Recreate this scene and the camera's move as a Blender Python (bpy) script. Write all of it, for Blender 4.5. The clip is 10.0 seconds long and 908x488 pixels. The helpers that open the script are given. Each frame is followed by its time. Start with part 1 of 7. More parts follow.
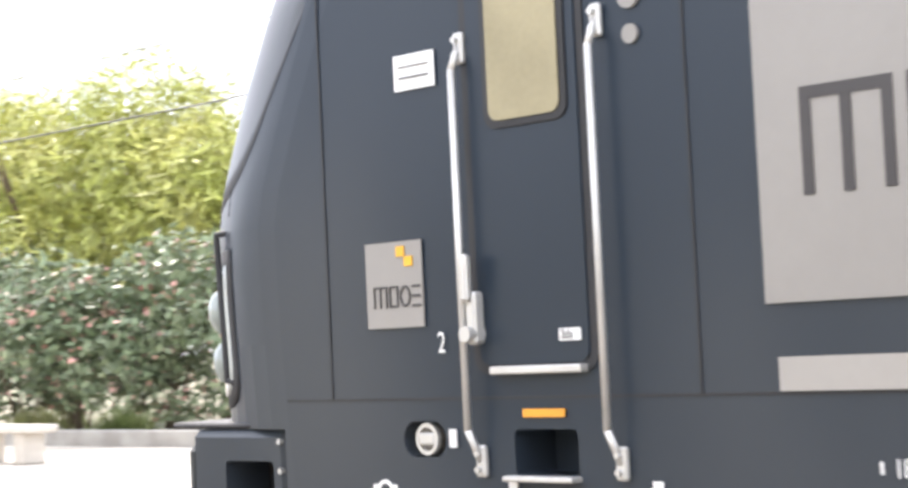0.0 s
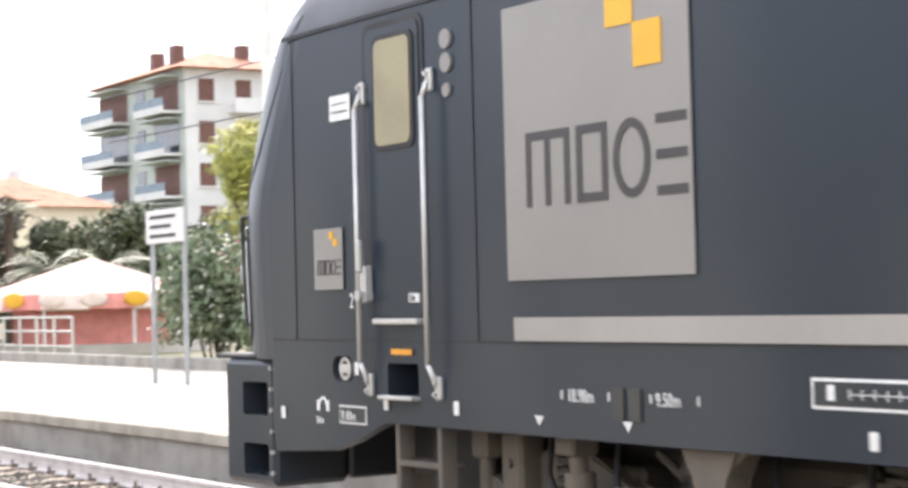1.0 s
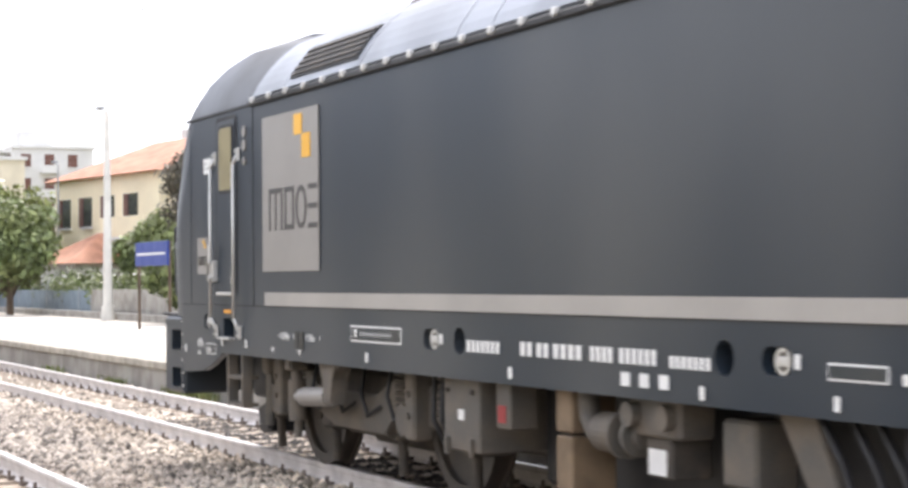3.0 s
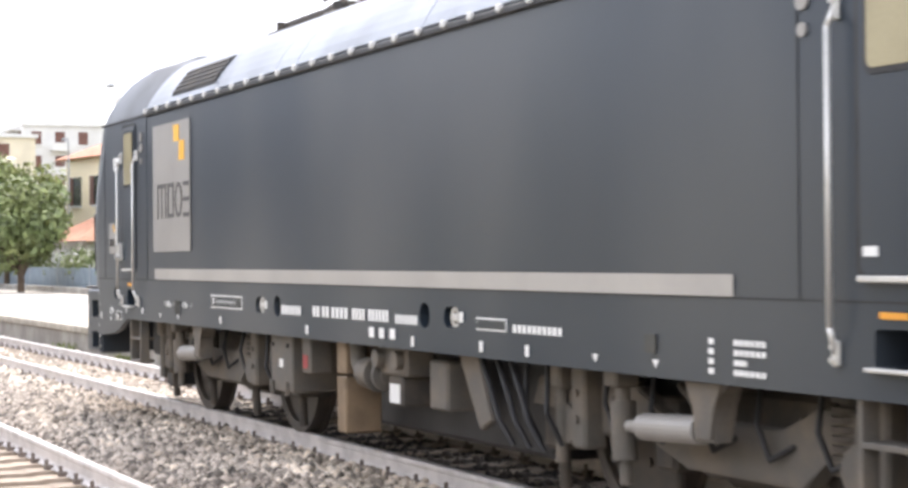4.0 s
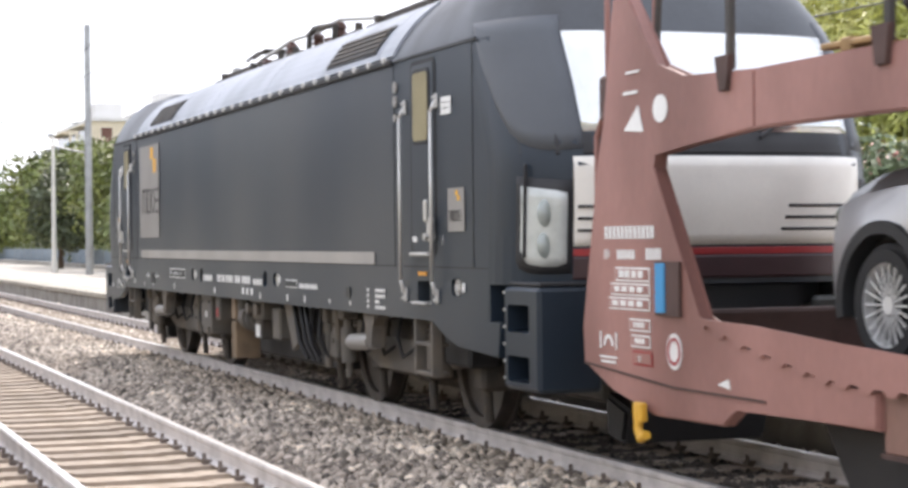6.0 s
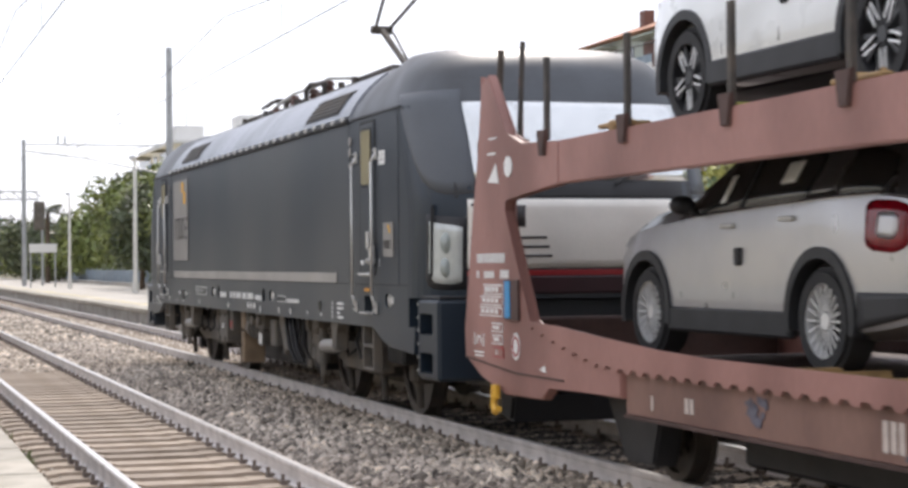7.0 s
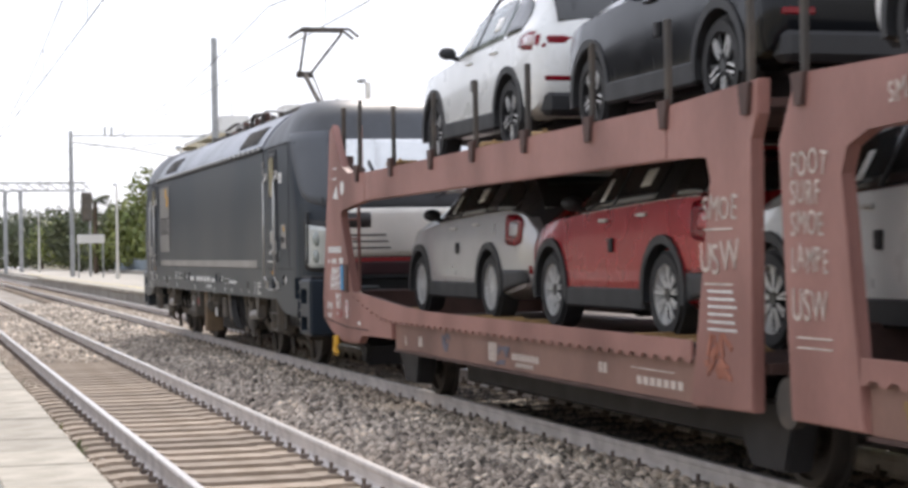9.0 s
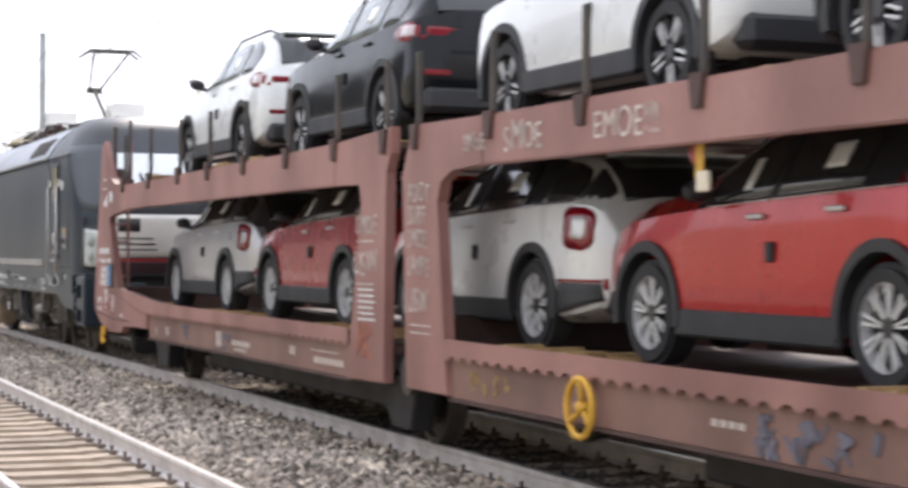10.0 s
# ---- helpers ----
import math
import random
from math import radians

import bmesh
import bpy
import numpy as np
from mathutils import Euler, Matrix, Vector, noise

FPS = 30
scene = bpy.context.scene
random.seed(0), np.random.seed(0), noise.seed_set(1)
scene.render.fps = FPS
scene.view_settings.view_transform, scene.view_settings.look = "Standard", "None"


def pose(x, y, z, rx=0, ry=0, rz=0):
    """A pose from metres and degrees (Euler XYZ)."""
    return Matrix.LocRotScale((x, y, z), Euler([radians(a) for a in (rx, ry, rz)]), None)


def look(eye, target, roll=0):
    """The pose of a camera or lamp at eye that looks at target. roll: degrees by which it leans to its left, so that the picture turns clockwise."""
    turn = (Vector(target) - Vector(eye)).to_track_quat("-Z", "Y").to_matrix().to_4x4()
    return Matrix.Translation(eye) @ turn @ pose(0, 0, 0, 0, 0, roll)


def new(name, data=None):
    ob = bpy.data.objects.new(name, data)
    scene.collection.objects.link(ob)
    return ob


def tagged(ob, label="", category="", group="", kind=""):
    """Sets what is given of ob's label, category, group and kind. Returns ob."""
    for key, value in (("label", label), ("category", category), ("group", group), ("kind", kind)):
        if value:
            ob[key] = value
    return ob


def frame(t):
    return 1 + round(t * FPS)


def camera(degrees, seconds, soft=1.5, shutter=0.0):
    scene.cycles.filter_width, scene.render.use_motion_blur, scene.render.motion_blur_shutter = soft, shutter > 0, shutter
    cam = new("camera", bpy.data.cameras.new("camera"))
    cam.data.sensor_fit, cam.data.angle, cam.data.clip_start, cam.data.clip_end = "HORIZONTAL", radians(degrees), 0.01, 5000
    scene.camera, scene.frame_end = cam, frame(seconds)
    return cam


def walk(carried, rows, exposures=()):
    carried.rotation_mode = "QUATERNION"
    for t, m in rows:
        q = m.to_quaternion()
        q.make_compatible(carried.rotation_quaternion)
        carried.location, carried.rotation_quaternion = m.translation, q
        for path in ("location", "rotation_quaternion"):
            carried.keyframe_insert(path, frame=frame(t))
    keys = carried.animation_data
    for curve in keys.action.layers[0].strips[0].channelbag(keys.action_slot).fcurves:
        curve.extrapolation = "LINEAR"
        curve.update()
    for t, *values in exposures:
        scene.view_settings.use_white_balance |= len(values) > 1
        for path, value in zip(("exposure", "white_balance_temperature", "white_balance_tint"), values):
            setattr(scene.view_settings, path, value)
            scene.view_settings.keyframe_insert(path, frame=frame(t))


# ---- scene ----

# ---- camera: a hand-held camera on the near platform, turning after the train ----
EYE = (0.0, -6.539, 1.677)
# seconds, heading towards the left of straight across the track, tilt, lean (degrees)
AIM = [
    (0, 46.067, 2.929, -2.746),
    (0.5, 53.213, 2.430, -2.605),
    (1, 57.883, 1.620, -1.457),
    (1.5, 61.725, 0.594, -1.118),
    (2, 63.274, 0.214, -1.328),
    (2.5, 65.717, 0.288, -0.803),
    (3, 66.108, 1.047, -0.516),
    (3.2, 65.246, 1.063, -0.771),
    (4.3, 67.040, 0.434, -0.508),
    (4.5, 67.325, 0.723, -0.485),
    (5, 67.733, 0.465, -0.286),
    (5.5, 68.843, 0.193, -0.547),
    (5.7, 69.360, -0.043, -0.558),
    (6.8, 72.223, 0.535, -0.640),
    (7, 72.551, 0.555, -0.485),
    (7.5, 73.114, -0.131, -0.801),
    (8, 74.096, 0.051, -1.135),
    (8.5, 74.164, 0.236, -1.259),
    (9, 73.944, 0.196, -0.948),
    (9.5, 72.247, 0.348, -0.496),
    (10, 68.794, 0.327, 0.255),
]
# seconds, place of the train along the track (metres)
TRAIN = [
    (0, 2.014),
    (0.5, 0.219),
    (1, -1.751),
    (1.5, -3.693),
    (2, -5.642),
    (2.5, -7.597),
    (3, -9.575),
    (3.2, -10.354),
    (4.3, -14.770),
    (4.5, -15.562),
    (5, -17.567),
    (5.5, -19.458),
    (5.7, -20.272),
    (6.8, -24.974),
    (7, -25.825),
    (7.5, -27.839),
    (8, -29.790),
    (8.5, -31.683),
    (9, -33.704),
    (9.5, -35.702),
    (10, -37.459),
]
cam = camera(26.944, 10.0, soft=3.1, shutter=0.3)


def aim(heading, tilt, lean):
    a, b = radians(heading), radians(tilt)
    d = Vector((-math.sin(a) * math.cos(b), math.cos(a) * math.cos(b), math.sin(b)))
    return look(EYE, Vector(EYE) + d * 10, lean)


walk(cam, [(t, aim(h, p, r)) for t, h, p, r in AIM], exposures=[(0, 1.9, 6600, 14), (0.5, 1.68, 6600, 14), (1, 1.45, 6600, 14), (1.5, 1.36, 6600, 14), (2.5, 1.44, 6600, 14), (3, 1.3, 6600, 14), (4.5, 1.64, 6600, 14), (5, 1.6, 6600, 14), (5.5, 1.42, 6600, 14), (7, 0.66, 6600, 14), (8.5, 0.62, 6600, 14), (9, 0.62, 6600, 14), (9.5, 0.68, 6600, 14), (10, 0.98, 6600, 14)])

# ---- light: bright overcast sky, the weak sun behind the train ----
world = bpy.data.worlds.new("overcast_sky")
world.use_nodes = True
scene.world = world
wn, wl = world.node_tree.nodes, world.node_tree.links
wn.clear()
sky = wn.new("ShaderNodeTexSky")
sky.sky_type, sky.sun_disc = "NISHITA", False
sky.sun_elevation, sky.sun_rotation = radians(42), radians(-69)
veil = wn.new("ShaderNodeMix")
veil.data_type = "RGBA"
veil.inputs[0].default_value = 0.86
veil.inputs[7].default_value = (8.2, 8.7, 9.7, 1)
back = wn.new("ShaderNodeBackground")
back.inputs[1].default_value = 0.1
wout = wn.new("ShaderNodeOutputWorld")
wl.new(sky.outputs[0], veil.inputs[6])
wl.new(veil.outputs[2], back.inputs[0])
wl.new(back.outputs[0], wout.inputs[0])

sun = new("sun", bpy.data.lights.new("sun", "SUN"))
sun.data.energy, sun.data.angle, sun.data.color = 1.8, radians(9), (1.0, 0.94, 0.86)
sun.matrix_world = look((-42, 16, 40), (0, 0, 0))


# ---- materials ----
def material(name, color, rough=0.6, metal=0.0, vary=0.25, scale=3.0, fine=40.0, bump=0.15, dist=0.01, tint=None,
             coat=0.0, spec=0.5, streak=False, piece=0.0, island=0.0):
    """A surface with broad stains and fine grain; tint is the colour that the stains turn to."""
    m = bpy.data.materials.new(name)
    m.use_nodes = True
    n, l = m.node_tree.nodes, m.node_tree.links
    b = n["Principled BSDF"]
    b.inputs["Roughness"].default_value, b.inputs["Metallic"].default_value = rough, metal
    b.inputs["Coat Weight"].default_value, b.inputs["Coat Roughness"].default_value = coat, 0.06
    b.inputs["Specular IOR Level"].default_value = spec
    tc = n.new("ShaderNodeTexCoord")
    mp = n.new("ShaderNodeMapping")
    mp.inputs["Scale"].default_value = (0.75, 1, 0.42) if streak else (1, 1, 1)
    mp.inputs["Rotation"].default_value = (0, 0.45 if streak else 0, 0)
    l.new(tc.outputs["Object"], mp.inputs[0])
    broad, grain = n.new("ShaderNodeTexNoise"), n.new("ShaderNodeTexNoise")
    for t, s, d in ((broad, scale, 1.5 if streak else 5), (grain, fine, 3)):
        t.inputs["Scale"].default_value, t.inputs["Detail"].default_value = s, d
        l.new(mp.outputs[0], t.inputs["Vector"])
    ramp = n.new("ShaderNodeMapRange")
    ramp.inputs[1].default_value, ramp.inputs[2].default_value = 0.35, 0.7
    ramp.interpolation_type = "SMOOTHSTEP"
    l.new(broad.outputs[0], ramp.inputs[0])
    mix = n.new("ShaderNodeMix")
    mix.data_type = "RGBA"
    c = tuple(color)
    mix.inputs[6].default_value = (*c, 1)
    mix.inputs[7].default_value = (*(tint or [v * (1 - vary) for v in c]), 1)
    l.new(ramp.outputs[0], mix.inputs[0])
    hs = n.new("ShaderNodeHueSaturation")
    l.new(mix.outputs[2], hs.inputs["Color"])
    val = n.new("ShaderNodeMath")
    val.operation = "MULTIPLY_ADD"
    val.inputs[1].default_value, val.inputs[2].default_value = vary * 0.9, 1 - vary * 0.45
    l.new(grain.outputs[0], val.inputs[0])
    last = val
    for kind, amount in (("ShaderNodeObjectInfo", piece), ("ShaderNodeNewGeometry", island)):
        if amount:
            info = n.new(kind)
            r = n.new("ShaderNodeMath")
            r.operation = "MULTIPLY_ADD"
            r.inputs[1].default_value, r.inputs[2].default_value = amount * 2, 1 - amount
            l.new(info.outputs["Random" if piece and kind.endswith("Info") else "Random Per Island"], r.inputs[0])
            q = n.new("ShaderNodeMath")
            q.operation = "MULTIPLY"
            l.new(last.outputs[0], q.inputs[0])
            l.new(r.outputs[0], q.inputs[1])
            last = q
    l.new(last.outputs[0], hs.inputs["Value"])
    l.new(hs.outputs[0], b.inputs["Base Color"])
    rr = n.new("ShaderNodeMapRange")
    swing = 0.02 if streak else 0.12
    rr.inputs[3].default_value, rr.inputs[4].default_value = max(0.03, rough - swing), min(1, rough + swing)
    l.new(broad.outputs[0], rr.inputs[0])
    l.new(rr.outputs[0], b.inputs["Roughness"])
    if bump:
        bp = n.new("ShaderNodeBump")
        bp.inputs["Strength"].default_value, bp.inputs["Distance"].default_value = bump, dist
        l.new(grain.outputs[0], bp.inputs["Height"])
        l.new(bp.outputs[0], b.inputs["Normal"])
    return m


def leaf_material(name, dark, light):
    m = material(name, dark, 0.55, vary=0.2, scale=0.6, fine=6, bump=0, tint=light, island=0.45)
    b = m.node_tree.nodes["Principled BSDF"]
    b.inputs["Subsurface Weight"].default_value = 0.0
    return m


LOCO = material("charcoal_paint", (0.019, 0.0285, 0.041), 0.32, vary=0.12, scale=0.6, fine=3, bump=0.0, tint=(0.058, 0.064, 0.07), spec=0.24, streak=True)
LOCO_LOW = material("charcoal_paint_dusty", (0.042, 0.049, 0.052), 0.5, spec=0.2, vary=0.18, scale=1.6, fine=20, bump=0.03, tint=(0.078, 0.076, 0.068))
ROOF = material("roof_grey_paint", (0.31, 0.33, 0.37), 0.4, vary=0.2, scale=1.5, fine=18, bump=0.02, tint=(0.21, 0.225, 0.25), streak=True)
PANEL_GREY = material("logo_grey", (0.27, 0.255, 0.235), 0.45, vary=0.08, scale=1.2, fine=20, bump=0.0)
BAND_GREY = material("band_grey", (0.36, 0.34, 0.31), 0.45, vary=0.1, scale=1.2, fine=20, bump=0.0)
INK = material("dark_lettering", (0.04, 0.036, 0.036), 0.45, vary=0.1, bump=0)
AMBER = material("amber_paint", (0.8, 0.42, 0.03), 0.5, vary=0.1, bump=0)
ORANGE = material("orange_enamel", (0.75, 0.33, 0.03), 0.5, vary=0.2, bump=0)
WHITE = material("white_lettering", (0.8, 0.8, 0.78), 0.5, vary=0.12, bump=0)
STEEL = material("brushed_steel", (0.62, 0.61, 0.58), 0.4, metal=0.45, vary=0.15, fine=60, bump=0.03)
DARK_IRON = material("bogie_grime", (0.05, 0.045, 0.04), 0.75, vary=0.35, scale=4, fine=60, bump=0.3, tint=(0.095, 0.078, 0.062))
WHEEL = material("wheel_grime", (0.05, 0.044, 0.039), 0.6, vary=0.3, scale=5, bump=0.1, tint=(0.085, 0.07, 0.058))
TAN = material("tan_panel", (0.22, 0.155, 0.095), 0.7, vary=0.3, scale=5, bump=0.1)
ROOF_CAB = material("cab_roof_grey", (0.085, 0.092, 0.102), 0.42, vary=0.25, scale=1.2, bump=0.01, spec=0.25, tint=(0.06, 0.062, 0.066))
PILLAR = material("pillar_grey", (0.1, 0.108, 0.12), 0.4, vary=0.12, scale=1, bump=0, spec=0.2)
WINDSCREEN = material("mirroring_windscreen", (0.7, 0.72, 0.72), 0.08, metal=0.75, vary=0.15, scale=1.5, bump=0)
UNDER = material("underframe_grey", (0.1, 0.092, 0.08), 0.68, vary=0.4, scale=4, fine=50, bump=0.2, tint=(0.15, 0.125, 0.098))
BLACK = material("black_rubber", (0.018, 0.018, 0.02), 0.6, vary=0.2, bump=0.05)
# near black painted for the shade inside openings and between spokes
HOLLOW = material("hollow_shade_black", (0.01, 0.01, 0.011), 0.8, vary=0.2, bump=0)
GLASS_DARK = material("tinted_glass", (0.022, 0.025, 0.026), 0.06, vary=0.1, bump=0, spec=0.9)
# pale base colour stands for the sky seen through the upper cars' windows
GLASS_PALE = material("car_glass_painted_sky", (0.2, 0.235, 0.23), 0.08, vary=0.5, scale=2.5, bump=0, spec=0.8, tint=(0.05, 0.06, 0.06))
# cream base colour in place of a wall mirrored in the cab glass
GLASS_CAB = material("cab_glass_painted_cream", (0.34, 0.3, 0.19), 0.1, vary=0.2, scale=2, bump=0, spec=0.1)
NOSE_WHITE = material("nose_pale_grey", (0.78, 0.75, 0.69), 0.4, vary=0.1, scale=2, bump=0, coat=0.2)
RED_BAND = material("red_band", (0.33, 0.02, 0.025), 0.4, vary=0.1, bump=0)
MAROON = material("dark_maroon_band", (0.045, 0.016, 0.02), 0.45, vary=0.2, bump=0)
LENS_BODY = material("headlight_reflector", (0.5, 0.53, 0.51), 0.15, vary=0.2, scale=6, bump=0, spec=0.7, coat=0.5)
LENS = material("lamp_lens", (0.3, 0.34, 0.32), 0.12, vary=0.1, bump=0, spec=0.9, coat=0.6)
CERAMIC = material("insulator_brown", (0.1, 0.045, 0.03), 0.3, vary=0.2, bump=0)
WAGON = material("oxide_red_paint", (0.345, 0.172, 0.145), 0.55, vary=0.3, scale=1.3, fine=30, bump=0.06, tint=(0.21, 0.098, 0.08), streak=True)
# darker red: the shade between the decks is partly put into this colour
WAGON_DARK = material("oxide_red_darkened", (0.085, 0.046, 0.038), 0.7, vary=0.3, scale=3, fine=30, bump=0.2)
WAGON_SILL = material("oxide_red_dirty", (0.25, 0.14, 0.108), 0.6, vary=0.35, scale=1.6, fine=30, bump=0.06, tint=(0.16, 0.085, 0.066), streak=True)
YELLOW = material("yellow_paint", (0.72, 0.4, 0.04), 0.5, vary=0.2, scale=6, bump=0.05)
BLUE = material("blue_plate", (0.03, 0.27, 0.55), 0.45, vary=0.1, bump=0)
CHALK = material("paint_scrawl", (0.62, 0.54, 0.48), 0.8, vary=0.35, scale=8, fine=60, bump=0)
SCRAWL_BLUE = material("faded_blue_scrawl", (0.16, 0.155, 0.19), 0.8, vary=0.4, scale=6, bump=0)
SCRAWL_RED = material("faded_orange_scrawl", (0.45, 0.18, 0.12), 0.8, vary=0.4, scale=6, bump=0)
CHOCK = material("chock_wood", (0.38, 0.24, 0.1), 0.7, vary=0.35, scale=7, bump=0.1)
TYRE = material("tyre_rubber", (0.022, 0.022, 0.023), 0.75, vary=0.2, bump=0.1)
CLADDING = material("grey_plastic_cladding", (0.025, 0.026, 0.028), 0.6, vary=0.15, fine=200, bump=0.03)
ALLOY = material("alloy_silver", (0.8, 0.8, 0.79), 0.3, metal=0.25, vary=0.1, bump=0)
ALLOY_DARK = material("alloy_black", (0.025, 0.025, 0.027), 0.35, vary=0.1, bump=0)
TAIL = material("tail_lamp_red", (0.22, 0.004, 0.012), 0.12, vary=0.3, scale=20, bump=0, coat=0.25, spec=0.3)
TAIL_WHITE = material("tail_lamp_clear", (0.6, 0.5, 0.5), 0.12, vary=0.2, scale=20, bump=0, coat=1.0)
PAINTS = {
    "silver": material("silver_car_paint", (0.5, 0.5, 0.51), 0.32, metal=0.6, vary=0.05, bump=0, coat=0.6, spec=0.4),
    "white": material("white_car_paint", (0.72, 0.73, 0.71), 0.3, vary=0.04, bump=0, coat=0.8),
    "red": material("red_car_paint", (0.36, 0.008, 0.014), 0.28, metal=0.45, vary=0.05, bump=0, coat=0.55, spec=0.3),
    "orange": material("orange_red_car_paint", (0.43, 0.012, 0.012), 0.28, metal=0.4, vary=0.05, bump=0, coat=0.5, spec=0.3),
    "grey": material("grey_car_roof", (0.06, 0.06, 0.064), 0.3, vary=0.05, bump=0, coat=0.8),
    "black": material("black_car_paint", (0.008, 0.009, 0.011), 0.12, vary=0.05, bump=0, spec=0.2, coat=0.1),
}
PAPER = material("paper_sheet", (0.8, 0.8, 0.78), 0.8, vary=0.08, bump=0)
CHROME = material("chrome_trim", (0.75, 0.75, 0.76), 0.15, metal=1.0, vary=0.05, bump=0)
RAIL = material("rail_white_paint_worn", (0.62, 0.58, 0.555), 0.6, vary=0.25, scale=4, fine=40, bump=0.1)
RAIL_TOP = material("rail_head_worn", (0.5, 0.48, 0.47), 0.35, metal=0.5, vary=0.15, scale=3, bump=0.03)
SLEEPER = material("sleeper_concrete", (0.37, 0.3, 0.235), 0.85, vary=0.25, scale=5, fine=50, bump=0.3, tint=(0.3, 0.24, 0.18), piece=0.18)
CLIP = material("rail_clip_rust", (0.17, 0.135, 0.115), 0.7, vary=0.3, bump=0)
BALLAST = material("ballast_stone", (0.57, 0.49, 0.4), 0.9, vary=0.25, scale=0.5, fine=60, bump=0.3, tint=(0.32, 0.265, 0.21), island=0.8)
BALLAST_BROWN = material("ballast_brown", (0.4, 0.345, 0.29), 0.9, vary=0.3, scale=0.6, fine=60, bump=0.3, tint=(0.27, 0.225, 0.185), island=0.8)
# near-black stone: the shade under the train is put into the colour
BALLAST_SHADE = material("ballast_shaded", (0.075, 0.06, 0.048), 0.8, vary=0.4, scale=0.8, fine=60, bump=0.3, tint=(0.035, 0.03, 0.026), island=0.6)
BED = material("ballast_bed", (0.4, 0.36, 0.31), 0.95, vary=0.6, scale=1.2, fine=16, bump=1.0, dist=0.05, tint=(0.27, 0.235, 0.2))
PAVE = material("platform_paving", (0.54, 0.5, 0.44), 0.85, vary=0.16, scale=0.5, fine=20, bump=0.1, tint=(0.42, 0.38, 0.32))
PAVE_NEAR = material("platform_asphalt", (0.29, 0.30, 0.27), 0.9, vary=0.25, scale=1.5, fine=40, bump=0.2, tint=(0.21, 0.22, 0.19))
COPING = material("coping_stone", (0.46, 0.42, 0.35), 0.85, vary=0.3, scale=3, fine=40, bump=0.25, tint=(0.34, 0.31, 0.25), piece=0.12)
CONCRETE = material("weathered_concrete", (0.4, 0.38, 0.34), 0.85, vary=0.3, scale=2, fine=30, bump=0.2, tint=(0.27, 0.25, 0.22), piece=0.1)
# for the added wall that darkens reflections in the train's side
REFLECT_DARK = material("unseen_wall_dark", (0.045, 0.046, 0.05), 0.9, vary=0.3, scale=0.4, fine=6, bump=0.1, streak=True)
SOIL = material("dry_soil", (0.26, 0.22, 0.15), 0.95, vary=0.4, scale=0.4, fine=12, bump=0.4, tint=(0.12, 0.14, 0.06))
PLASTER = material("cream_plaster", (0.74, 0.66, 0.5), 0.85, vary=0.15, scale=0.5, fine=20, bump=0.05)
PLASTER_Y = material("yellow_plaster", (0.88, 0.77, 0.55), 0.85, vary=0.12, scale=0.4, fine=10, bump=0.05)
PLASTER_G = material("green_cladding", (0.46, 0.5, 0.45), 0.8, vary=0.12, scale=0.4, fine=10, bump=0.05)
PLASTER_W = material("white_plaster", (0.68, 0.67, 0.64), 0.85, vary=0.12, scale=0.4, fine=10, bump=0.05)
SHUTTER = material("brown_shutter", (0.16, 0.075, 0.055), 0.7, vary=0.2, bump=0)
PANE = material("window_pane", (0.05, 0.055, 0.06), 0.1, vary=0.1, bump=0, spec=0.9)
ROOF_TILE = material("terracotta_tile", (0.52, 0.25, 0.155), 0.85, vary=0.3, scale=1.5, fine=14, bump=0.5, dist=0.05)
POST = material("post_white_paint", (0.72, 0.7, 0.64), 0.6, vary=0.15, scale=2, bump=0.03)
POST_GREY = material("galvanised_post", (0.4, 0.41, 0.41), 0.5, metal=0.4, vary=0.2, bump=0.03)
SIGN_BLUE = material("sign_blue", (0.02, 0.05, 0.27), 0.45, vary=0.1, bump=0)
FENCE_BLUE = material("fence_blue_grey", (0.22, 0.28, 0.33), 0.6, vary=0.2, scale=2, bump=0.03)
PINK = material("awning_pink", (0.8, 0.33, 0.28), 0.8, vary=0.15, scale=3, bump=0)
PINK_LIGHT = material("awning_cream", (0.85, 0.7, 0.6), 0.8, vary=0.15, scale=3, bump=0)
BARK = material("bark", (0.14, 0.1, 0.07), 0.9, vary=0.4, scale=4, fine=20, bump=0.6)
LEAF = {
    "pine": leaf_material("pine_needles", (0.34, 0.37, 0.08), (0.52, 0.5, 0.15)),
    "oleander": leaf_material("oleander_leaves", (0.14, 0.19, 0.1), (0.22, 0.25, 0.14)),
    "green": leaf_material("broad_leaves", (0.15, 0.19, 0.07), (0.25, 0.28, 0.11)),
    "dark": leaf_material("dark_leaves", (0.065, 0.085, 0.04), (0.115, 0.125, 0.055)),
    "olive": leaf_material("olive_leaves", (0.12, 0.155, 0.04), (0.23, 0.25, 0.07)),
    "plum": leaf_material("plum_leaves", (0.075, 0.068, 0.046), (0.125, 0.11, 0.075)),
    "palm": leaf_material("palm_fronds", (0.08, 0.11, 0.045), (0.16, 0.18, 0.07)),
    "weed": leaf_material("weed_blades", (0.11, 0.15, 0.04), (0.2, 0.2, 0.07)),
    "white": leaf_material("white_petals", (0.75, 0.73, 0.68), (0.8, 0.75, 0.7)),
    "pink": leaf_material("pink_petals", (0.62, 0.3, 0.26), (0.55, 0.38, 0.3)),
}


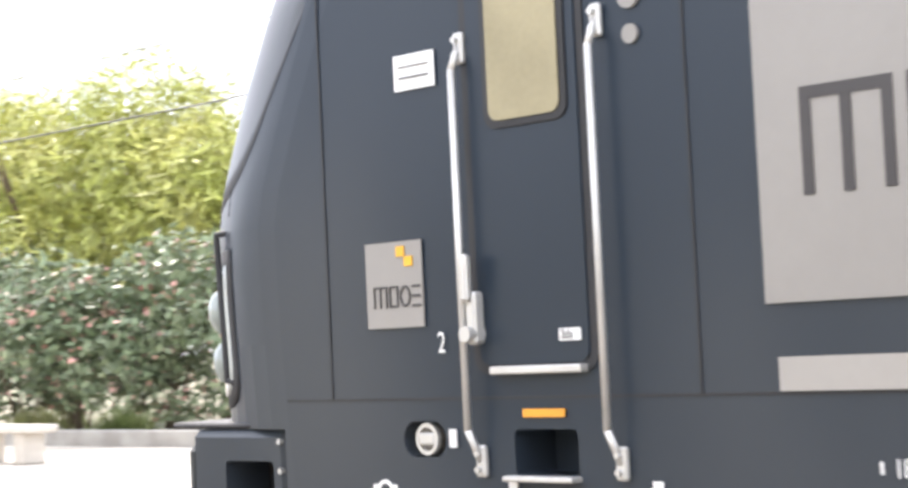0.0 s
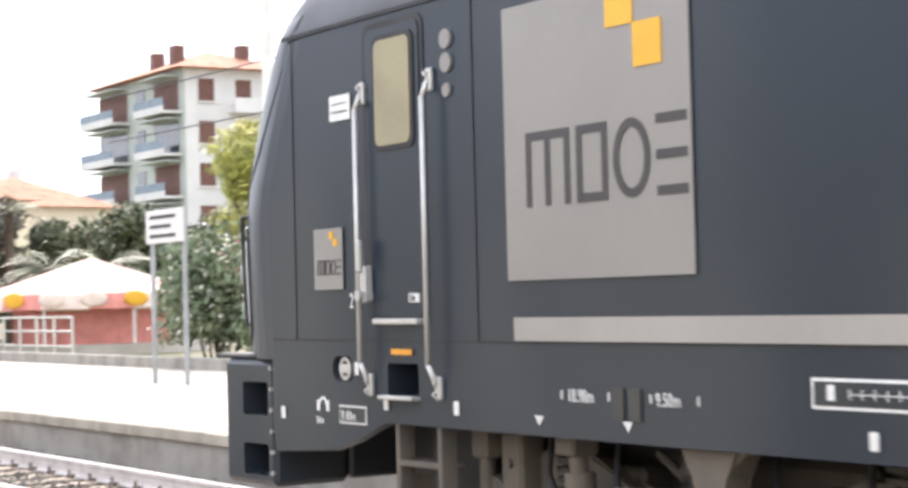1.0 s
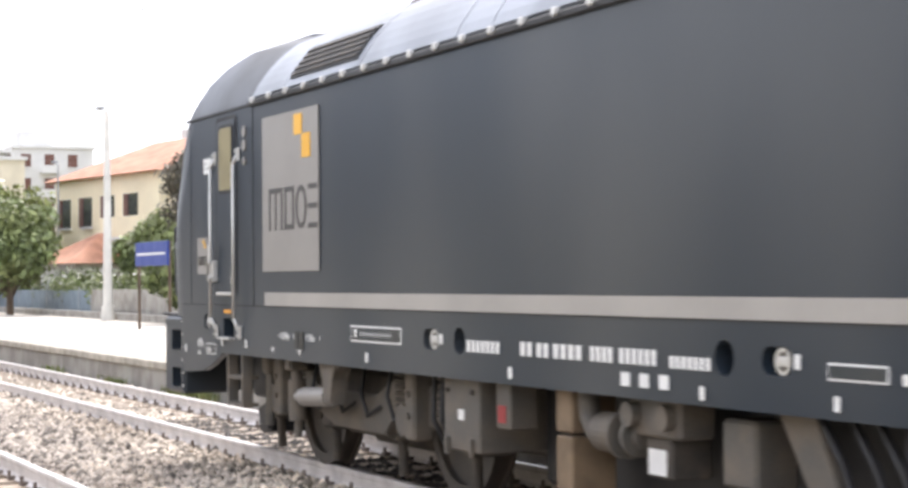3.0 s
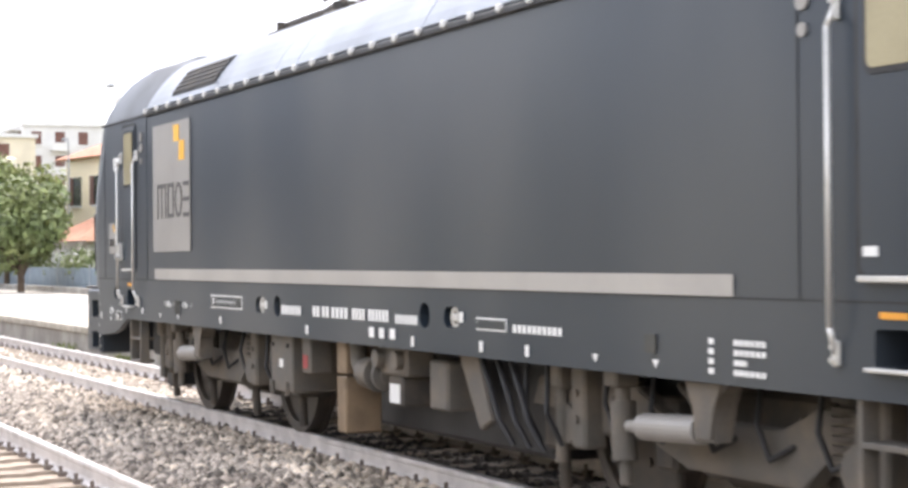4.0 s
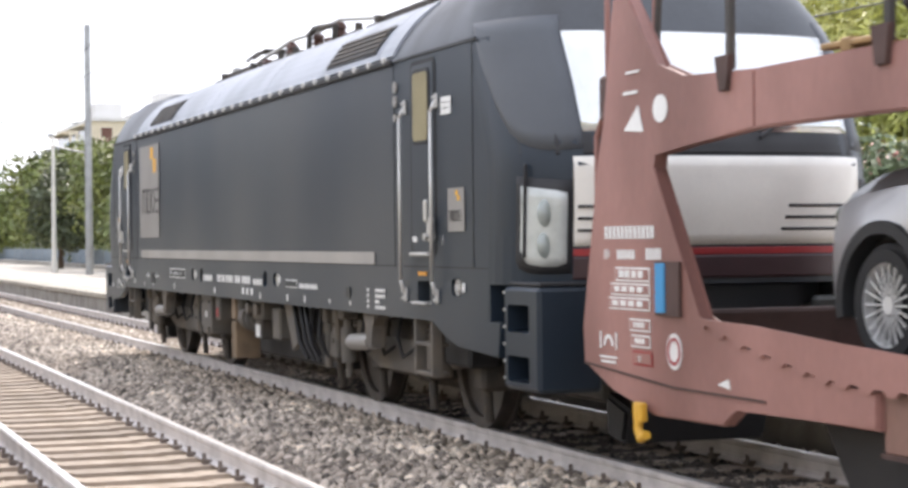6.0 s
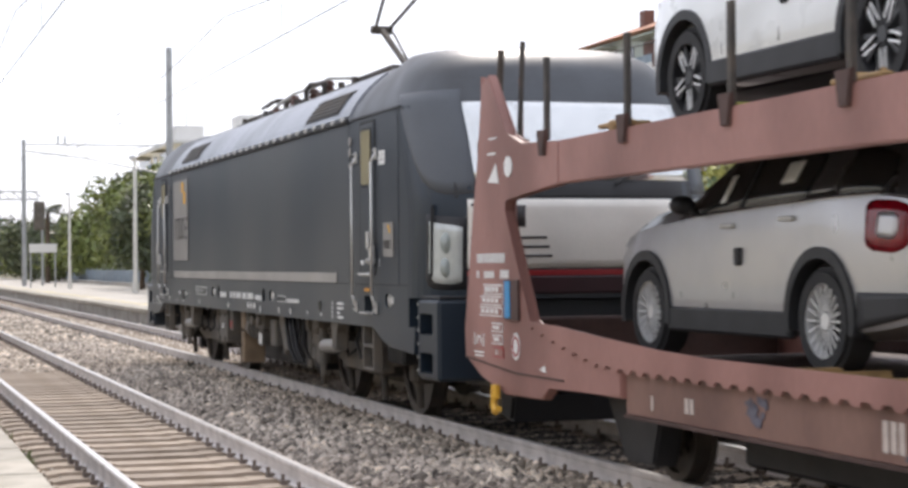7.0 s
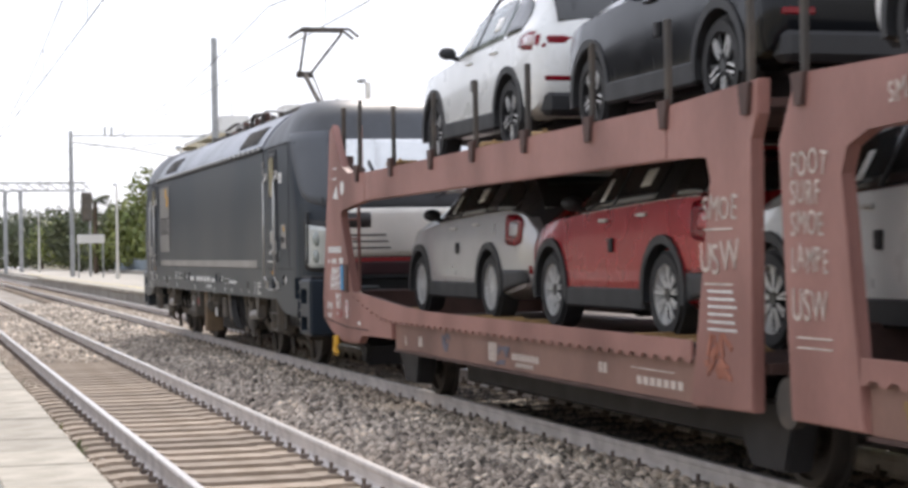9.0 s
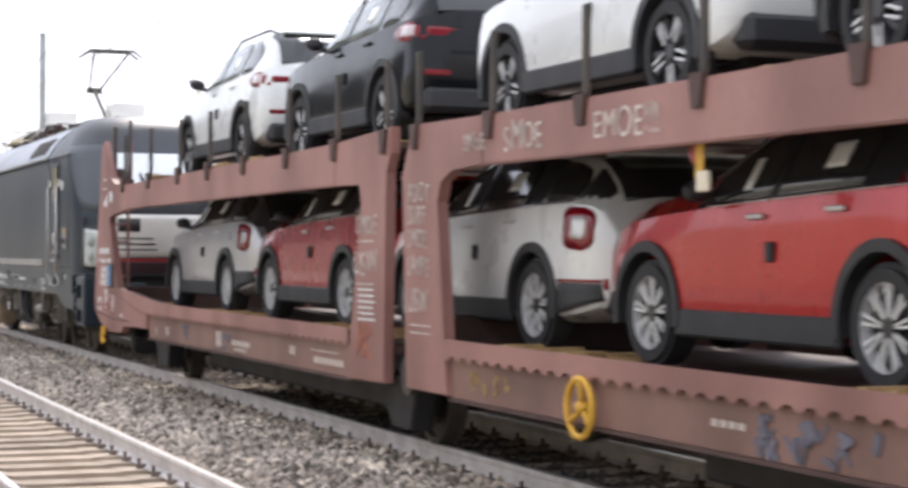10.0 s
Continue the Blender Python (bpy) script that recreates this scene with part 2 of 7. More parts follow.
# ---- mesh helpers ----
def part(name, bm, mat, parent=None, label="", smooth=False):
    """Links a bmesh as one mesh object, under a thing or a part."""
    me = bpy.data.meshes.new(name)
    bmesh.ops.recalc_face_normals(bm, faces=bm.faces)
    bm.to_mesh(me)
    bm.free()
    me.materials.append(mat)
    if smooth:
        me.shade_smooth()
    return tagged_part(name, me, parent, label)


def tagged_part(name, me, parent=None, label=""):
    ob = new(name, me)
    if parent:
        ob.parent = parent
    if label:
        ob["label"] = label
    return ob


def thing(name, label, category, group="", at=(0, 0, 0), turn=0):
    ob = new(name)
    ob.empty_display_size = 0.2
    ob.matrix_basis = pose(*at, 0, 0, turn)
    return tagged(ob, label, category, group)


def box(bm, x0, x1, y0, y1, z0, z1, bevel=0.0):
    vs = [bm.verts.new((x, y, z)) for x in (x0, x1) for y in (y0, y1) for z in (z0, z1)]
    fs = [bm.faces.new([vs[i] for i in q]) for q in ((0, 1, 3, 2), (4, 6, 7, 5), (0, 4, 5, 1), (2, 3, 7, 6), (0, 2, 6, 4), (1, 5, 7, 3))]
    if bevel:
        bmesh.ops.bevel(bm, geom=list({e for f in fs for e in f.edges}), offset=bevel, segments=1, affect="EDGES")
    return bm


def boxed(x0, x1, y0, y1, z0, z1, bevel=0.0):
    return box(bmesh.new(), x0, x1, y0, y1, z0, z1, bevel)


def rod(bm, a, b, r, r2=None, seg=10):
    """A round bar from a to b."""
    a, b = Vector(a), Vector(b)
    d = b - a
    m = Matrix.Translation((a + b) / 2) @ d.to_track_quat("Z", "Y").to_matrix().to_4x4()
    bmesh.ops.create_cone(bm, cap_ends=True, segments=seg, radius1=r, radius2=r if r2 is None else r2, depth=d.length, matrix=m)
    return bm


def tube(bm, pts, r, seg=8):
    for a, b in zip(pts, pts[1:]):
        rod(bm, a, b, r, seg=seg)
    for q in pts[1:-1]:
        bmesh.ops.create_uvsphere(bm, u_segments=seg, v_segments=6, radius=r, matrix=Matrix.Translation(q))
    return bm


def plate(bm, pts, y0, y1, bevel=0.0):
    """An outline in x, z made as thick as y0 to y1."""
    lo = [bm.verts.new((x, y0, z)) for x, z in pts]
    hi = [bm.verts.new((x, y1, z)) for x, z in pts]
    n = len(pts)
    fs = [bm.faces.new(lo), bm.faces.new(hi[::-1])]
    fs += [bm.faces.new((lo[i], lo[(i + 1) % n], hi[(i + 1) % n], hi[i])) for i in range(n)]
    if bevel:
        bmesh.ops.bevel(bm, geom=list({e for f in fs[:2] for e in f.edges}), offset=bevel, segments=2, affect="EDGES")
    return bm


def prism_x(bm, pts, x0, x1):
    """An outline in y, z drawn along x."""
    lo = [bm.verts.new((x0, y, z)) for y, z in pts]
    hi = [bm.verts.new((x1, y, z)) for y, z in pts]
    n = len(pts)
    bm.faces.new(lo), bm.faces.new(hi[::-1])
    for i in range(n):
        bm.faces.new((lo[i], lo[(i + 1) % n], hi[(i + 1) % n], hi[i]))
    return bm


def round_rect(x0, x1, z0, z1, r, n=5):
    out = []
    for cx, cz, a0 in ((x1 - r, z1 - r, 0), (x0 + r, z1 - r, 90), (x0 + r, z0 + r, 180), (x1 - r, z0 + r, 270)):
        for i in range(n):
            a = radians(a0 + 90 * i / (n - 1))
            out.append((cx + r * math.cos(a), cz + r * math.sin(a)))
    return out


def ring(bm, x, y0, y1, z, r0, r1, seg=40, a0=0.0, a1=360.0):
    """A flat ring about the y direction."""
    full = abs(a1 - a0 - 360) < 0.01
    k = seg if full else seg + 1
    vs = []
    for i in range(k):
        a = radians(a0 + (a1 - a0) * i / seg)
        c, s = math.cos(a), math.sin(a)
        vs.append([bm.verts.new((x + r * c, y, z + r * s)) for r, y in ((r0, y0), (r1, y0), (r1, y1), (r0, y1))])
    for i in range(seg):
        a, b = vs[i], vs[(i + 1) % k]
        for j in range(4):
            bm.faces.new((a[j], a[(j + 1) % 4], b[(j + 1) % 4], b[j]))
    if not full:
        bm.faces.new(vs[0]), bm.faces.new(vs[-1][::-1])
    return bm


def text_mesh(words, size, wide=1.0):
    cu = bpy.data.curves.new("words", "FONT")
    cu.body, cu.size, cu.extrude, cu.space_character = words, size, 0.0012, 1.0
    ob = bpy.data.objects.new("words", cu)
    scene.collection.objects.link(ob)
    me = bpy.data.meshes.new_from_object(ob.evaluated_get(bpy.context.evaluated_depsgraph_get()))
    bpy.data.objects.remove(ob)
    bpy.data.curves.remove(cu)
    me.transform(Matrix.Diagonal((wide, 1, 1, 1)))
    me.transform(Matrix.Rotation(radians(90), 4, "X"))
    return me


def words(name, text, size, x, y, z, mat, parent, wide=1.0, lean=0.0):
    me = text_mesh(text, size, wide)
    me.name = name
    me.materials.clear()
    me.materials.append(mat)
    me.transform(Matrix.Translation((x, y, z)) @ Matrix.Rotation(radians(lean), 4, "Y"))
    return tagged_part(name, me, parent)


def flat(name, x0, x1, z0, z1, mat, parent, y=-1.506, label="", thick=0.006):
    return part(name, boxed(x0, x1, y - thick, y, z0, z1), mat, parent, label)


def bars(name, x0, x1, z0, z1, count, mat, parent, y=-1.506):
    """A row of plain upright bars that stands for writing, each on its own."""
    w = (x1 - x0) / count
    first = None
    for i in range(count):
        if first is None:
            first = part(name, boxed(0, w * 0.68, y - 0.003, y, z0, z1), mat, parent)
            ob = first
        else:
            ob = tagged_part(name, first.data, parent)
        ob.location = (x0 + w * i, 0, 0)
    return first


def cut(bm_body, cutters):
    """The body with the cutters' shapes taken out of it."""
    obs = []
    for b in (bm_body, cutters):
        me = bpy.data.meshes.new("shape")
        bmesh.ops.recalc_face_normals(b, faces=b.faces)
        b.to_mesh(me)
        b.free()
        obs.append(new("shape", me))
    mod = obs[0].modifiers.new("cut", "BOOLEAN")
    mod.operation, mod.object, mod.solver = "DIFFERENCE", obs[1], "EXACT"
    mod.use_self = True
    me = bpy.data.meshes.new_from_object(obs[0].evaluated_get(bpy.context.evaluated_depsgraph_get()))
    for o in obs:
        bpy.data.objects.remove(o)
    return me


# ---- ground, tracks, platforms ----
GAP = 3.8            # distance between the two tracks
LIFT = 0.05          # the rails under the train lie a little higher
TOP = 0.35           # platform level over the rail heads


def ground():
    bm = bmesh.new()
    for q in (((-2500, -11), (600, -11), (600, 9), (-2500, 9)),):
        bm.faces.new([bm.verts.new((x, y, -0.26)) for x, y in q])
    tagged(part("ground_track_bed", bm, BED), "grey crushed stone bed under both tracks", "ballast", kind="structure")
    bm = bmesh.new()
    for ys in ((9, 2500), (-2500, -11)):
        bm.faces.new([bm.verts.new((x, y, 0.3)) for x, y in ((-2500, ys[0]), (600, ys[0]), (600, ys[1]), (-2500, ys[1]))])
    tagged(part("ground", bm, SOIL), "dry brown soil with patches of grass", "ground", kind="structure")


def rail_outline():
    half = [(0.075, -0.172), (0.075, -0.16), (0.035, -0.145), (0.024, -0.12), (0.024, -0.05), (0.034, -0.038), (0.036, -0.01), (0.028, 0.0)]
    return half + [(-y, z) for y, z in half[::-1]]


def track(name, yc, label, x0=-260.0, x1=40.0):
    t = thing(name, label, "railway track", at=(0, yc, LIFT if yc == 0 else 0))
    t["kind"] = "structure"
    for y in (-0.7525, 0.7525):
        r = part("rail", prism_x(bmesh.new(), [(y + a, b) for a, b in rail_outline()], x0, x1), RAIL, t)
        part("rail_head", boxed(x0, x1, y - 0.03, y + 0.03, 0.0, 0.003), RAIL_TOP, r, "worn bright rail head")
    clips = bmesh.new()
    base = bmesh.new()
    for s in (-1, 1):
        prism_x(base, [(s * 0.45, -0.178), (s * 0.5, -0.172), (s * 1.0, -0.172), (s * 1.15, -0.19), (s * 1.15, -0.34), (s * 0.42, -0.34)], -0.15, 0.15)
    box(base, -0.15, 0.15, -0.46, 0.46, -0.34, -0.182)
    shared = None
    rnd = random.Random(3)
    x = -3.0
    for i in range(250):
        if shared is None:
            ob = part("sleeper", base, SLEEPER, t)
            shared = ob.data
        else:
            ob = tagged_part("sleeper", shared, t)
        ob.location = (x, 0, rnd.uniform(-0.004, 0.0))
        if x > -120:
            for y in (-0.7525, 0.7525):
                for s in (-1, 1):
                    box(clips, x - 0.045, x + 0.045, y + s * 0.09 - 0.035, y + s * 0.09 + 0.035, -0.172, -0.135)
                    rod(clips, (x - 0.01, y + s * 0.105, -0.14), (x - 0.01, y + s * 0.105, -0.085), 0.018, seg=6)
        x -= 0.6
    tagged(part("rail_clip", clips, CLIP, t), "rusty rail fastenings", kind="stuff")
    return t


def stones(name, strips, per_m2, mat, label, seed=5, size=(0.022, 0.05)):
    """Loose stones over strips of x0, x1, y0, y1, z0, z1 (heights at y0 and y1), joined in one mesh."""
    g = np.random.default_rng(seed)
    ico = bmesh.new()
    bmesh.ops.create_icosphere(ico, subdivisions=1, radius=1)
    v0 = np.array([v.co[:] for v in ico.verts])
    f0 = np.array([[v.index for v in f.verts] for f in ico.faces])
    ico.free()
    c = []
    for x0, x1, y0, y1, z0, z1 in strips:
        n = int((x1 - x0) * (y1 - y0) * per_m2)
        u = g.random((n, 2))
        c.append(np.stack([x0 + (x1 - x0) * u[:, 0], y0 + (y1 - y0) * u[:, 1], z0 + (z1 - z0) * u[:, 1]], 1))
    c = np.concatenate(c)
    n = len(c)
    s = g.uniform(*size, (n, 1, 1)) * g.uniform(0.6, 1.35, (n, 1, 3))
    v = v0[None] * (1 + g.uniform(-0.28, 0.28, (n, len(v0), 1))) * s
    a = g.uniform(0, 6.28, n)
    ca, sa = np.cos(a)[:, None], np.sin(a)[:, None]
    v = np.stack([v[..., 0] * ca - v[..., 1] * sa, v[..., 0] * sa + v[..., 1] * ca, v[..., 2]], 2)
    c[:, 2] += g.uniform(-0.02, 0.012, n)
    v = (v + c[:, None]).reshape(-1, 3)
    f = (f0[None] + (np.arange(n) * len(v0))[:, None, None]).reshape(-1, 3)
    me = bpy.data.meshes.new(name)
    me.vertices.add(len(v))
    me.vertices.foreach_set("co", v.ravel())
    me.loops.add(f.size)
    me.loops.foreach_set("vertex_index", f.ravel())
    me.polygons.add(len(f))
    me.polygons.foreach_set("loop_start", np.arange(0, f.size, 3))
    me.update(calc_edges=True)
    me.materials.append(mat)
    return tagged(new(name, me), label, "ballast", kind="stuff")


def platform(name, y_edge, y_back, label, mat, side, x0=-240.0, x1=30.0):
    """A low platform; side is +1 when its edge looks towards -y."""
    p = thing(name, label, "platform", at=(0, 0, 0))
    p["kind"] = "structure"
    lo, hi = sorted((y_edge + side * 0.62, y_back))
    part("paving", boxed(x0, x1, lo, hi, -0.3, TOP - 0.004), mat, p)
    lo, hi = sorted((y_edge + side * 0.06, y_edge + side * 0.62))
    part("retaining_wall", boxed(x0, x1, lo, hi, -0.4, TOP - 0.13), CONCRETE, p, "stained concrete platform wall")
    return p


def coping(p, y_edge, side, x0, x1, step):
    lo, hi = sorted((y_edge, y_edge + side * 0.618))
    b = boxed(0.006, step - 0.006, lo, hi, TOP - 0.13, TOP, 0.012)
    shared = part("coping_stone", b, COPING, p)
    shared.location = (x0, 0, 0)
    n = int((x1 - x0) / step)
    rnd = random.Random(8)
    for i in range(1, n):
        ob = tagged_part("coping_stone", shared.data, p)
        ob.location = (x0 + i * step, rnd.uniform(-0.006, 0.006), rnd.uniform(-0.006, 0.004))


ground()
track("track_far", 0.0, "railway track with rusty rails on crushed stone, under the train")
track("track_near", -GAP, "empty railway track with pale brown sleepers")
stones("ballast", [(-34, -24, -0.7, 0.7, -0.17, -0.17), (-40, 1, -1.5, -0.8, -0.14, -0.12), (-34, -24, 0.8, 1.62, -0.13, -0.16),
                   (-34, -2, -GAP - 0.7, -GAP + 0.7, -0.285, -0.285), (-34, -2, -GAP - 1.5, -GAP - 1.0, -0.25, -0.25),
                   ], 320, BALLAST, "loose grey and rust-brown ballast stones between the rails")
# darkened stones stand in for the shade below loco and wagons
stones("ballast_shaded", [(-24.3, 3, -0.7, 0.7, -0.165, -0.165), (-24.3, 3, 0.8, 1.62, -0.13, -0.16)], 420, BALLAST_SHADE, "ballast stones coloured dark for the shade under the train", 12)
stones("ballast_ridge", [(-45, 2, -GAP + 1.08, -2.5, -0.2, -0.16), (-45, 1, -2.55, -1.9, -0.145, -0.125), (-45, 1, -1.9, -1.2, -0.125, -0.14)], 330, BALLAST_BROWN, "dark brown ballast stones heaped between the two tracks", 9)
stones("ballast_fresh", [(-45, 1, -2.3, -1.5, -0.128, -0.128), (-45, 1, -1.6, -0.85, -0.12, -0.11)], 60, BALLAST, "pale fresh ballast stones strewn over the brown ones", 14)
stones("ballast_far", [(-75, -34, -3.1, -0.8, -0.17, -0.13), (-75, -34, -0.7, 0.7, -0.17, -0.17), (-75, -34, 0.8, 1.62, -0.14, -0.16), (-75, -34, -5.4, -3.1, -0.22, -0.2)],
       70, BALLAST, "loose ballast stones further along the track", 6, (0.03, 0.055))
far_platform = platform("platform_far", 1.68, 9.4, "pale sunlit concrete platform across the tracks", PAVE, 1)
near_platform = platform("platform_near", -5.42, -11.0, "grey platform with a worn pale stone edge", PAVE_NEAR, -1)
part("yellow_line", boxed(-160, 10, 2.6, 2.72, TOP - 0.004, TOP + 0.001), material("line_paint", (0.75, 0.62, 0.2), 0.8, vary=0.3, scale=5), far_platform, "faded yellow safety line")
part("back_kerb", boxed(-200, 20, 9.4, 9.62, -0.3, TOP + 0.24, 0.02), CONCRETE, far_platform, "low concrete kerb wall along the back")
# the station building stands behind the camera
bm = boxed(-40, 45, -14.5, -14, 0.3, 4.2)
tagged(part("wall_station", bm, PLASTER), "cream plaster wall of the station building", "wall", kind="structure")
# unseen walls, added so the train's side mirrors tan below and dark above
tagged(part("wall_yard", boxed(-300, -40.02, -14.5, -14, 0.3, 3.3), CONCRETE), "unseen concrete wall, mirrored as a tan band low on the train", "wall", kind="structure")
tagged(part("wall_reflect_high", boxed(-300, -40.02, -15.2, -14.6, 0.3, 8.5), REFLECT_DARK), "unseen dark wall added to keep bright sky out of reflections", "wall", kind="structure")
coping(far_platform, 1.68, 1, -130, 6, 1.0)
coping(near_platform, -5.42, -1, -70, 2, 0.9)


# ---- locomotive ----
HALF = 1.5
NOSE_Z = [0.95, 1.36, 1.9, 2.2, 2.36, 2.8, 3.2, 3.36, 3.54, 3.68, 3.79, 3.87]
NOSE_X = [9.26, 9.3, 9.34, 9.34, 9.3, 9.1, 8.87, 8.77, 8.63, 8.45, 8.15, 7.3]
SIDE_Y = [1.5, 1.5, 1.5, 1.5, 1.5, 1.5, 1.5, 1.42, 1.28, 1.12, 0.96, 0.7]
CAB_Y = [1.5, 1.5, 1.5, 1.5, 1.5, 1.5, 1.5, 1.45, 1.36, 1.25, 1.12, 0.85]    # the rounder roof over the cabs


def nose_x(y, z):
    """How far the cab front reaches at the height z and the distance y from the middle."""
    xf, w = np.interp(z, NOSE_Z, NOSE_X), np.interp(z, NOSE_Z, CAB_Y)
    q = min(1.0, abs(y) / w)
    return xf - 1.0 + math.sqrt(max(0.0, 1 - q ** 4))


def loco_body():
    bm = bmesh.new()
    zs = [1.02, 1.2, 1.36, 1.7, 2.0, 2.2, 2.36, 2.6, 2.9, 3.1, 3.2, 3.28, 3.36, 3.45, 3.54, 3.61, 3.68, 3.74, 3.79, 3.84, 3.87]
    loops = []
    for z in zs:
        w, mid = float(np.interp(z, NOSE_Z, CAB_Y)), float(np.interp(z, NOSE_Z, SIDE_Y))
        xf = float(np.interp(z, NOSE_Z, NOSE_X))
        n = 26
        end = []
        for i in range(n + 1):
            a = math.pi / 2 - math.pi * i / n
            y = w * math.copysign(abs(math.sin(a)) ** 0.5, math.sin(a))
            end.append((xf - 1.0 + abs(math.cos(a)), y))
        pts = end + [(6.1, -mid), (-6.1, -mid)] + [(-x, y) for x, y in end[::-1]] + [(-6.1, mid), (6.1, mid)]
        loops.append([bm.verts.new((x, y, z)) for x, y in pts])
    k = len(loops[0])
    for a, b in zip(loops, loops[1:]):
        for i in range(k):
            bm.faces.new((a[i], a[(i + 1) % k], b[(i + 1) % k], b[i]))
    bm.faces.new(loops[0][::-1]), bm.faces.new(loops[-1])
    return bm


def nose_patch(name, end, y0, y1, z0, z1, mat, parent, label="", off=0.006, n=16, m=8, thick=0.01):
    """A sheet that follows the cab front."""
    bm = bmesh.new()
    rows = []
    for lay in (off, off - thick):
        grid = []
        for j in range(m + 1):
            z = z0 + (z1 - z0) * j / m
            grid.append([bm.verts.new((end * (nose_x(y0 + (y1 - y0) * i / n, z) + lay), y0 + (y1 - y0) * i / n, z)) for i in range(n + 1)])
        rows.append(grid)
    for lay in rows:
        for j in range(m):
            for i in range(n):
                bm.faces.new((lay[j][i], lay[j][i + 1], lay[j + 1][i + 1], lay[j + 1][i]))
    edge = [(0, i) for i in range(n)] + [(j, n) for j in range(m)] + [(m, i) for i in range(n, 0, -1)] + [(j, 0) for j in range(m, 0, -1)]
    for (a, b), (c, d) in zip(edge, edge[1:] + edge[:1]):
        bm.faces.new((rows[0][a][b], rows[0][c][d], rows[1][c][d], rows[1][a][b]))
    return part(name, bm, mat, parent, label, smooth=True)


def nose_sheet(name, end, side, cols, mat, parent, label="", off=0.006, thick=0.012, m=8):
    """A sheet on the corner of the cab front; cols are y, lowest z, highest z from the middle outwards."""
    bm = bmesh.new()
    rows = []
    for lay in (off, off - thick):
        grid = []
        for y, z0, z1 in cols:
            col = []
            for j in range(m + 1):
                z = z0 + (z1 - z0) * j / m
                k = float(np.interp(z, NOSE_Z, CAB_Y)) / 1.5
                col.append(bm.verts.new((end * (nose_x(y * k, z) + lay * 0.8), side * (y * k + lay * 0.7), z)))
            grid.append(col)
        rows.append(grid)
    n = len(cols) - 1
    for lay in rows:
        for i in range(n):
            for j in range(m):
                bm.faces.new((lay[i][j], lay[i + 1][j], lay[i + 1][j + 1], lay[i][j + 1]))
    edge = [(0, j) for j in range(m)] + [(i, m) for i in range(n)] + [(n, j) for j in range(m, 0, -1)] + [(i, 0) for i in range(n, 0, -1)]
    for (a, b), (c, d) in zip(edge, edge[1:] + edge[:1]):
        bm.faces.new((rows[0][a][b], rows[0][c][d], rows[1][c][d], rows[1][a][b]))
    return part(name, bm, mat, parent, label, smooth=True)


def roof_y(z):
    return float(np.interp(z, NOSE_Z, SIDE_Y))


def roof_panel(name, x0, x1, z0, z1, mat, parent, label="", off=0.02, s=-1):
    """A plate that lies on the sloping edge of the roof."""
    bm = bmesh.new()
    zs = np.linspace(z0, z1, 7)
    prism_x(bm, [(s * (roof_y(z) + off), z + off * 0.6) for z in zs] + [(s * (roof_y(z) - 0.03), z - 0.02) for z in zs[::-1]], x0, x1)
    return part(name, bm, mat, parent, label, smooth=False)


def handrail(x, loco, bend):
    bm = bmesh.new()
    y = -1.565
    tube(bm, [(x, -1.52, 2.8), (x - bend * 0.0, y, 2.7), (x - bend * 0.0, y, 1.34), (x + bend * 0.02, -1.52, 1.22)], 0.015, 10)
    h = part("handrail", bm, STEEL, loco, "bent steel grab rail", smooth=True)
    for z in (2.79, 1.22):
        dx = 0 if z > 2 else bend * 0.02
        b = boxed(x - 0.025 + dx, x + 0.025 + dx, -1.53, -1.5, z - 0.06, z + 0.06, 0.008)
        for dz in (-0.03, 0.03):
            rod(b, (x + dx, -1.55, z + dz), (x + dx, -1.52, z + dz), 0.012, seg=8)
        part("foot", b, STEEL, h)


def wheelset(name, parent, r, half=0.8, mat=WHEEL):
    bm = bmesh.new()
    for s in (-1, 1):
        y0, y1 = s * (half - 0.13), s * half
        ring(bm, 0, y0, y1, 0, r * 0.84, r, 48)
        ring(bm, 0, s * (half - 0.1), s * (half - 0.05), 0, 0.12, r * 0.86, 48)
        ring(bm, 0, s * (half - 0.16), s * (half - 0.13), 0, r * 0.8, r + 0.03, 48)
        rod(bm, (0, s * (half - 0.2), 0), (0, s * (half + 0.03), 0), 0.14, seg=20)
        for i in range(8):
            a = radians(45 * i)
            rod(bm, (0.3 * r * 1.5 * math.cos(a), s * (half - 0.06), 0.3 * r * 1.5 * math.sin(a)), (0.3 * r * 1.5 * math.cos(a), s * (half - 0.03), 0.3 * r * 1.5 * math.sin(a)), 0.03, seg=6)
    rod(bm, (0, -half, 0), (0, half, 0), 0.09, seg=16)
    return part(name, bm, mat, parent, smooth=False)


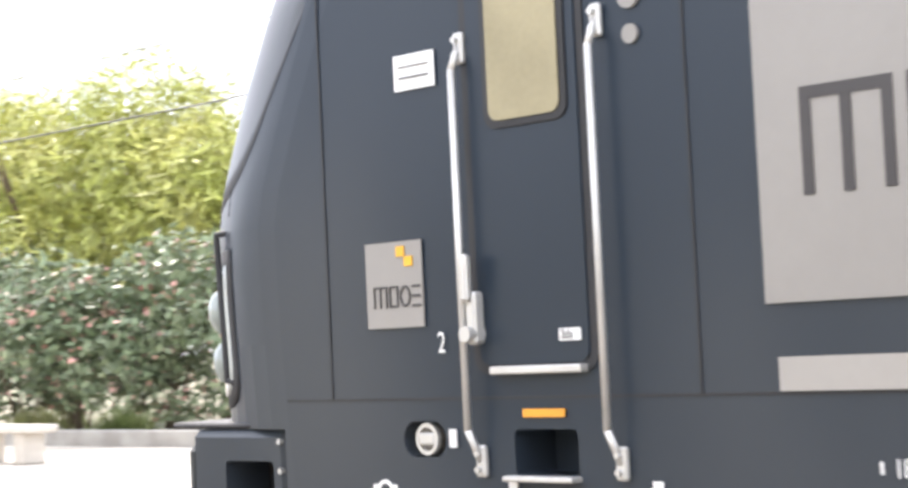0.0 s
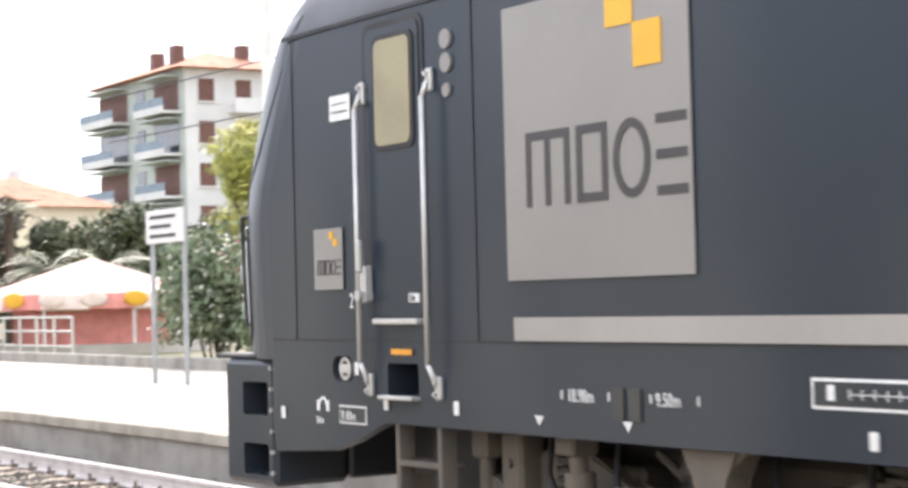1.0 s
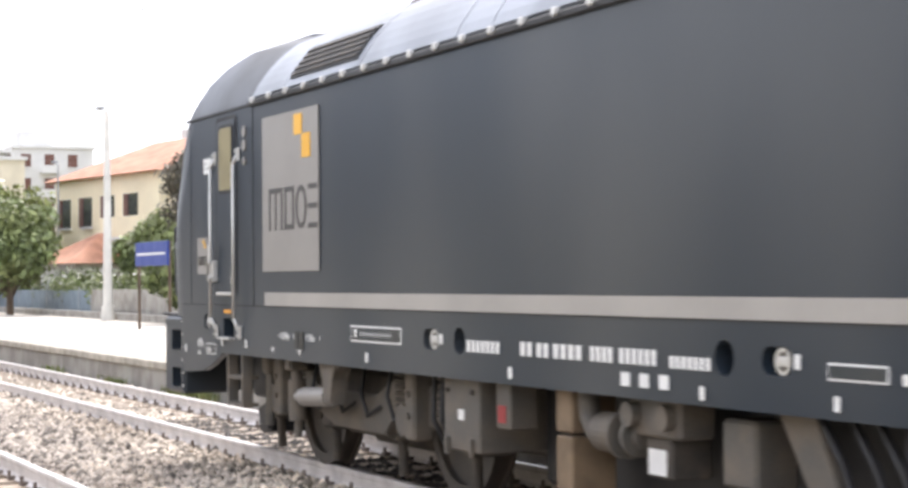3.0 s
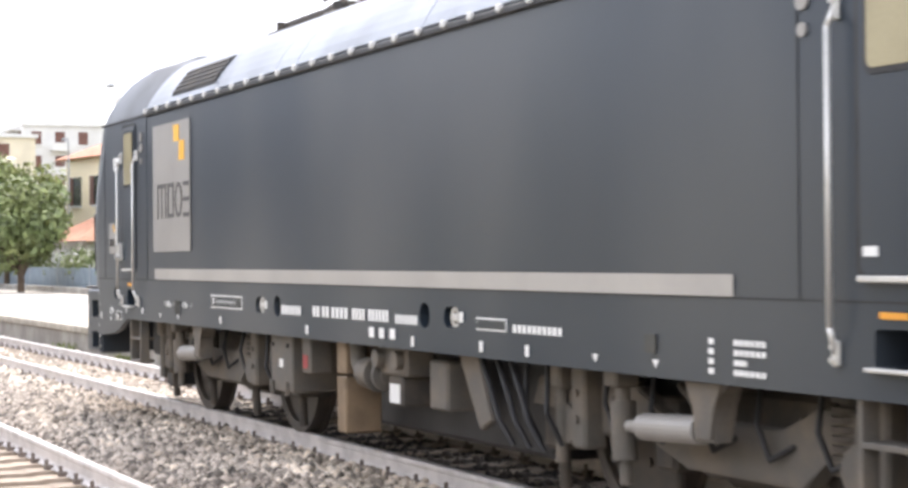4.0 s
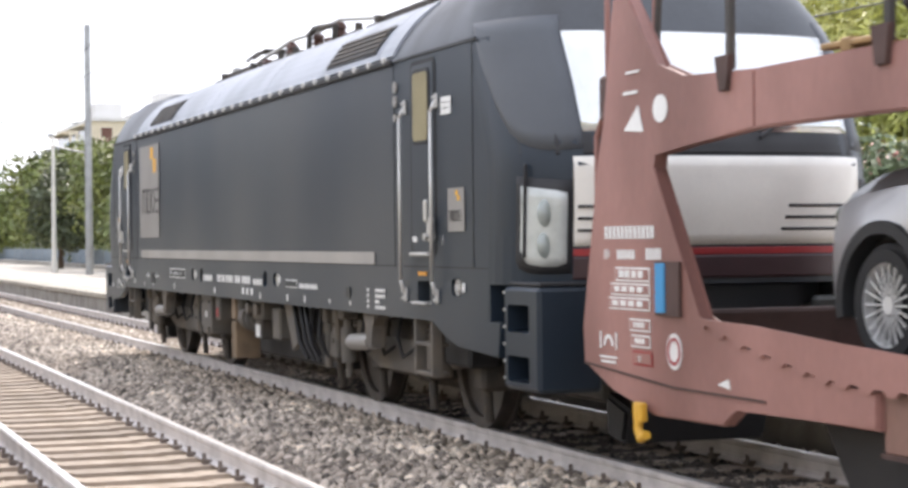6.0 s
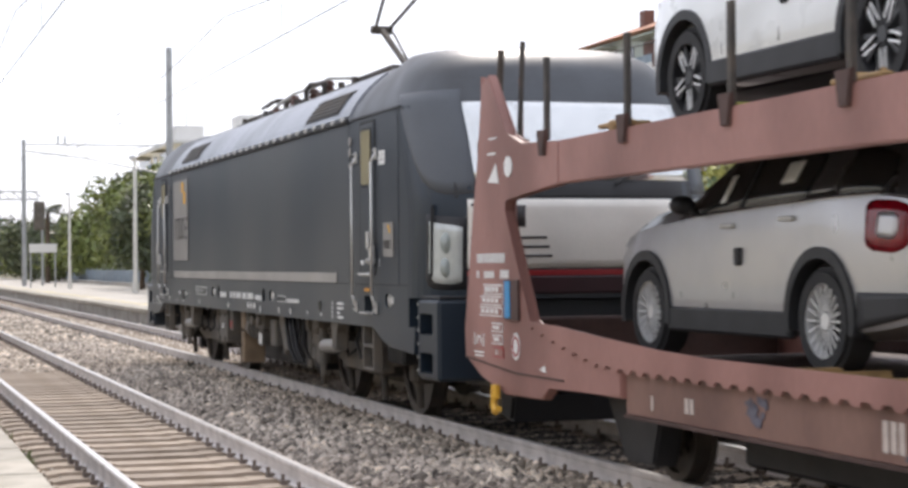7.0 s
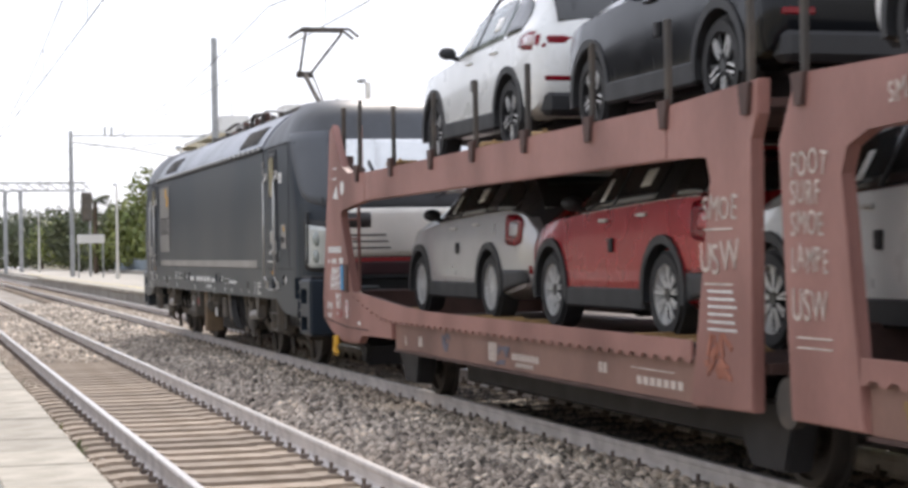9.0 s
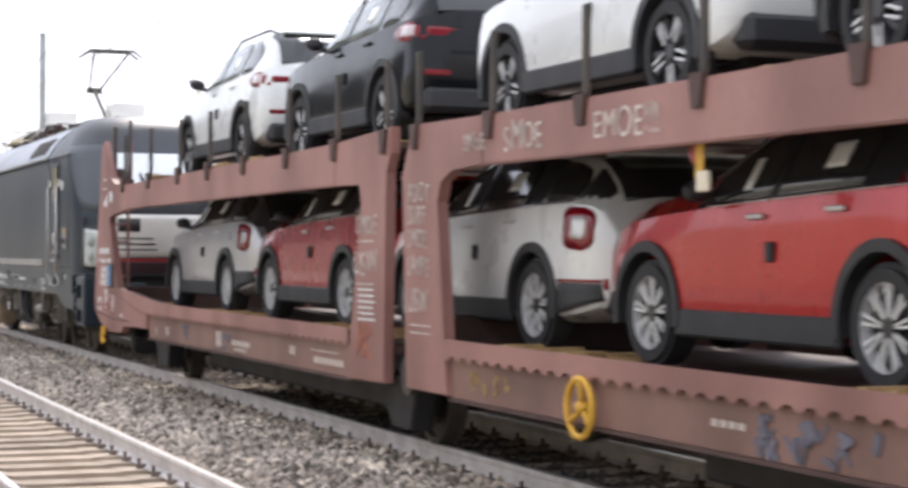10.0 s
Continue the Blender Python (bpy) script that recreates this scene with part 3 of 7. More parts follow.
def bogie(loco, xc):
    """Frame, springs, dampers and axle boxes about the pivot xc."""
    for y0, y1 in ((-1.14, -1.02), (1.02, 1.14)):
        b = part("bogie_frame", plate(bmesh.new(), [(xc - 2.3, 0.72), (xc - 2.2, 0.9), (xc - 0.9, 0.9), (xc - 0.6, 0.75), (xc + 0.6, 0.75), (xc + 0.9, 0.9), (xc + 2.2, 0.9), (xc + 2.3, 0.72),
                                                    (xc + 1.0, 0.66), (xc + 0.8, 0.48), (xc - 0.35, 0.48), (xc - 0.9, 0.66)], y0, y1, 0.015), UNDER, loco, "dusty brown bogie frame")
        if y0 < 0:
            frame_ = b
    b = frame_
    for dx in (-1.5, 1.5):
        bm = bmesh.new()
        rod(bm, (xc + dx - 0.12, -1.1, 0.64), (xc + dx - 0.12, -1.24, 0.64), 0.15, 0.12, 20)
        box(bm, xc + dx - 0.02, xc + dx + 0.16, -1.26, -1.1, 0.5, 1.0, 0.02)
        box(bm, xc + dx - 0.5, xc + dx + 0.3, -1.14, -1.02, 0.58, 0.72, 0.03)
        for z in (0.68, 0.84):
            rod(bm, (xc + dx + 0.07, -1.28, z), (xc + dx + 0.07, -1.25, z), 0.025, seg=8)
        part("axle_box", bm, UNDER, b, "grimy axle box with a round cap")
        for s in (-0.36, 0.4):
            bm = bmesh.new()
            for i in range(7):
                bmesh.ops.create_cone(bm, cap_ends=True, segments=16, radius1=0.105, radius2=0.105, depth=0.024, matrix=Matrix.Translation((xc + dx + s, -1.08, 0.68 + i * 0.047)))
            rod(bm, (xc + dx + s, -1.08, 0.6), (xc + dx + s, -1.08, 1.02), 0.06, seg=10)
            part("spring", bm, DARK_IRON, b, "coil spring")
    bm = bmesh.new()
    x = xc - 0.8
    rod(bm, (x + 0.04, -1.3, 0.5), (x + 0.02, -1.3, 0.84), 0.075, seg=18)
    rod(bm, (x + 0.02, -1.3, 0.82), (x, -1.3, 0.98), 0.045, seg=14)
    rod(bm, (x + 0.05, -1.3, 0.36), (x + 0.04, -1.3, 0.52), 0.035, seg=12)
    box(bm, x - 0.08, x + 0.08, -1.38, -1.22, 0.92, 1.03, 0.015)
    part("damper", bm, UNDER, b, "upright grey damper")
    part("swing_link", rod(boxed(xc - 1.74, xc - 1.6, -1.3, -1.16, 0.85, 1.03, 0.02), (xc - 1.68, -1.24, 0.4), (xc - 1.67, -1.24, 0.9), 0.04, seg=12), UNDER, b)
    bm = bmesh.new()
    rod(bm, (xc - 0.42, -1.36, 0.72), (xc + 0.2, -1.36, 0.75), 0.078, seg=20)
    rod(bm, (xc + 0.2, -1.36, 0.75), (xc + 0.3, -1.36, 0.755), 0.04, seg=12)
    rod(bm, (xc - 0.6, -1.36, 0.71), (xc - 0.42, -1.36, 0.72), 0.035, seg=12)
    part("yaw_damper", bm, PANEL_GREY, b, "pale grey level damper")
    part("damper_bracket", plate(bmesh.new(), [(xc + 0.08, 1.03), (xc + 0.58, 1.03), (xc + 0.46, 0.96), (xc + 0.42, 0.9), (xc + 0.42, 0.7), (xc + 0.24, 0.7), (xc + 0.24, 0.9), (xc + 0.2, 0.96)], -1.44, -1.3, 0.02), UNDER, loco, "dusty damper bracket")
    part("motor_cover", boxed(xc - 0.45, xc + 0.85, -1.0, -0.9, 0.42, 0.95, 0.04), DARK_IRON, b, "rust-brown motor cover")
    part("traction_motor", boxed(xc - 0.85, xc + 0.85, -0.65, 0.65, 0.3, 0.95, 0.08), DARK_IRON, b)
    bm = rod(bmesh.new(), (xc - 0.1, -1.2, 0.88), (xc + 0.12, -1.2, 0.9), 0.05, seg=10)
    tube(bm, [(xc - 0.3, -1.2, 0.95), (xc - 0.1, -1.22, 0.85), (xc + 0.1, -1.25, 0.95)], 0.02)
    part("brake_cylinder", bm, DARK_IRON, b)
    for x in (xc - 2.2, xc + 2.1, xc - 0.75, xc + 0.72):
        bm = bmesh.new()
        rod(bm, (x, -0.95, 0.16), (x + 0.05, -1.0, 0.8), 0.04, seg=10)
        box(bm, x - 0.12, x + 0.12, -1.05, -0.7, 0.42, 0.85, 0.03)
        part("sand_pipe", bm, DARK_IRON, b)
    for k in range(5):
        x = xc - 1.2 + 0.55 * k
        part("hose", tube(bmesh.new(), [(x, -1.16, 1.0), (x + 0.05, -1.22, 0.8), (x + 0.14, -1.2, 0.62), (x + 0.28, -1.14, 0.7)], 0.016), BLACK, b)


def cab(loco, end):
    """The fittings of one cab; end is -1 for the leading one."""
    e = end

    def span(a, b):
        return tuple(sorted((e * a, e * b)))
    # door: a panel in a rounded frame
    d0, d1 = span(6.56, 7.12)
    door = part("cab_door", plate(bmesh.new(), round_rect(d0, d1, 1.58, 3.12, 0.05), -1.512, -1.49, 0.004), LOCO, loco, "charcoal cab door")
    bm = plate(bmesh.new(), round_rect(d0 - 0.035, d1 + 0.035, 1.545, 3.155, 0.07), -1.506, -1.5)
    part("door_seal", bm, BLACK, door)
    w0, w1 = span(6.63, 7.01)
    part("window_frame", plate(bmesh.new(), round_rect(w0 - 0.025, w1 + 0.025, 2.46, 3.08, 0.06), -1.52, -1.5, 0.004), BLACK, door)
    part("window", plate(bmesh.new(), round_rect(w0 + 0.01, w1 - 0.01, 2.49, 3.05, 0.045), -1.526, -1.51), GLASS_CAB, door, "cab door window with the mirrored cream put into its colour")
    part("door_sill", boxed(*span(6.58, 7.04), -1.55, -1.5, 1.545, 1.575, 0.006), STEEL, loco, "steel door sill")
    bm = bmesh.new()
    hx = e * 7.11
    box(bm, hx - 0.02, hx + 0.02, -1.6, -1.56, 1.82, 2.0, 0.012)
    box(bm, hx - 0.025, hx + 0.03, -1.57, -1.51, 1.66, 1.86, 0.012)
    rod(bm, (hx, -1.6, 1.7), (hx, -1.5, 1.7), 0.03, seg=12)
    part("door_handle", bm, STEEL, door, "steel door handle and lock")
    handrail(-7.15 if e < 0 else 7.2, loco, -e)
    handrail(-6.45 if e < 0 else 6.4, loco, -e)
    part("step_lip", boxed(*span(6.64, 6.99), -1.56, -1.49, 1.15, 1.17, 0.005), STEEL, loco)
    flat("warning_plate", *span(6.7, 6.91), 1.385, 1.415, ORANGE, loco, label="small orange warning plate")
    # filler cap in its round recess
    x = -7.46 if e < 0 else 7.6
    cap = part("filler_cap", rod(bmesh.new(), (x, -1.44, 1.3), (x, -1.48, 1.3), 0.062, seg=20), UNDER, loco, "round steel filler cap")
    part("cap_rim", ring(bmesh.new(), x, -1.49, -1.47, 1.3, 0.047, 0.063, 24), STEEL, cap)
    part("cap_grip", boxed(x - 0.045, x + 0.045, -1.495, -1.48, 1.275, 1.325, 0.008), STEEL, cap)
    flat("small_label", *(span(7.27, 7.31) if e < 0 else (7.76, 7.81)), 1.27, 1.34, WHITE, loco)
    lab = flat("notice", *span(7.3, 7.53), 2.67, 2.81, WHITE, loco, label="white notice with grey lines")
    part("notice_line", boxed(*span(7.33, 7.5), -1.516, -1.512, 2.715, 2.722), INK, lab)
    part("notice_line", boxed(*span(7.33, 7.5), -1.516, -1.512, 2.76, 2.765), INK, lab)
    p0, p1 = span(7.42, 7.75) if e < 0 else (7.45, 7.82)
    plaque = flat("plaque", p0, p1, 1.74, 2.08, PANEL_GREY, loco, label="small grey plaque with two yellow squares")
    cx = p0
    emblem(cx + 0.045, 1.82, 0.28, 0.085, 0.009, plaque, -1.514)
    flat("yellow_square", cx + 0.19, cx + 0.235, 2.02, 2.06, AMBER, plaque, -1.513)
    flat("yellow_square", cx + 0.235, cx + 0.28, 1.98, 2.02, AMBER, plaque, -1.513)
    words("cab_number", "2" if e < 0 else "1", 0.115, e * 7.35 - (0 if e < 0 else 0.06), -1.51, 1.635, WHITE, loco, 0.75)
    flat("door_tag", *span(6.595, 6.7), 1.66, 1.705, WHITE, loco, y=-1.514)
    if e < 0:
        words("door_tag_text", "2dx", 0.05, -6.69, -1.522, 1.667, INK, loco, 0.8)
    # vertical seams of the cab module
    for sx in (8.0, 6.07):
        flat("seam", *span(sx - 0.005, sx + 0.005), 1.46, 3.18, BLACK, loco, thick=0.003, y=-1.502)
    # lamp or vent bosses beside the door
    for z, r in ((2.98, 0.05), (2.86, 0.05), (2.72, 0.035)):
        part("vent_boss", rod(bmesh.new(), (-6.3 if e < 0 else 6.12, -1.49, z), (-6.3 if e < 0 else 6.12, -1.515, z), r, seg=18), PANEL_GREY, loco)
    # cab edge grab bar
    bm = tube(bmesh.new(), [(e * 8.72, -1.36, 2.22), (e * 8.86, -1.42, 2.2), (e * 8.82, -1.42, 1.55), (e * 8.66, -1.38, 1.5)], 0.014)
    part("corner_rail", bm, BLACK, loco, "thin black grab bar")
    # ladder below the door
    lad = bmesh.new()
    l0, l1 = span(6.5, 6.92)
    for x in (l0, l1):
        box(lad, x - 0.02, x + 0.02, -1.48, -1.38, 0.55, 1.05, 0.006)
    for z in (0.56, 0.8):
        box(lad, l0, l1, -1.48, -1.32, z, z + 0.03, 0.004)
    part("ladder", lad, UNDER, loco, "grey steel cab ladder")
    part("sand_box", boxed(*span(6.45, 7.05), -1.2, -0.9, 0.62, 1.04, 0.03), BLACK, loco)
    # cab apron
    g = 0.19 if e > 0 else 0.0
    pts = [(e * 6.95, 1.03), (e * 7.35, 0.9), (e * 7.6, 0.84), (e * (8.3 + g), 0.8), (e * (8.345 + g), 0.98), (e * (8.345 + g), 1.06), (e * 6.95, 1.06)]
    part("apron", plate(bmesh.new(), pts if e > 0 else pts[::-1], -1.5, -1.44, 0.006), LOCO, loco)
    part("apron", plate(bmesh.new(), pts if e > 0 else pts[::-1], 1.44, 1.5, 0.006), LOCO, loco)
    # buffer beam box with two square openings, on both sides
    g = 0.19 if e > 0 else 0.0
    for s in (-1, 1):
        o = boxed(*span(8.36 + g, 9.03 + g), *sorted((s * 1.48, s * 0.98)), 0.58, 1.332, 0.03)
        c = bmesh.new()
        for z0, z1 in ((1.0, 1.2), (0.64, 0.83)):
            plate(c, round_rect(*span(8.44 + g, 8.78 + g * 1.4), z0, z1, 0.025), *sorted((s * 1.6, s * 1.2)))
        me = cut(o, c)
        me.materials.append(LOCO)
        beam = tagged_part("buffer_beam", me, loco, "dark beam end with square step openings")
        part("step_recess", boxed(*span(8.42 + g, 8.82 + g * 1.4), *sorted((s * 1.24, s * 1.18)), 0.62, 1.28), HOLLOW, beam)
        for k in range(6):
            z = 0.66 + 0.125 * k
            part("bolt", rod(bmesh.new(), (e * (8.39 + g), s * 1.49, z), (e * (8.39 + g), s * 1.47, z), 0.012, seg=8), STEEL, beam)
        bm = bmesh.new()
        rod(bm, (e * 8.9, s * 0.88, 1.04), (e * 9.34, s * 0.88, 1.04), 0.13, seg=20)
        rod(bm, (e * 9.3, s * 0.88, 1.04), (e * 9.46, s * 0.88, 1.04), 0.2, seg=20)
        box(bm, *span(9.4, 9.49), s * 0.88 - 0.3, s * 0.88 + 0.3, 0.86, 1.24, 0.03)
        part("buffer", bm, LOCO_LOW, loco, "dark buffer with a rectangular head")
    part("headstock", boxed(*span(8.34, 8.9), -0.98, 0.98, 0.6, 1.332, 0.02), LOCO, loco)
    part("snow_plough", plate(bmesh.new(), [(e * 8.4, 0.18), (e * 8.7, 0.14), (e * 8.78, 0.4), (e * 8.4, 0.5)][::int(e)], -0.6, 0.6, 0.03), BLACK, loco)
    # front glass, pale nose and lamps
    nose_patch("windscreen", e, -1.08, 1.08, 2.44, 3.2, WINDSCREEN, loco, "large cab windscreen mirroring the sky")
    for s in (-1, 1):
        nose_sheet("pillar", e, s, [(1.09, 2.32, 3.33), (1.2, 2.31, 3.33), (1.3, 2.31, 3.33), (1.36, 2.33, 3.33), (1.41, 2.37, 3.33), (1.445, 2.45, 3.33), (1.465, 2.58, 3.33), (1.478, 2.75, 3.33), (1.488, 3.0, 3.33), (1.494, 3.25, 3.33)],
                   PILLAR, loco, "mid grey windscreen pillar with a curved foot", 0.005)
        wiper = tube(bmesh.new(), [(e * (nose_x(0.25, 2.4) + 0.03), s * 0.25, 2.4), (e * (nose_x(0.5, 2.55) + 0.05), s * 0.5, 2.55), (e * (nose_x(0.62, 2.9) + 0.05), s * 0.62, 2.9)], 0.014)
        part("wiper", wiper, BLACK, loco, "black windscreen wiper")
    nose_patch("windscreen_border", e, -1.42, 1.42, 2.275, 2.43, BLACK, loco, off=0.003)
    if e > 0:
        pan = nose_patch("nose_panel", e, -1.16, 1.16, 1.62, 2.26, NOSE_WHITE, loco, "pale grey nose panel with black slots")
        nose_patch("red_band", e, -1.16, 1.16, 1.55, 1.6, RED_BAND, loco, "dark red band below the nose")
        nose_patch("maroon_band", e, -1.16, 1.16, 1.38, 1.545, MAROON, loco, "dark maroon lower nose")
        for i in range(3):
            z = 1.72 + i * 0.085
            for s in (-1, 1):
                nose_patch("slot", e, *sorted((s * (0.4 + 0.03 * i), s * 1.14)), z, z + 0.022, BLACK, pan, off=0.012, n=6, m=1)
        bars_front(e, pan)
    for s in (-1, 1):
        hl = nose_sheet("headlight", e, s, [(1.17, 1.43, 2.09), (1.25, 1.42, 2.1), (1.33, 1.42, 2.11), (1.39, 1.43, 2.12), (1.425, 1.46, 2.13), (1.438, 1.52, 2.13)], BLACK, loco, "angular headlight under clear glass", 0.008)
        nose_sheet("lamp_glass", e, s, [(1.195, 1.5, 2.0), (1.25, 1.475, 2.02), (1.33, 1.475, 2.035), (1.385, 1.49, 2.05), (1.41, 1.54, 2.055), (1.42, 1.6, 2.06)], LENS_BODY, hl, "clear headlight glass", 0.016)
        for z, r in ((1.86, 0.105), (1.63, 0.1)):
            x = e * (nose_x(1.3, z) + 0.03)
            bm = bmesh.new()
            bmesh.ops.create_uvsphere(bm, u_segments=16, v_segments=10, radius=r, matrix=Matrix.LocRotScale((x - e * 0.045, s * 1.3, z), None, (0.45, 0.8, 1)))
            part("lamp", bm, LENS, hl, smooth=True)
    part("nose_ledge", boxed(*span(8.3, 9.2), -1.46, 1.46, 1.335, 1.365, 0.01), BLACK, loco)
    for z, r in ((1.66, 0.035), (1.56, 0.045)):
        flat("small_label", *span(8.28, 8.28 + r), z, z + 0.06, WHITE, loco, y=-1.49)


def emblem(x, z, w, h, t, parent, y):
    """A company emblem of plain dark shapes: a comb, a frame, a ring and three bars."""
    a = w / 4.6

    def shape(pts):
        return part("emblem_shape", plate(bmesh.new(), pts, y - 0.003, y), INK, parent)
    m = a * 1.32
    k = (m - 3 * t) / 2
    shape([(x, z), (x + t, z), (x + t, z + h - t), (x + t + k, z + h - t), (x + t + k, z), (x + 2 * t + k, z), (x + 2 * t + k, z + h - t), (x + m - t, z + h - t), (x + m - t, z), (x + m, z), (x + m, z + h), (x, z + h)])
    x += m + a * 0.2
    for m, corner in ((a * 0.88, 4), (a * 1.0, 28)):
        bm = bmesh.new()
        rings = []
        for i in range(corner):
            f = 2 * math.pi * (i + (0.5 if corner == 4 else 0)) / corner
            g = math.sqrt(2) if corner == 4 else 1.0
            rings.append([bm.verts.new((x + m / 2 + (m / 2 - q) * g * math.cos(f), yy, z + h / 2 + (h / 2 - q) * g * math.sin(f))) for q, yy in ((0, y - 0.003), (t, y - 0.003), (t, y), (0, y))])
        for i in range(corner):
            p, q = rings[i], rings[(i + 1) % corner]
            for j in range(4):
                bm.faces.new((p[j], p[(j + 1) % 4], q[(j + 1) % 4], q[j]))
        part("emblem_shape", bm, INK, parent)
        x += m + a * 0.16
    m = a * 0.78
    for q in (0, h / 2 - t / 2, h - t):
        shape([(x, z + q), (x + m, z + q), (x + m, z + q + t), (x, z + q + t)])


def bars_front(e, pan):
    y0, y1 = -0.98, -0.66
    nose_patch("nose_plate", e, y0, y1, 2.0, 2.2, INK, pan, "small dark grey plate", off=0.012, n=6, m=2)


def pantograph(loco, x, raised):
    p = part("pantograph_base", boxed(x - 0.9, x + 0.9, -0.5, 0.5, 3.97, 4.03, 0.01), DARK_IRON, loco)
    for dx in (-0.8, 0.8):
        for y in (-0.45, 0.45):
            bm = bmesh.new()
            for i in range(4):
                bmesh.ops.create_cone(bm, cap_ends=True, segments=14, radius1=0.09, radius2=0.05, depth=0.05, matrix=Matrix.Translation((x + dx, y, 3.8 + i * 0.05)))
            part("insulator", bm, CERAMIC, p)
    knee = (x - 1.35, 0, 4.72) if raised else (x - 1.35, 0, 4.12)
    head = (x + 0.2, 0, 5.3) if raised else (x + 0.6, 0, 4.2)
    bm = bmesh.new()
    tube(bm, [(x + 0.1, 0, 4.0), knee], 0.04)
    part("lower_arm", bm, DARK_IRON, p)
    bm = rod(bmesh.new(), (knee[0], -0.14, knee[2]), (knee[0], 0.14, knee[2]), 0.055, seg=12)
    for y in (-0.3, 0.3):
        tube(bm, [(knee[0], y * 0.3, knee[2]), (head[0], y, head[2] - 0.06)], 0.022)
    tube(bm, [(x - 0.2, 0.12, 4.02), (knee[0] + 0.15, 0.12, knee[2] - 0.06)], 0.015)
    part("upper_arm", bm, DARK_IRON, p)
    bm = bmesh.new()
    for dx in (-0.18, 0.18):
        tube(bm, [(head[0] + dx, -0.54, head[2] - 0.12), (head[0] + dx, -0.38, head[2]), (head[0] + dx, 0.38, head[2]), (head[0] + dx, 0.54, head[2] - 0.12)], 0.022)
    for y in (-0.3, 0.3):
        rod(bm, (head[0] - 0.18, y, head[2]), (head[0] + 0.18, y, head[2]), 0.015)
    part("collector_head", bm, DARK_IRON, p)


def locomotive():
    loco = thing("locomotive", "charcoal electric locomotive with raised pantograph, rolling past the platform", "locomotive")
    c = bmesh.new()
    for e in (-1, 1):
        plate(c, round_rect(*sorted((e * 6.65, e * 6.97)), 1.165, 1.34, 0.025), -1.7, -1.28)
        xc = -7.46 if e < 0 else 7.6
        plate(c, round_rect(xc - 0.12, xc + 0.12, 1.23, 1.37, 0.065), -1.7, -1.42)
    for x in (-1.73, 1.5):
        plate(c, round_rect(x - 0.09, x + 0.09, 1.18, 1.36, 0.085), -1.7, -1.35)
    for x in (-2.2, 1.97):
        plate(c, round_rect(x - 0.13, x + 0.13, 1.2, 1.34, 0.065), -1.7, -1.42)
    for e in (-1, 1):
        box(c, *sorted((e * 8.33, e * 9.8)), -1.8, 1.8, 0.9, 1.338)
    me = cut(loco_body(), c)
    me.materials.append(LOCO)
    me.materials.append(ROOF_CAB)
    for f in me.polygons:
        if f.center.z > 3.215:
            f.material_index = 1
    body = tagged_part("body", me, loco, "charcoal painted body shell with a grey roof")
    for f in me.polygons:
        f.use_smooth = abs(f.normal.y) < 0.995 and abs(f.center.x) > 5 and abs(f.center.z - 1.3) > 0.25 or f.center.z > 3.25
    # dusty frame skirt below the waist line
    for s in (-1, 1):
        bm = bmesh.new()
        box(bm, -8.3, 8.3, *sorted((s * 1.5, s * 1.503)), 1.452, 1.462)
        part("waist_joint", bm, BLACK, body)
    # grey panel, emblem and band
    panel = flat("emblem_panel", -5.78, -4.38, 1.75, 3.05, PANEL_GREY, loco, label="large grey panel with two amber squares")
    emblem(-5.6, 2.09, 1.22, 0.35, 0.042, panel, -1.513)
    flat("amber_square", -4.95, -4.755, 2.85, 3.02 - 0.005, AMBER, panel, -1.513)
    flat("amber_square", -4.755, -4.56, 2.655, 2.85, AMBER, panel, -1.513)
    flat("band", -5.74, 5.5, 1.46 + 0.004, 1.575, BAND_GREY, loco, label="pale grey stripe along the body")
    # lettering on the frame
    words("length_mark", "18.98m", 0.085, -5.33, -1.505, 1.19, WHITE, loco, 0.8)
    words("pivot_mark", "9.50m", 0.085, -4.68, -1.505, 1.19, WHITE, loco, 0.8)
    for x in (-5.38, -5.02, -4.72, -4.4):
        flat("mark_tick", x, x + 0.01, 1.2, 1.24, WHITE, loco, -1.502, thick=0.003)
    for e in (-1, 1):
        for x in ((5.56, 4.88) if e < 0 else (4.02, 4.71)):
            bm = bmesh.new()
            plate(bm, [(e * x - 0.035, 1.115), (e * x + 0.035, 1.115), (e * x, 1.07)][::-1], -1.505, -1.5)
            part("lifting_mark", bm, WHITE, loco)
    grid = flat("gauge_frame", -3.71, -2.72, 1.215, 1.335, WHITE, loco, -1.502, "white outlined table on the frame", 0.003)
    part("gauge_field", boxed(-3.695, -2.735, -1.508, -1.504, 1.228, 1.322), LOCO_LOW, grid)
    bm = bmesh.new()
    box(bm, -3.62, -3.58, -1.511, -1.507, 1.25, 1.31)
    part("gauge_block", bm, WHITE, grid)
    for i in range(10):
        part("gauge_tick", boxed(-3.5 + i * 0.065, -3.496 + i * 0.065, -1.511, -1.508, 1.255, 1.295), WHITE, grid)
    part("gauge_line", boxed(-3.5, -2.88, -1.514, -1.511, 1.273, 1.277), WHITE, grid)
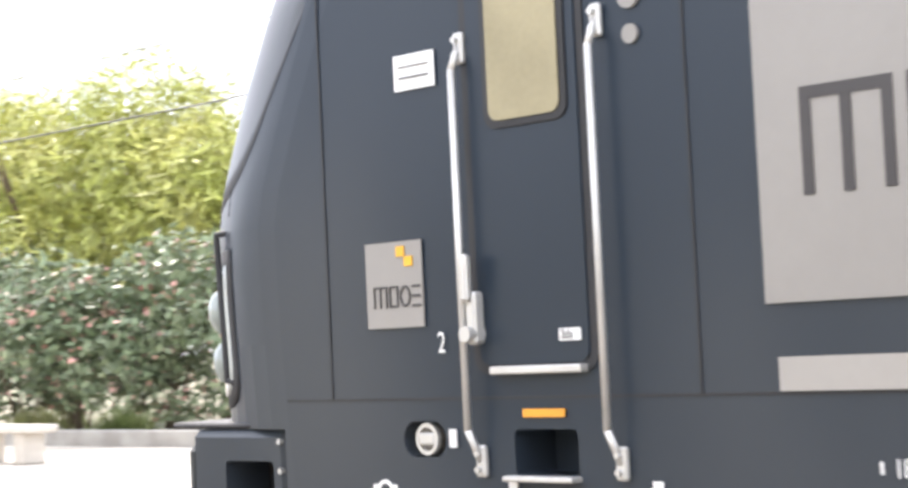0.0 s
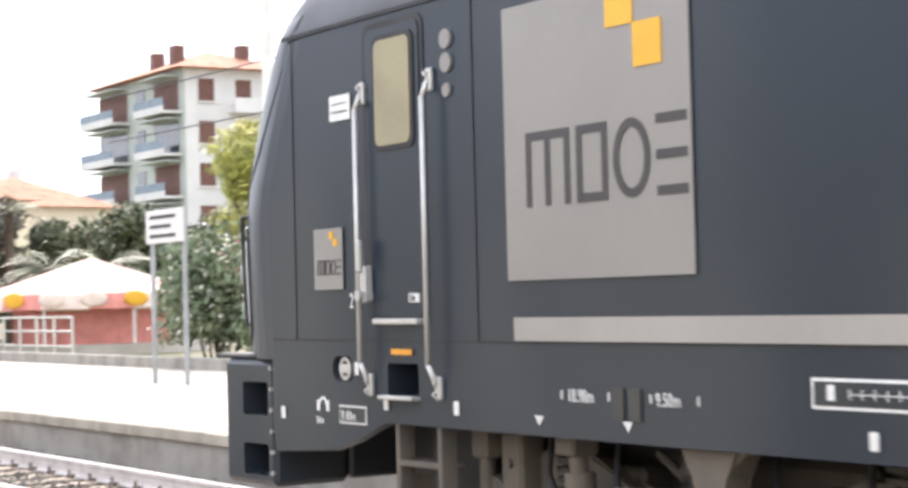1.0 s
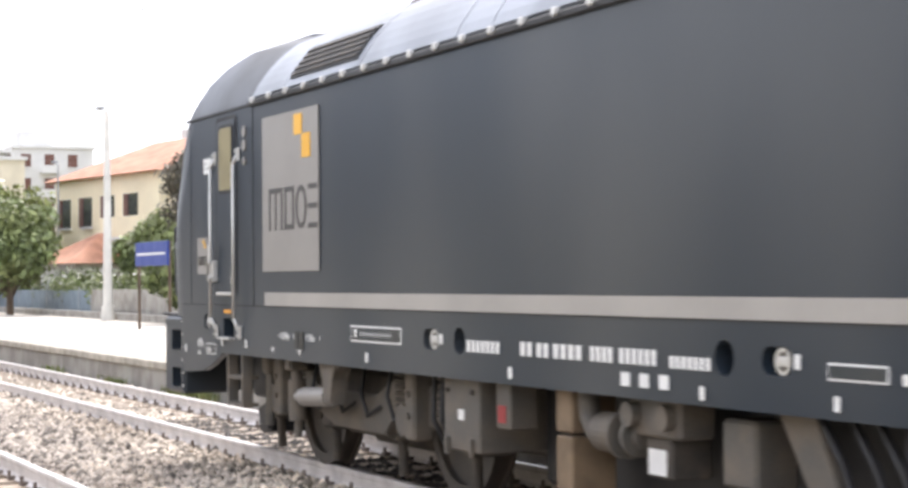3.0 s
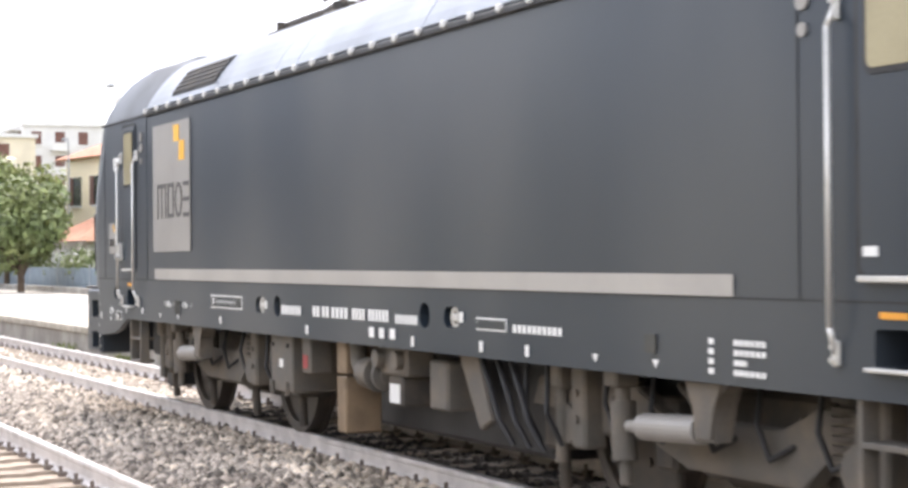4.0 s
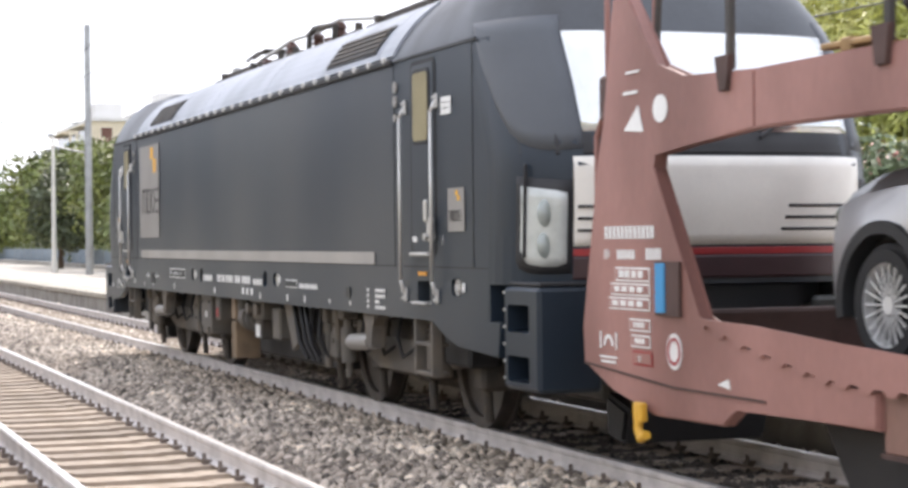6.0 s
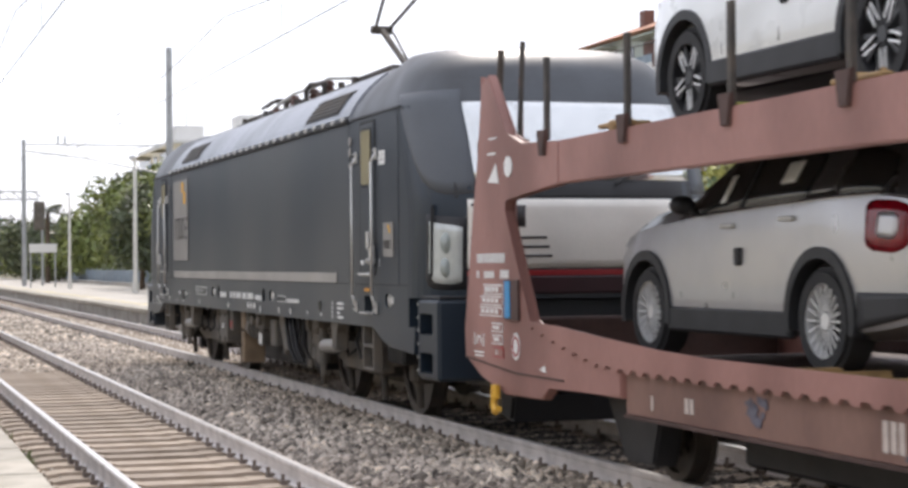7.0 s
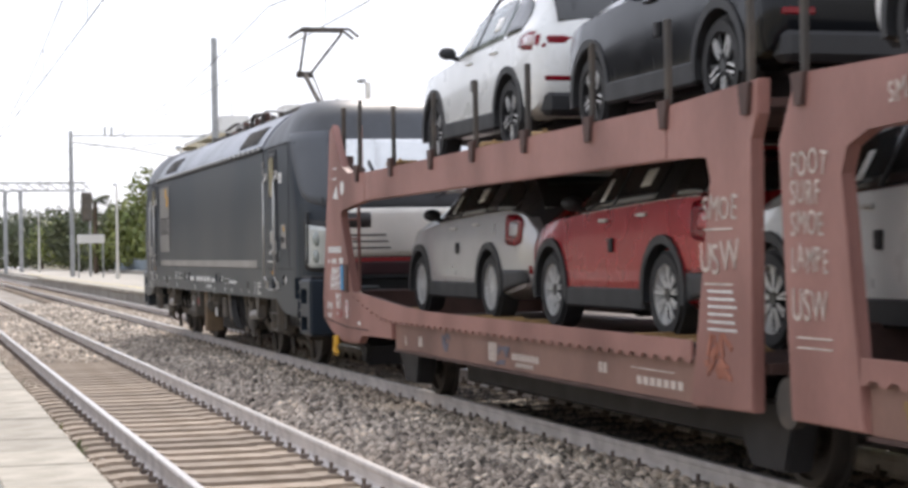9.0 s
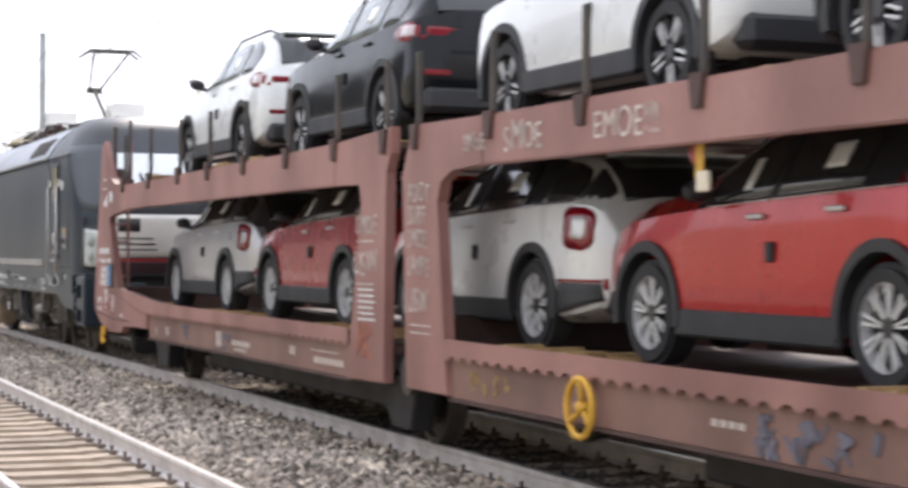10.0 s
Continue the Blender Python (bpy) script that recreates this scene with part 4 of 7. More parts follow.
    for x0, x1, z0, z1, n in ((-1.59, -1.08, 1.205, 1.28, 7), (-0.8, -0.62, 1.205, 1.29, 2), (-0.58, -0.4, 1.205, 1.29, 2), (-0.36, 0.02, 1.205, 1.29, 4), (0.1, 0.38, 1.205, 1.29, 4), (0.44, 0.86, 1.205, 1.29, 6), (0.98, 1.4, 1.2, 1.265, 7),
                              (2.94, 3.63, 1.2, 1.25, 10)):
        bars("lettering_bar", x0, x1, z0, z1, n, WHITE, loco)
    for x in (0.46, 0.665, 0.875):
        flat("white_square", x, x + 0.095, 1.085, 1.16, WHITE, loco)
    for x, z in ((-3.4, 1.07), (-0.97, 1.06), (2.44, 1.06), (1.28, 1.05), (-2.03, 1.24), (2.13, 1.24), (3.12, 1.06), (-8.2, 1.0), (-7.0, 1.09), (-6.3, 1.09)):
        flat("white_tag", x, x + 0.045, z, z + 0.07, WHITE, loco)
    out = flat("inspection_plate", 2.39, 2.84, 1.2, 1.28, WHITE, loco, -1.502, "white outlined plate")
    part("plate_field", boxed(2.4, 2.83, -1.511, -1.507, 1.21, 1.27), LOCO_LOW, out)
    out = flat("brake_box", -7.5, -7.2, 1.0, 1.1, WHITE, loco, -1.502)
    part("plate_field", boxed(-7.49, -7.21, -1.511, -1.507, 1.01, 1.09), LOCO_LOW, out)
    words("brake_box_text", "R 80m", 0.075, -7.47, -1.512, 1.02, WHITE, loco, 0.8)
    words("radius_text", "250m", 0.05, -7.78, -1.505, 0.99, WHITE, loco, 0.8)
    bm = ring(bmesh.new(), -7.7, -1.505, -1.5, 1.09, 0.035, 0.05, 10, 0, 180)
    box(bm, -7.77, -7.74, -1.505, -1.5, 1.06, 1.12), box(bm, -7.66, -7.63, -1.505, -1.5, 1.06, 1.12)
    part("radius_mark", bm, WHITE, loco)
    for j in range(4):
        bars("weight_bar", 5.26, 5.33, 1.07 + 0.05 * j, 1.1 + 0.05 * j, 1, WHITE, loco)
        bars("weight_bar", 5.5, 5.8 if j != 1 else 5.62, 1.07 + 0.05 * j, 1.1 + 0.05 * j, 6, WHITE, loco)
    flat("dark_plate", 4.6, 4.72, 1.15, 1.25, LOCO_LOW, loco)
    flat("dark_plate", -4.98, -4.9, 1.12, 1.26, LOCO_LOW, loco), flat("dark_plate", -4.86, -4.78, 1.12, 1.26, LOCO_LOW, loco)
    for x in (-2.2, 1.97):
        cap = part("filler_cap", rod(bmesh.new(), (x + 0.03, -1.44, 1.27), (x + 0.03, -1.48, 1.27), 0.065, seg=20), UNDER, loco, "round steel filler cap")
        part("cap_rim", ring(bmesh.new(), x + 0.03, -1.49, -1.47, 1.27, 0.05, 0.066, 24), STEEL, cap)
        part("cap_grip", boxed(x - 0.015, x + 0.075, -1.495, -1.48, 1.245, 1.295, 0.008), STEEL, cap)
    # roof: grey side plates, grilles, gutter with clips
    edges = [-6.1, -5.25, -3.5, -1.75, -1.2, 1.5, 3.8, 5.6, 6.05]
    for s in (-1, 1):
        for (a, b), k in zip(zip(edges, edges[1:]), "pgppppgp"):
            roof_panel("roof_plate", a + 0.008, b - 0.008, 3.25, 3.73, ROOF, loco, "pale grey sloping roof plate", s=s)
            if k == "g":
                g = roof_panel("roof_grille", a + 0.1, b - 0.12, 3.31, 3.58, BLACK, loco, "black louvred roof grille", 0.03, s=s)
                for j in range(5):
                    z = 3.33 + j * 0.05
                    roof_panel("louvre", a + 0.12, b - 0.14, z, z + 0.02, DARK_IRON, g, "", 0.04, s=s)
        part("gutter", boxed(-6.12, 6.07, *sorted((s * 1.5, s * 1.535)), 3.18, 3.225, 0.008), BLACK, loco, "black roof gutter")
    clip = None
    for i in range(28):
        if clip is None:
            clip = part("gutter_clip", boxed(-0.03, 0.03, -1.56, -1.52, 3.2, 3.25, 0.008), STEEL, loco)
            ob = clip
        else:
            ob = tagged_part("gutter_clip", clip.data, loco)
        ob.location = (-5.95 + i * 0.44, 0, 0)
    part("roof_walkway", boxed(-6.0, 6.0, -0.85, 0.85, 3.74, 3.8, 0.02), UNDER, loco)
    for e in (-1, 1):
        part("cab_roof_edge", boxed(*sorted((e * 6.12, e * 8.1)), -1.512, -1.5, 3.19, 3.212), BLACK, loco)
    for x, h in ((-1.0, 0.32), (0.2, 0.3), (1.1, 0.34), (0.7, 0.2), (-2.2, 0.22)):
        bm = bmesh.new()
        for i in range(5):
            bmesh.ops.create_cone(bm, cap_ends=True, segments=14, radius1=0.085, radius2=0.05, depth=h / 5, matrix=Matrix.Translation((x, -0.5, 3.82 + i * h / 5)))
        part("insulator", bm, CERAMIC, loco)
    part("roof_busbar", tube(bmesh.new(), [(-2.2, -0.5, 4.06), (-1.0, -0.5, 4.14), (0.2, -0.5, 4.12), (1.1, -0.5, 4.16), (2.4, -0.3, 4.05)], 0.025), STEEL, loco)
    part("roof_pipe", tube(bmesh.new(), [(0.14, -0.6, 3.85), (0.16, -0.6, 4.08), (0.42, -0.6, 4.13), (1.25, -0.6, 4.08), (1.18, -0.6, 3.85)], 0.035), DARK_IRON, loco, "bent dark roof pipe")
    for x in (-4.4, -2.75, -1.3, -0.6, 2.0, 2.7):
        bm = boxed(x - 0.16, x + 0.16, -0.66, -0.46, 3.8, 3.93, 0.02)
        rod(bm, (x, -0.56, 3.93), (x, -0.56, 4.02), 0.045, seg=10)
        part("roof_isolator", bm, DARK_IRON, loco, "small dark roof isolator")
    for x in (6.3, 6.7, -6.5):
        part("aerial", rod(bmesh.new(), (x, -0.5, 3.7), (x, -0.5, 3.92), 0.05, 0.02), DARK_IRON, loco)
    pantograph(loco, 3.3, True)
    pantograph(loco, -3.6, False)
    cab(loco, -1)
    cab(loco, 1)
    for e in (-1, 1):
        bogie(loco, e * 4.75)
    wheels = [wheelset("wheelset", loco, 0.61) for _ in range(4)]
    # equipment between the bogies
    part("underframe", boxed(-7.9, 7.9, -0.88, 0.88, 0.66, 1.04, 0.03), BLACK, loco)
    part("underframe", boxed(-8.4, 8.4, -0.6, 0.6, 0.42, 1.04, 0.03), DARK_IRON, loco)
    part("transformer", boxed(-1.6, 2.4, -0.95, 0.95, 0.32, 1.03, 0.04), BLACK, loco)
    ob = part("equipment_box", boxed(-2.22, -1.64, -1.4, -0.9, 0.53, 1.03, 0.012), UNDER, loco, "grey equipment box with two bolts")
    part("box_label", boxed(-1.97, -1.88, -1.406, -1.4, 0.74, 0.81), WHITE, ob)
    for x in (-2.14, -1.74):
        part("bolt", rod(bmesh.new(), (x, -1.42, 0.93), (x, -1.4, 0.93), 0.018, seg=8), DARK_IRON, ob)
        part("latch", boxed(x - 0.02, x + 0.02, -1.43, -1.4, 0.5, 0.62, 0.005), UNDER, ob)
    ob = part("equipment_box", boxed(-1.39, -1.18, -1.4, -1.2, 0.72, 1.03, 0.012), UNDER, loco, "small grey box with a red label")
    part("red_label", boxed(-1.35, -1.24, -1.406, -1.4, 0.76, 0.87), RED_BAND, ob)
    for z0, z1 in ((0.3, 0.74), (0.76, 1.03)):
        part("tan_panel", boxed(-0.55, -0.34, -1.4, -1.1, z0, z1, 0.012), TAN, loco, "tan painted duct cover")
    bm = tube(bmesh.new(), [(-0.28, -1.32, 1.02), (-0.26, -1.32, 0.86), (-0.18, -1.32, 0.78), (0.0, -1.32, 0.79)], 0.065, 14)
    rod(bm, (-0.08, -1.32, 0.79), (0.16, -1.32, 0.79), 0.115, seg=22), rod(bm, (0.16, -1.32, 0.79), (0.2, -1.32, 0.79), 0.14, seg=22), rod(bm, (0.2, -1.32, 0.79), (0.4, -1.32, 0.79), 0.07, seg=18)
    rod(bm, (0.3, -1.32, 0.79), (0.34, -1.32, 0.79), 0.12, seg=22)
    part("air_duct", bm, UNDER, loco, "grey flanged pipe")
    ob = part("valve_block", boxed(0.3, 0.86, -1.38, -1.15, 0.8, 1.03, 0.02), UNDER, loco, "grey valve block")
    for x in (0.38, 0.76):
        part("valve_cap", rod(bmesh.new(), (x, -1.44, 0.92), (x, -1.38, 0.92), 0.07, seg=16), UNDER, ob)
    ob = part("equipment_box", boxed(0.46, 0.74, -1.36, -1.1, 0.58, 0.8, 0.015), DARK_IRON, loco)
    part("box_label", boxed(0.5, 0.69, -1.366, -1.36, 0.6, 0.74), WHITE, ob, "white data label")
    part("equipment_box", boxed(1.24, 1.56, -1.36, -1.1, 0.6, 0.95, 0.02), UNDER, loco)
    part("slanting_plate", plate(bmesh.new(), [(1.75, 1.02), (2.08, 1.02), (2.3, 0.6), (2.1, 0.52)], -1.36, -1.3, 0.01), UNDER, loco, "slanting grey plate")
    for dx in (0, 0.25, 0.45):
        part("hose", tube(bmesh.new(), [(2.1 + dx, -1.34, 1.0), (2.3 + dx, -1.37, 0.82), (2.4 + dx, -1.36, 0.62), (2.5 + dx, -1.3, 0.45)], 0.022), BLACK, loco)
    for x in (-2.6, -2.45, 2.7, 3.0):
        part("hose", tube(bmesh.new(), [(x, -1.3, 1.0), (x + 0.06, -1.34, 0.7), (x + 0.1, -1.25, 0.5)], 0.018), BLACK, loco)
    return loco, wheels


loco, loco_wheels = locomotive()


# ---- car transporter wagons ----
WY = -1.45
JOINT = 22.2        # the axle under the joint of the two sections


def wagon(label, x0, lead):
    """A two-deck wagon section that begins at x0; lead: the one behind the locomotive, with a sloping end post."""
    w = thing("car_transporter_wagon", label, "railway wagon", "transporter wagons")
    L = 12.95

    def side_plates(s):
        y0, y1 = sorted((s * 1.45, s * 1.36))
        if lead:
            a = [(9.95, 0.85), (9.93, 1.1), (10.2, 2.15), (10.3, 2.4), (10.45, 3.2), (10.62, 3.26), (11.1, 2.72), (11.45, 2.62), (12.3, 2.6), (12.3, 2.27), (11.5, 2.22), (11.04, 2.19), (11.02, 2.1), (11.62, 1.2), (12.2, 1.05), (12.6, 0.99), (13.0, 0.93), (13.35, 0.905),
                 (13.5, 0.905), (13.5, 0.71), (12.05, 0.71), (11.9, 0.595), (11.0, 0.58), (10.4, 0.7)]
        else:
            a = [(23.3, 0.62), (23.18, 2.3), (23.42, 2.7), (24.9, 2.68), (24.9, 2.32), (24.3, 2.32), (24.05, 2.24), (23.97, 2.08), (24.22, 0.62)]
        part("end_post", plate(bmesh.new(), a[::-1], y0, y1, 0.012), WAGON, w, "wide oxide red end post")
        xe = 22.92 if lead else x0 + L
        b = [(xe - 1.15, 0.6), (xe - 0.75, 2.12), (xe - 0.82, 2.28), (xe - 1.5, 2.28), (xe - 1.5, 2.66), (xe, 2.72), (xe - 0.02, 2.5), (xe - 0.14, 2.35), (xe - 0.16, 0.62)]
        part("end_post", plate(bmesh.new(), b[::-1], y0, y1, 0.012), WAGON, w, "wide oxide red end post")
        xb = 12.3 if lead else 24.9
        part("upper_beam", plate(bmesh.new(), [(xb, 2.27 if lead else 2.32), (xe - 1.5, 2.28), (xe - 1.5, 2.66), (xb, 2.6 if lead else 2.68)][::-1], y0, y1, 0.012), WAGON, w, "oxide red upper deck beam")
        # lower sill, and the deck's lip over it with a wavy lower edge
        xs, xl = (13.5, 11.66) if lead else (24.2, 24.2)
        xf = xe - 1.08
        n = int((xf - xl) / 0.0375)
        low, high = [], []
        for i in range(n + 1):
            x = xl + (xf - xl) * i / n
            tooth = 0.03 * (1 if math.sin(2 * math.pi * x / 0.225) > 0 else 0)
            low.append((x, float(np.interp(x, [11.66, 12.2, 12.6, 13.0, 13.5], [1.16, 1.05, 0.985, 0.925, 0.9])) - 0.012 + tooth if lead else 0.89 + tooth))
        high = [(xl, 1.2), (12.3, 1.185), (13.2, 1.13), (14.2, 1.08), (15.0, 1.06), (xf, 1.045)] if lead else [(xl, 1.045), (xf, 1.045)]
        part("scalloped_lip", plate(bmesh.new(), low + high[::-1], *sorted((s * 1.468, s * 1.454))), WAGON, w, "pressed lip of the lower deck with a wavy edge")
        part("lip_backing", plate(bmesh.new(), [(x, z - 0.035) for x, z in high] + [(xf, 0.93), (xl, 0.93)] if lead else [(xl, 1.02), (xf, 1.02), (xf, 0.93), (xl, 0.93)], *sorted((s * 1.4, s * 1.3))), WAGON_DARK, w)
        part("side_sill", boxed(xs, xf, *sorted((s * 1.41, s * 1.34)), 0.6, 0.93, 0.01), WAGON_SILL, w, "dirty oxide red side sill")
        part("sill_flange", boxed(xs, xf, *sorted((s * 1.43, s * 1.3)), 0.58, 0.605), WAGON_DARK, w)
        # posts of the upper deck
        xp = [11.98, 13.6, 15.25, 16.72, 18.28, 19.87, 21.4, 22.75] if lead else [23.5, 25.03, 26.57, 28.11, 29.72, 31.3, 32.9, 34.5]
        for x in xp:
            bm = boxed(x - 0.03, x + 0.03, *sorted((s * 1.44, s * 1.40)), 2.62, 3.27, 0.006)
            p = part("deck_post", bm, DARK_IRON, w, "dark folding post")
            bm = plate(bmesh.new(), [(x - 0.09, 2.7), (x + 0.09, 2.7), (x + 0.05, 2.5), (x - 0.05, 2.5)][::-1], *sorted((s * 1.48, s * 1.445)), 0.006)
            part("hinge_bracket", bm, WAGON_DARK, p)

    side_plates(-1)
    side_plates(1)
    xa, xe = (10.4, 22.9) if lead else (23.3, x0 + L)
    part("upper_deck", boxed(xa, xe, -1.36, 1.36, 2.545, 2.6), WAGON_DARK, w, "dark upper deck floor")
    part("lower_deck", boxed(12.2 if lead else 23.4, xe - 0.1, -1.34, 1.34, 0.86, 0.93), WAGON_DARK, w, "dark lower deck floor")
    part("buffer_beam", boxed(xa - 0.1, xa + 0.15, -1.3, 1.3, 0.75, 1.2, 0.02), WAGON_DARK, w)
    for x in np.arange(xa + 1.2, xe - 0.5, 1.55):
        part("cross_member", boxed(x - 0.05, x + 0.05, -1.36, 1.36, 2.52, 2.545), WAGON_DARK, w)
    sets = []
    for x in ((12.97, JOINT) if lead else (x0 + L,)):
        sets.append((x, wheelset("wheelset", w, 0.37)))
        for s in (-1, 1):
            part("axle_guard", plate(bmesh.new(), [(x - 0.55, 0.66), (x + 0.5, 0.66), (x + 0.32, 0.2), (x - 0.2, 0.2)][::-1], *sorted((s * 1.12, s * 0.92)), 0.02), BLACK, w)
    part("underframe", boxed(xa + 1.5, xe - 1.0, -0.5, 0.5, 0.45, 0.86, 0.02), DARK_IRON, w)
    # added block that shuts out light, so the space underneath goes dark
    part("under_deck_block", boxed(xa + 3.6, xe - 1.6, -0.75, 1.2, 0.26, 0.8, 0.03), BLACK, w, "black block added to keep light out below the deck")
    return w, sets


wagon_front, sets_front = wagon("oxide red two-deck car transporter wagon with scrawled end posts", 9.95, True)
wagon_back, sets_back = wagon("oxide red car transporter wagon with a yellow hand wheel", 23.25, False)


# ---- cars on the wagons ----
# along the car: x, underside, shoulder, top, half widths at the flank, the shoulder and the top
CROSSOVER = [(-0.84, 0.4, 0.66, 0.74, 0.54, 0.5, 0.44), (-0.78, 0.3, 0.79, 0.9, 0.72, 0.68, 0.6), (-0.6, 0.23, 0.88, 1.01, 0.84, 0.79, 0.71),
             (-0.3, 0.22, 0.94, 1.08, 0.89, 0.84, 0.73), (0.1, 0.22, 0.975, 1.13, 0.9, 0.865, 0.74), (0.4, 0.22, 0.99, 1.17, 0.9, 0.875, 0.74),
             (0.6, 0.22, 1.0, 1.25, 0.9, 0.88, 0.7), (0.85, 0.22, 1.01, 1.37, 0.9, 0.88, 0.66), (1.1, 0.22, 1.02, 1.475, 0.9, 0.88, 0.63), (1.35, 0.22, 1.03, 1.515, 0.9, 0.88, 0.62),
             (1.75, 0.22, 1.045, 1.53, 0.9, 0.88, 0.62), (2.2, 0.22, 1.06, 1.525, 0.9, 0.88, 0.62), (2.6, 0.22, 1.075, 1.505, 0.9, 0.88, 0.61),
             (3, 0.22, 1.085, 1.47, 0.9, 0.87, 0.6), (3.36, 0.25, 1.085, 1.41, 0.895, 0.86, 0.6), (3.62, 0.29, 1.06, 1.26, 0.885, 0.85, 0.62),
             (3.75, 0.32, 1.01, 1.11, 0.86, 0.82, 0.64), (3.83, 0.4, 0.87, 0.95, 0.8, 0.76, 0.6)]
SUV = [(-0.88, .46, .78, .84, .60, .57, .52), (-0.82, .36, .90, .98, .76, .73, .66), (-0.62, .27, .97, 1.06, .86, .82, .74), (-0.3, .26, 1.0, 1.12, .90, .86, .77),
       (0.1, .26, 1.02, 1.15, .91, .875, .78), (0.5, .26, 1.04, 1.17, .91, .885, .78), (0.8, .26, 1.05, 1.33, .91, .89, .72), (1.1, .26, 1.06, 1.51, .91, .89, .67), (1.4, .26, 1.07, 1.57, .91, .89, .645),
       (1.8, .26, 1.08, 1.61, .91, .89, .64), (2.3, .26, 1.095, 1.615, .91, .89, .635), (2.75, .26, 1.11, 1.60, .91, .885, .625), (3.05, .27, 1.12, 1.56, .905, .875, .61), (3.25, .3, 1.13, 1.48, .895, .86, .6),
       (3.38, .34, 1.12, 1.3, .88, .84, .61), (3.46, .4, 1.06, 1.16, .85, .8, .62), (3.52, .48, .92, 1.0, .78, .74, .58)]


def car_section(shape, x):
    cols = list(zip(*shape))
    return [float(np.interp(x, cols[0], c)) for c in cols[1:]]


def car_y(shape, x, z):
    zb, zs, zt, w, ws, wt = car_section(shape, x)
    if z < zs:
        return w + (ws - w) * max(0, (z - (zb + zs) / 2) / (zs - (zb + zs) / 2))
    return ws - 0.02 + (wt - ws + 0.02) * (z - zs) / (zt - 0.06 - zs)


def car_body(shape):
    bm = bmesh.new()
    xs = sorted({round(q[0], 3) for q in shape} | {round(float(v), 3) for v in np.linspace(-0.8, shape[-1][0] - 0.02, 40)})
    loops = []
    for x in xs:
        zb, zs, zt, w, ws, wt = car_section(shape, x)
        zm = (zb + zs) / 2
        half = [(0, zb), (w * 0.82, zb), (w * 0.97, zb + 0.05), (w, zb + 0.16), (w + 0.004, zm), (w - 0.006, zm + (zs - zm) * 0.55), (ws + 0.006, zs - 0.035), (ws, zs), (ws - 0.02, zs + 0.015),
                (ws - 0.02 + (wt - ws + 0.02) * 0.5, zs + (zt - 0.06 - zs) * 0.5), (wt, zt - 0.06), (wt - 0.05, zt - 0.02), (wt * 0.6, zt + 0.004), (0, zt + 0.014)]
        pts = half + [(-y, z) for y, z in half[-2:0:-1]]
        loops.append([bm.verts.new((x, y, z)) for y, z in pts])
    k = len(loops[0])
    for a, b in zip(loops, loops[1:]):
        for i in range(k):
            bm.faces.new((a[i], b[i], b[(i + 1) % k], a[(i + 1) % k]))
    bm.faces.new(loops[0]), bm.faces.new(loops[-1][::-1])
    return bm


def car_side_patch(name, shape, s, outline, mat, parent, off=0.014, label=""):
    """A pane that lies on the car's flank; outline is x, z low, z high along the car."""
    bm = bmesh.new()
    cols = []
    for x, z0, z1 in outline:
        cols.append([[bm.verts.new((x, s * (car_y(shape, x, z0 + (z1 - z0) * j / 4) + o), z0 + (z1 - z0) * j / 4)) for j in range(5)] for o in (off, -0.02)])
    for a, b in zip(cols, cols[1:]):
        for lay in (0, 1):
            for j in range(4):
                bm.faces.new((a[lay][j], b[lay][j], b[lay][j + 1], a[lay][j + 1]))
        for j in (0, 4):
            bm.faces.new((a[0][j], b[0][j], b[1][j], a[1][j]))
    for c in (cols[0], cols[-1]):
        for j in range(4):
            bm.faces.new((c[0][j], c[0][j + 1], c[1][j + 1], c[1][j]))
    return part(name, bm, mat, parent, label, smooth=True)


def car_top_patch(name, shape, x0, x1, inset, mat, parent, off=0.006, label=""):
    """A windscreen or rear window between x0 and x1."""
    bm = bmesh.new()
    rows = []
    for o in (off, -0.02):
        grid = []
        for i in range(9):
            x = x0 + (x1 - x0) * i / 8
            zt, wt = car_section(shape, x)[2], car_section(shape, x)[5]
            grid.append([bm.verts.new((x, (wt - inset) * f, zt + 0.014 - 0.02 * abs(f) ** 2 + o)) for f in np.linspace(-1, 1, 9)])
        rows.append(grid)
    for g in rows:
        for i in range(8):
            for j in range(8):
                bm.faces.new((g[i][j], g[i + 1][j], g[i + 1][j + 1], g[i][j + 1]))
    edge = [(0, i) for i in range(8)] + [(j, 8) for j in range(8)] + [(8, i) for i in range(8, 0, -1)] + [(j, 0) for j in range(8, 0, -1)]
    for (a, b), (c, d) in zip(edge, edge[1:] + edge[:1]):
        bm.faces.new((rows[0][a][b], rows[0][c][d], rows[1][c][d], rows[1][a][b]))
    return part(name, bm, mat, parent, label, smooth=True)


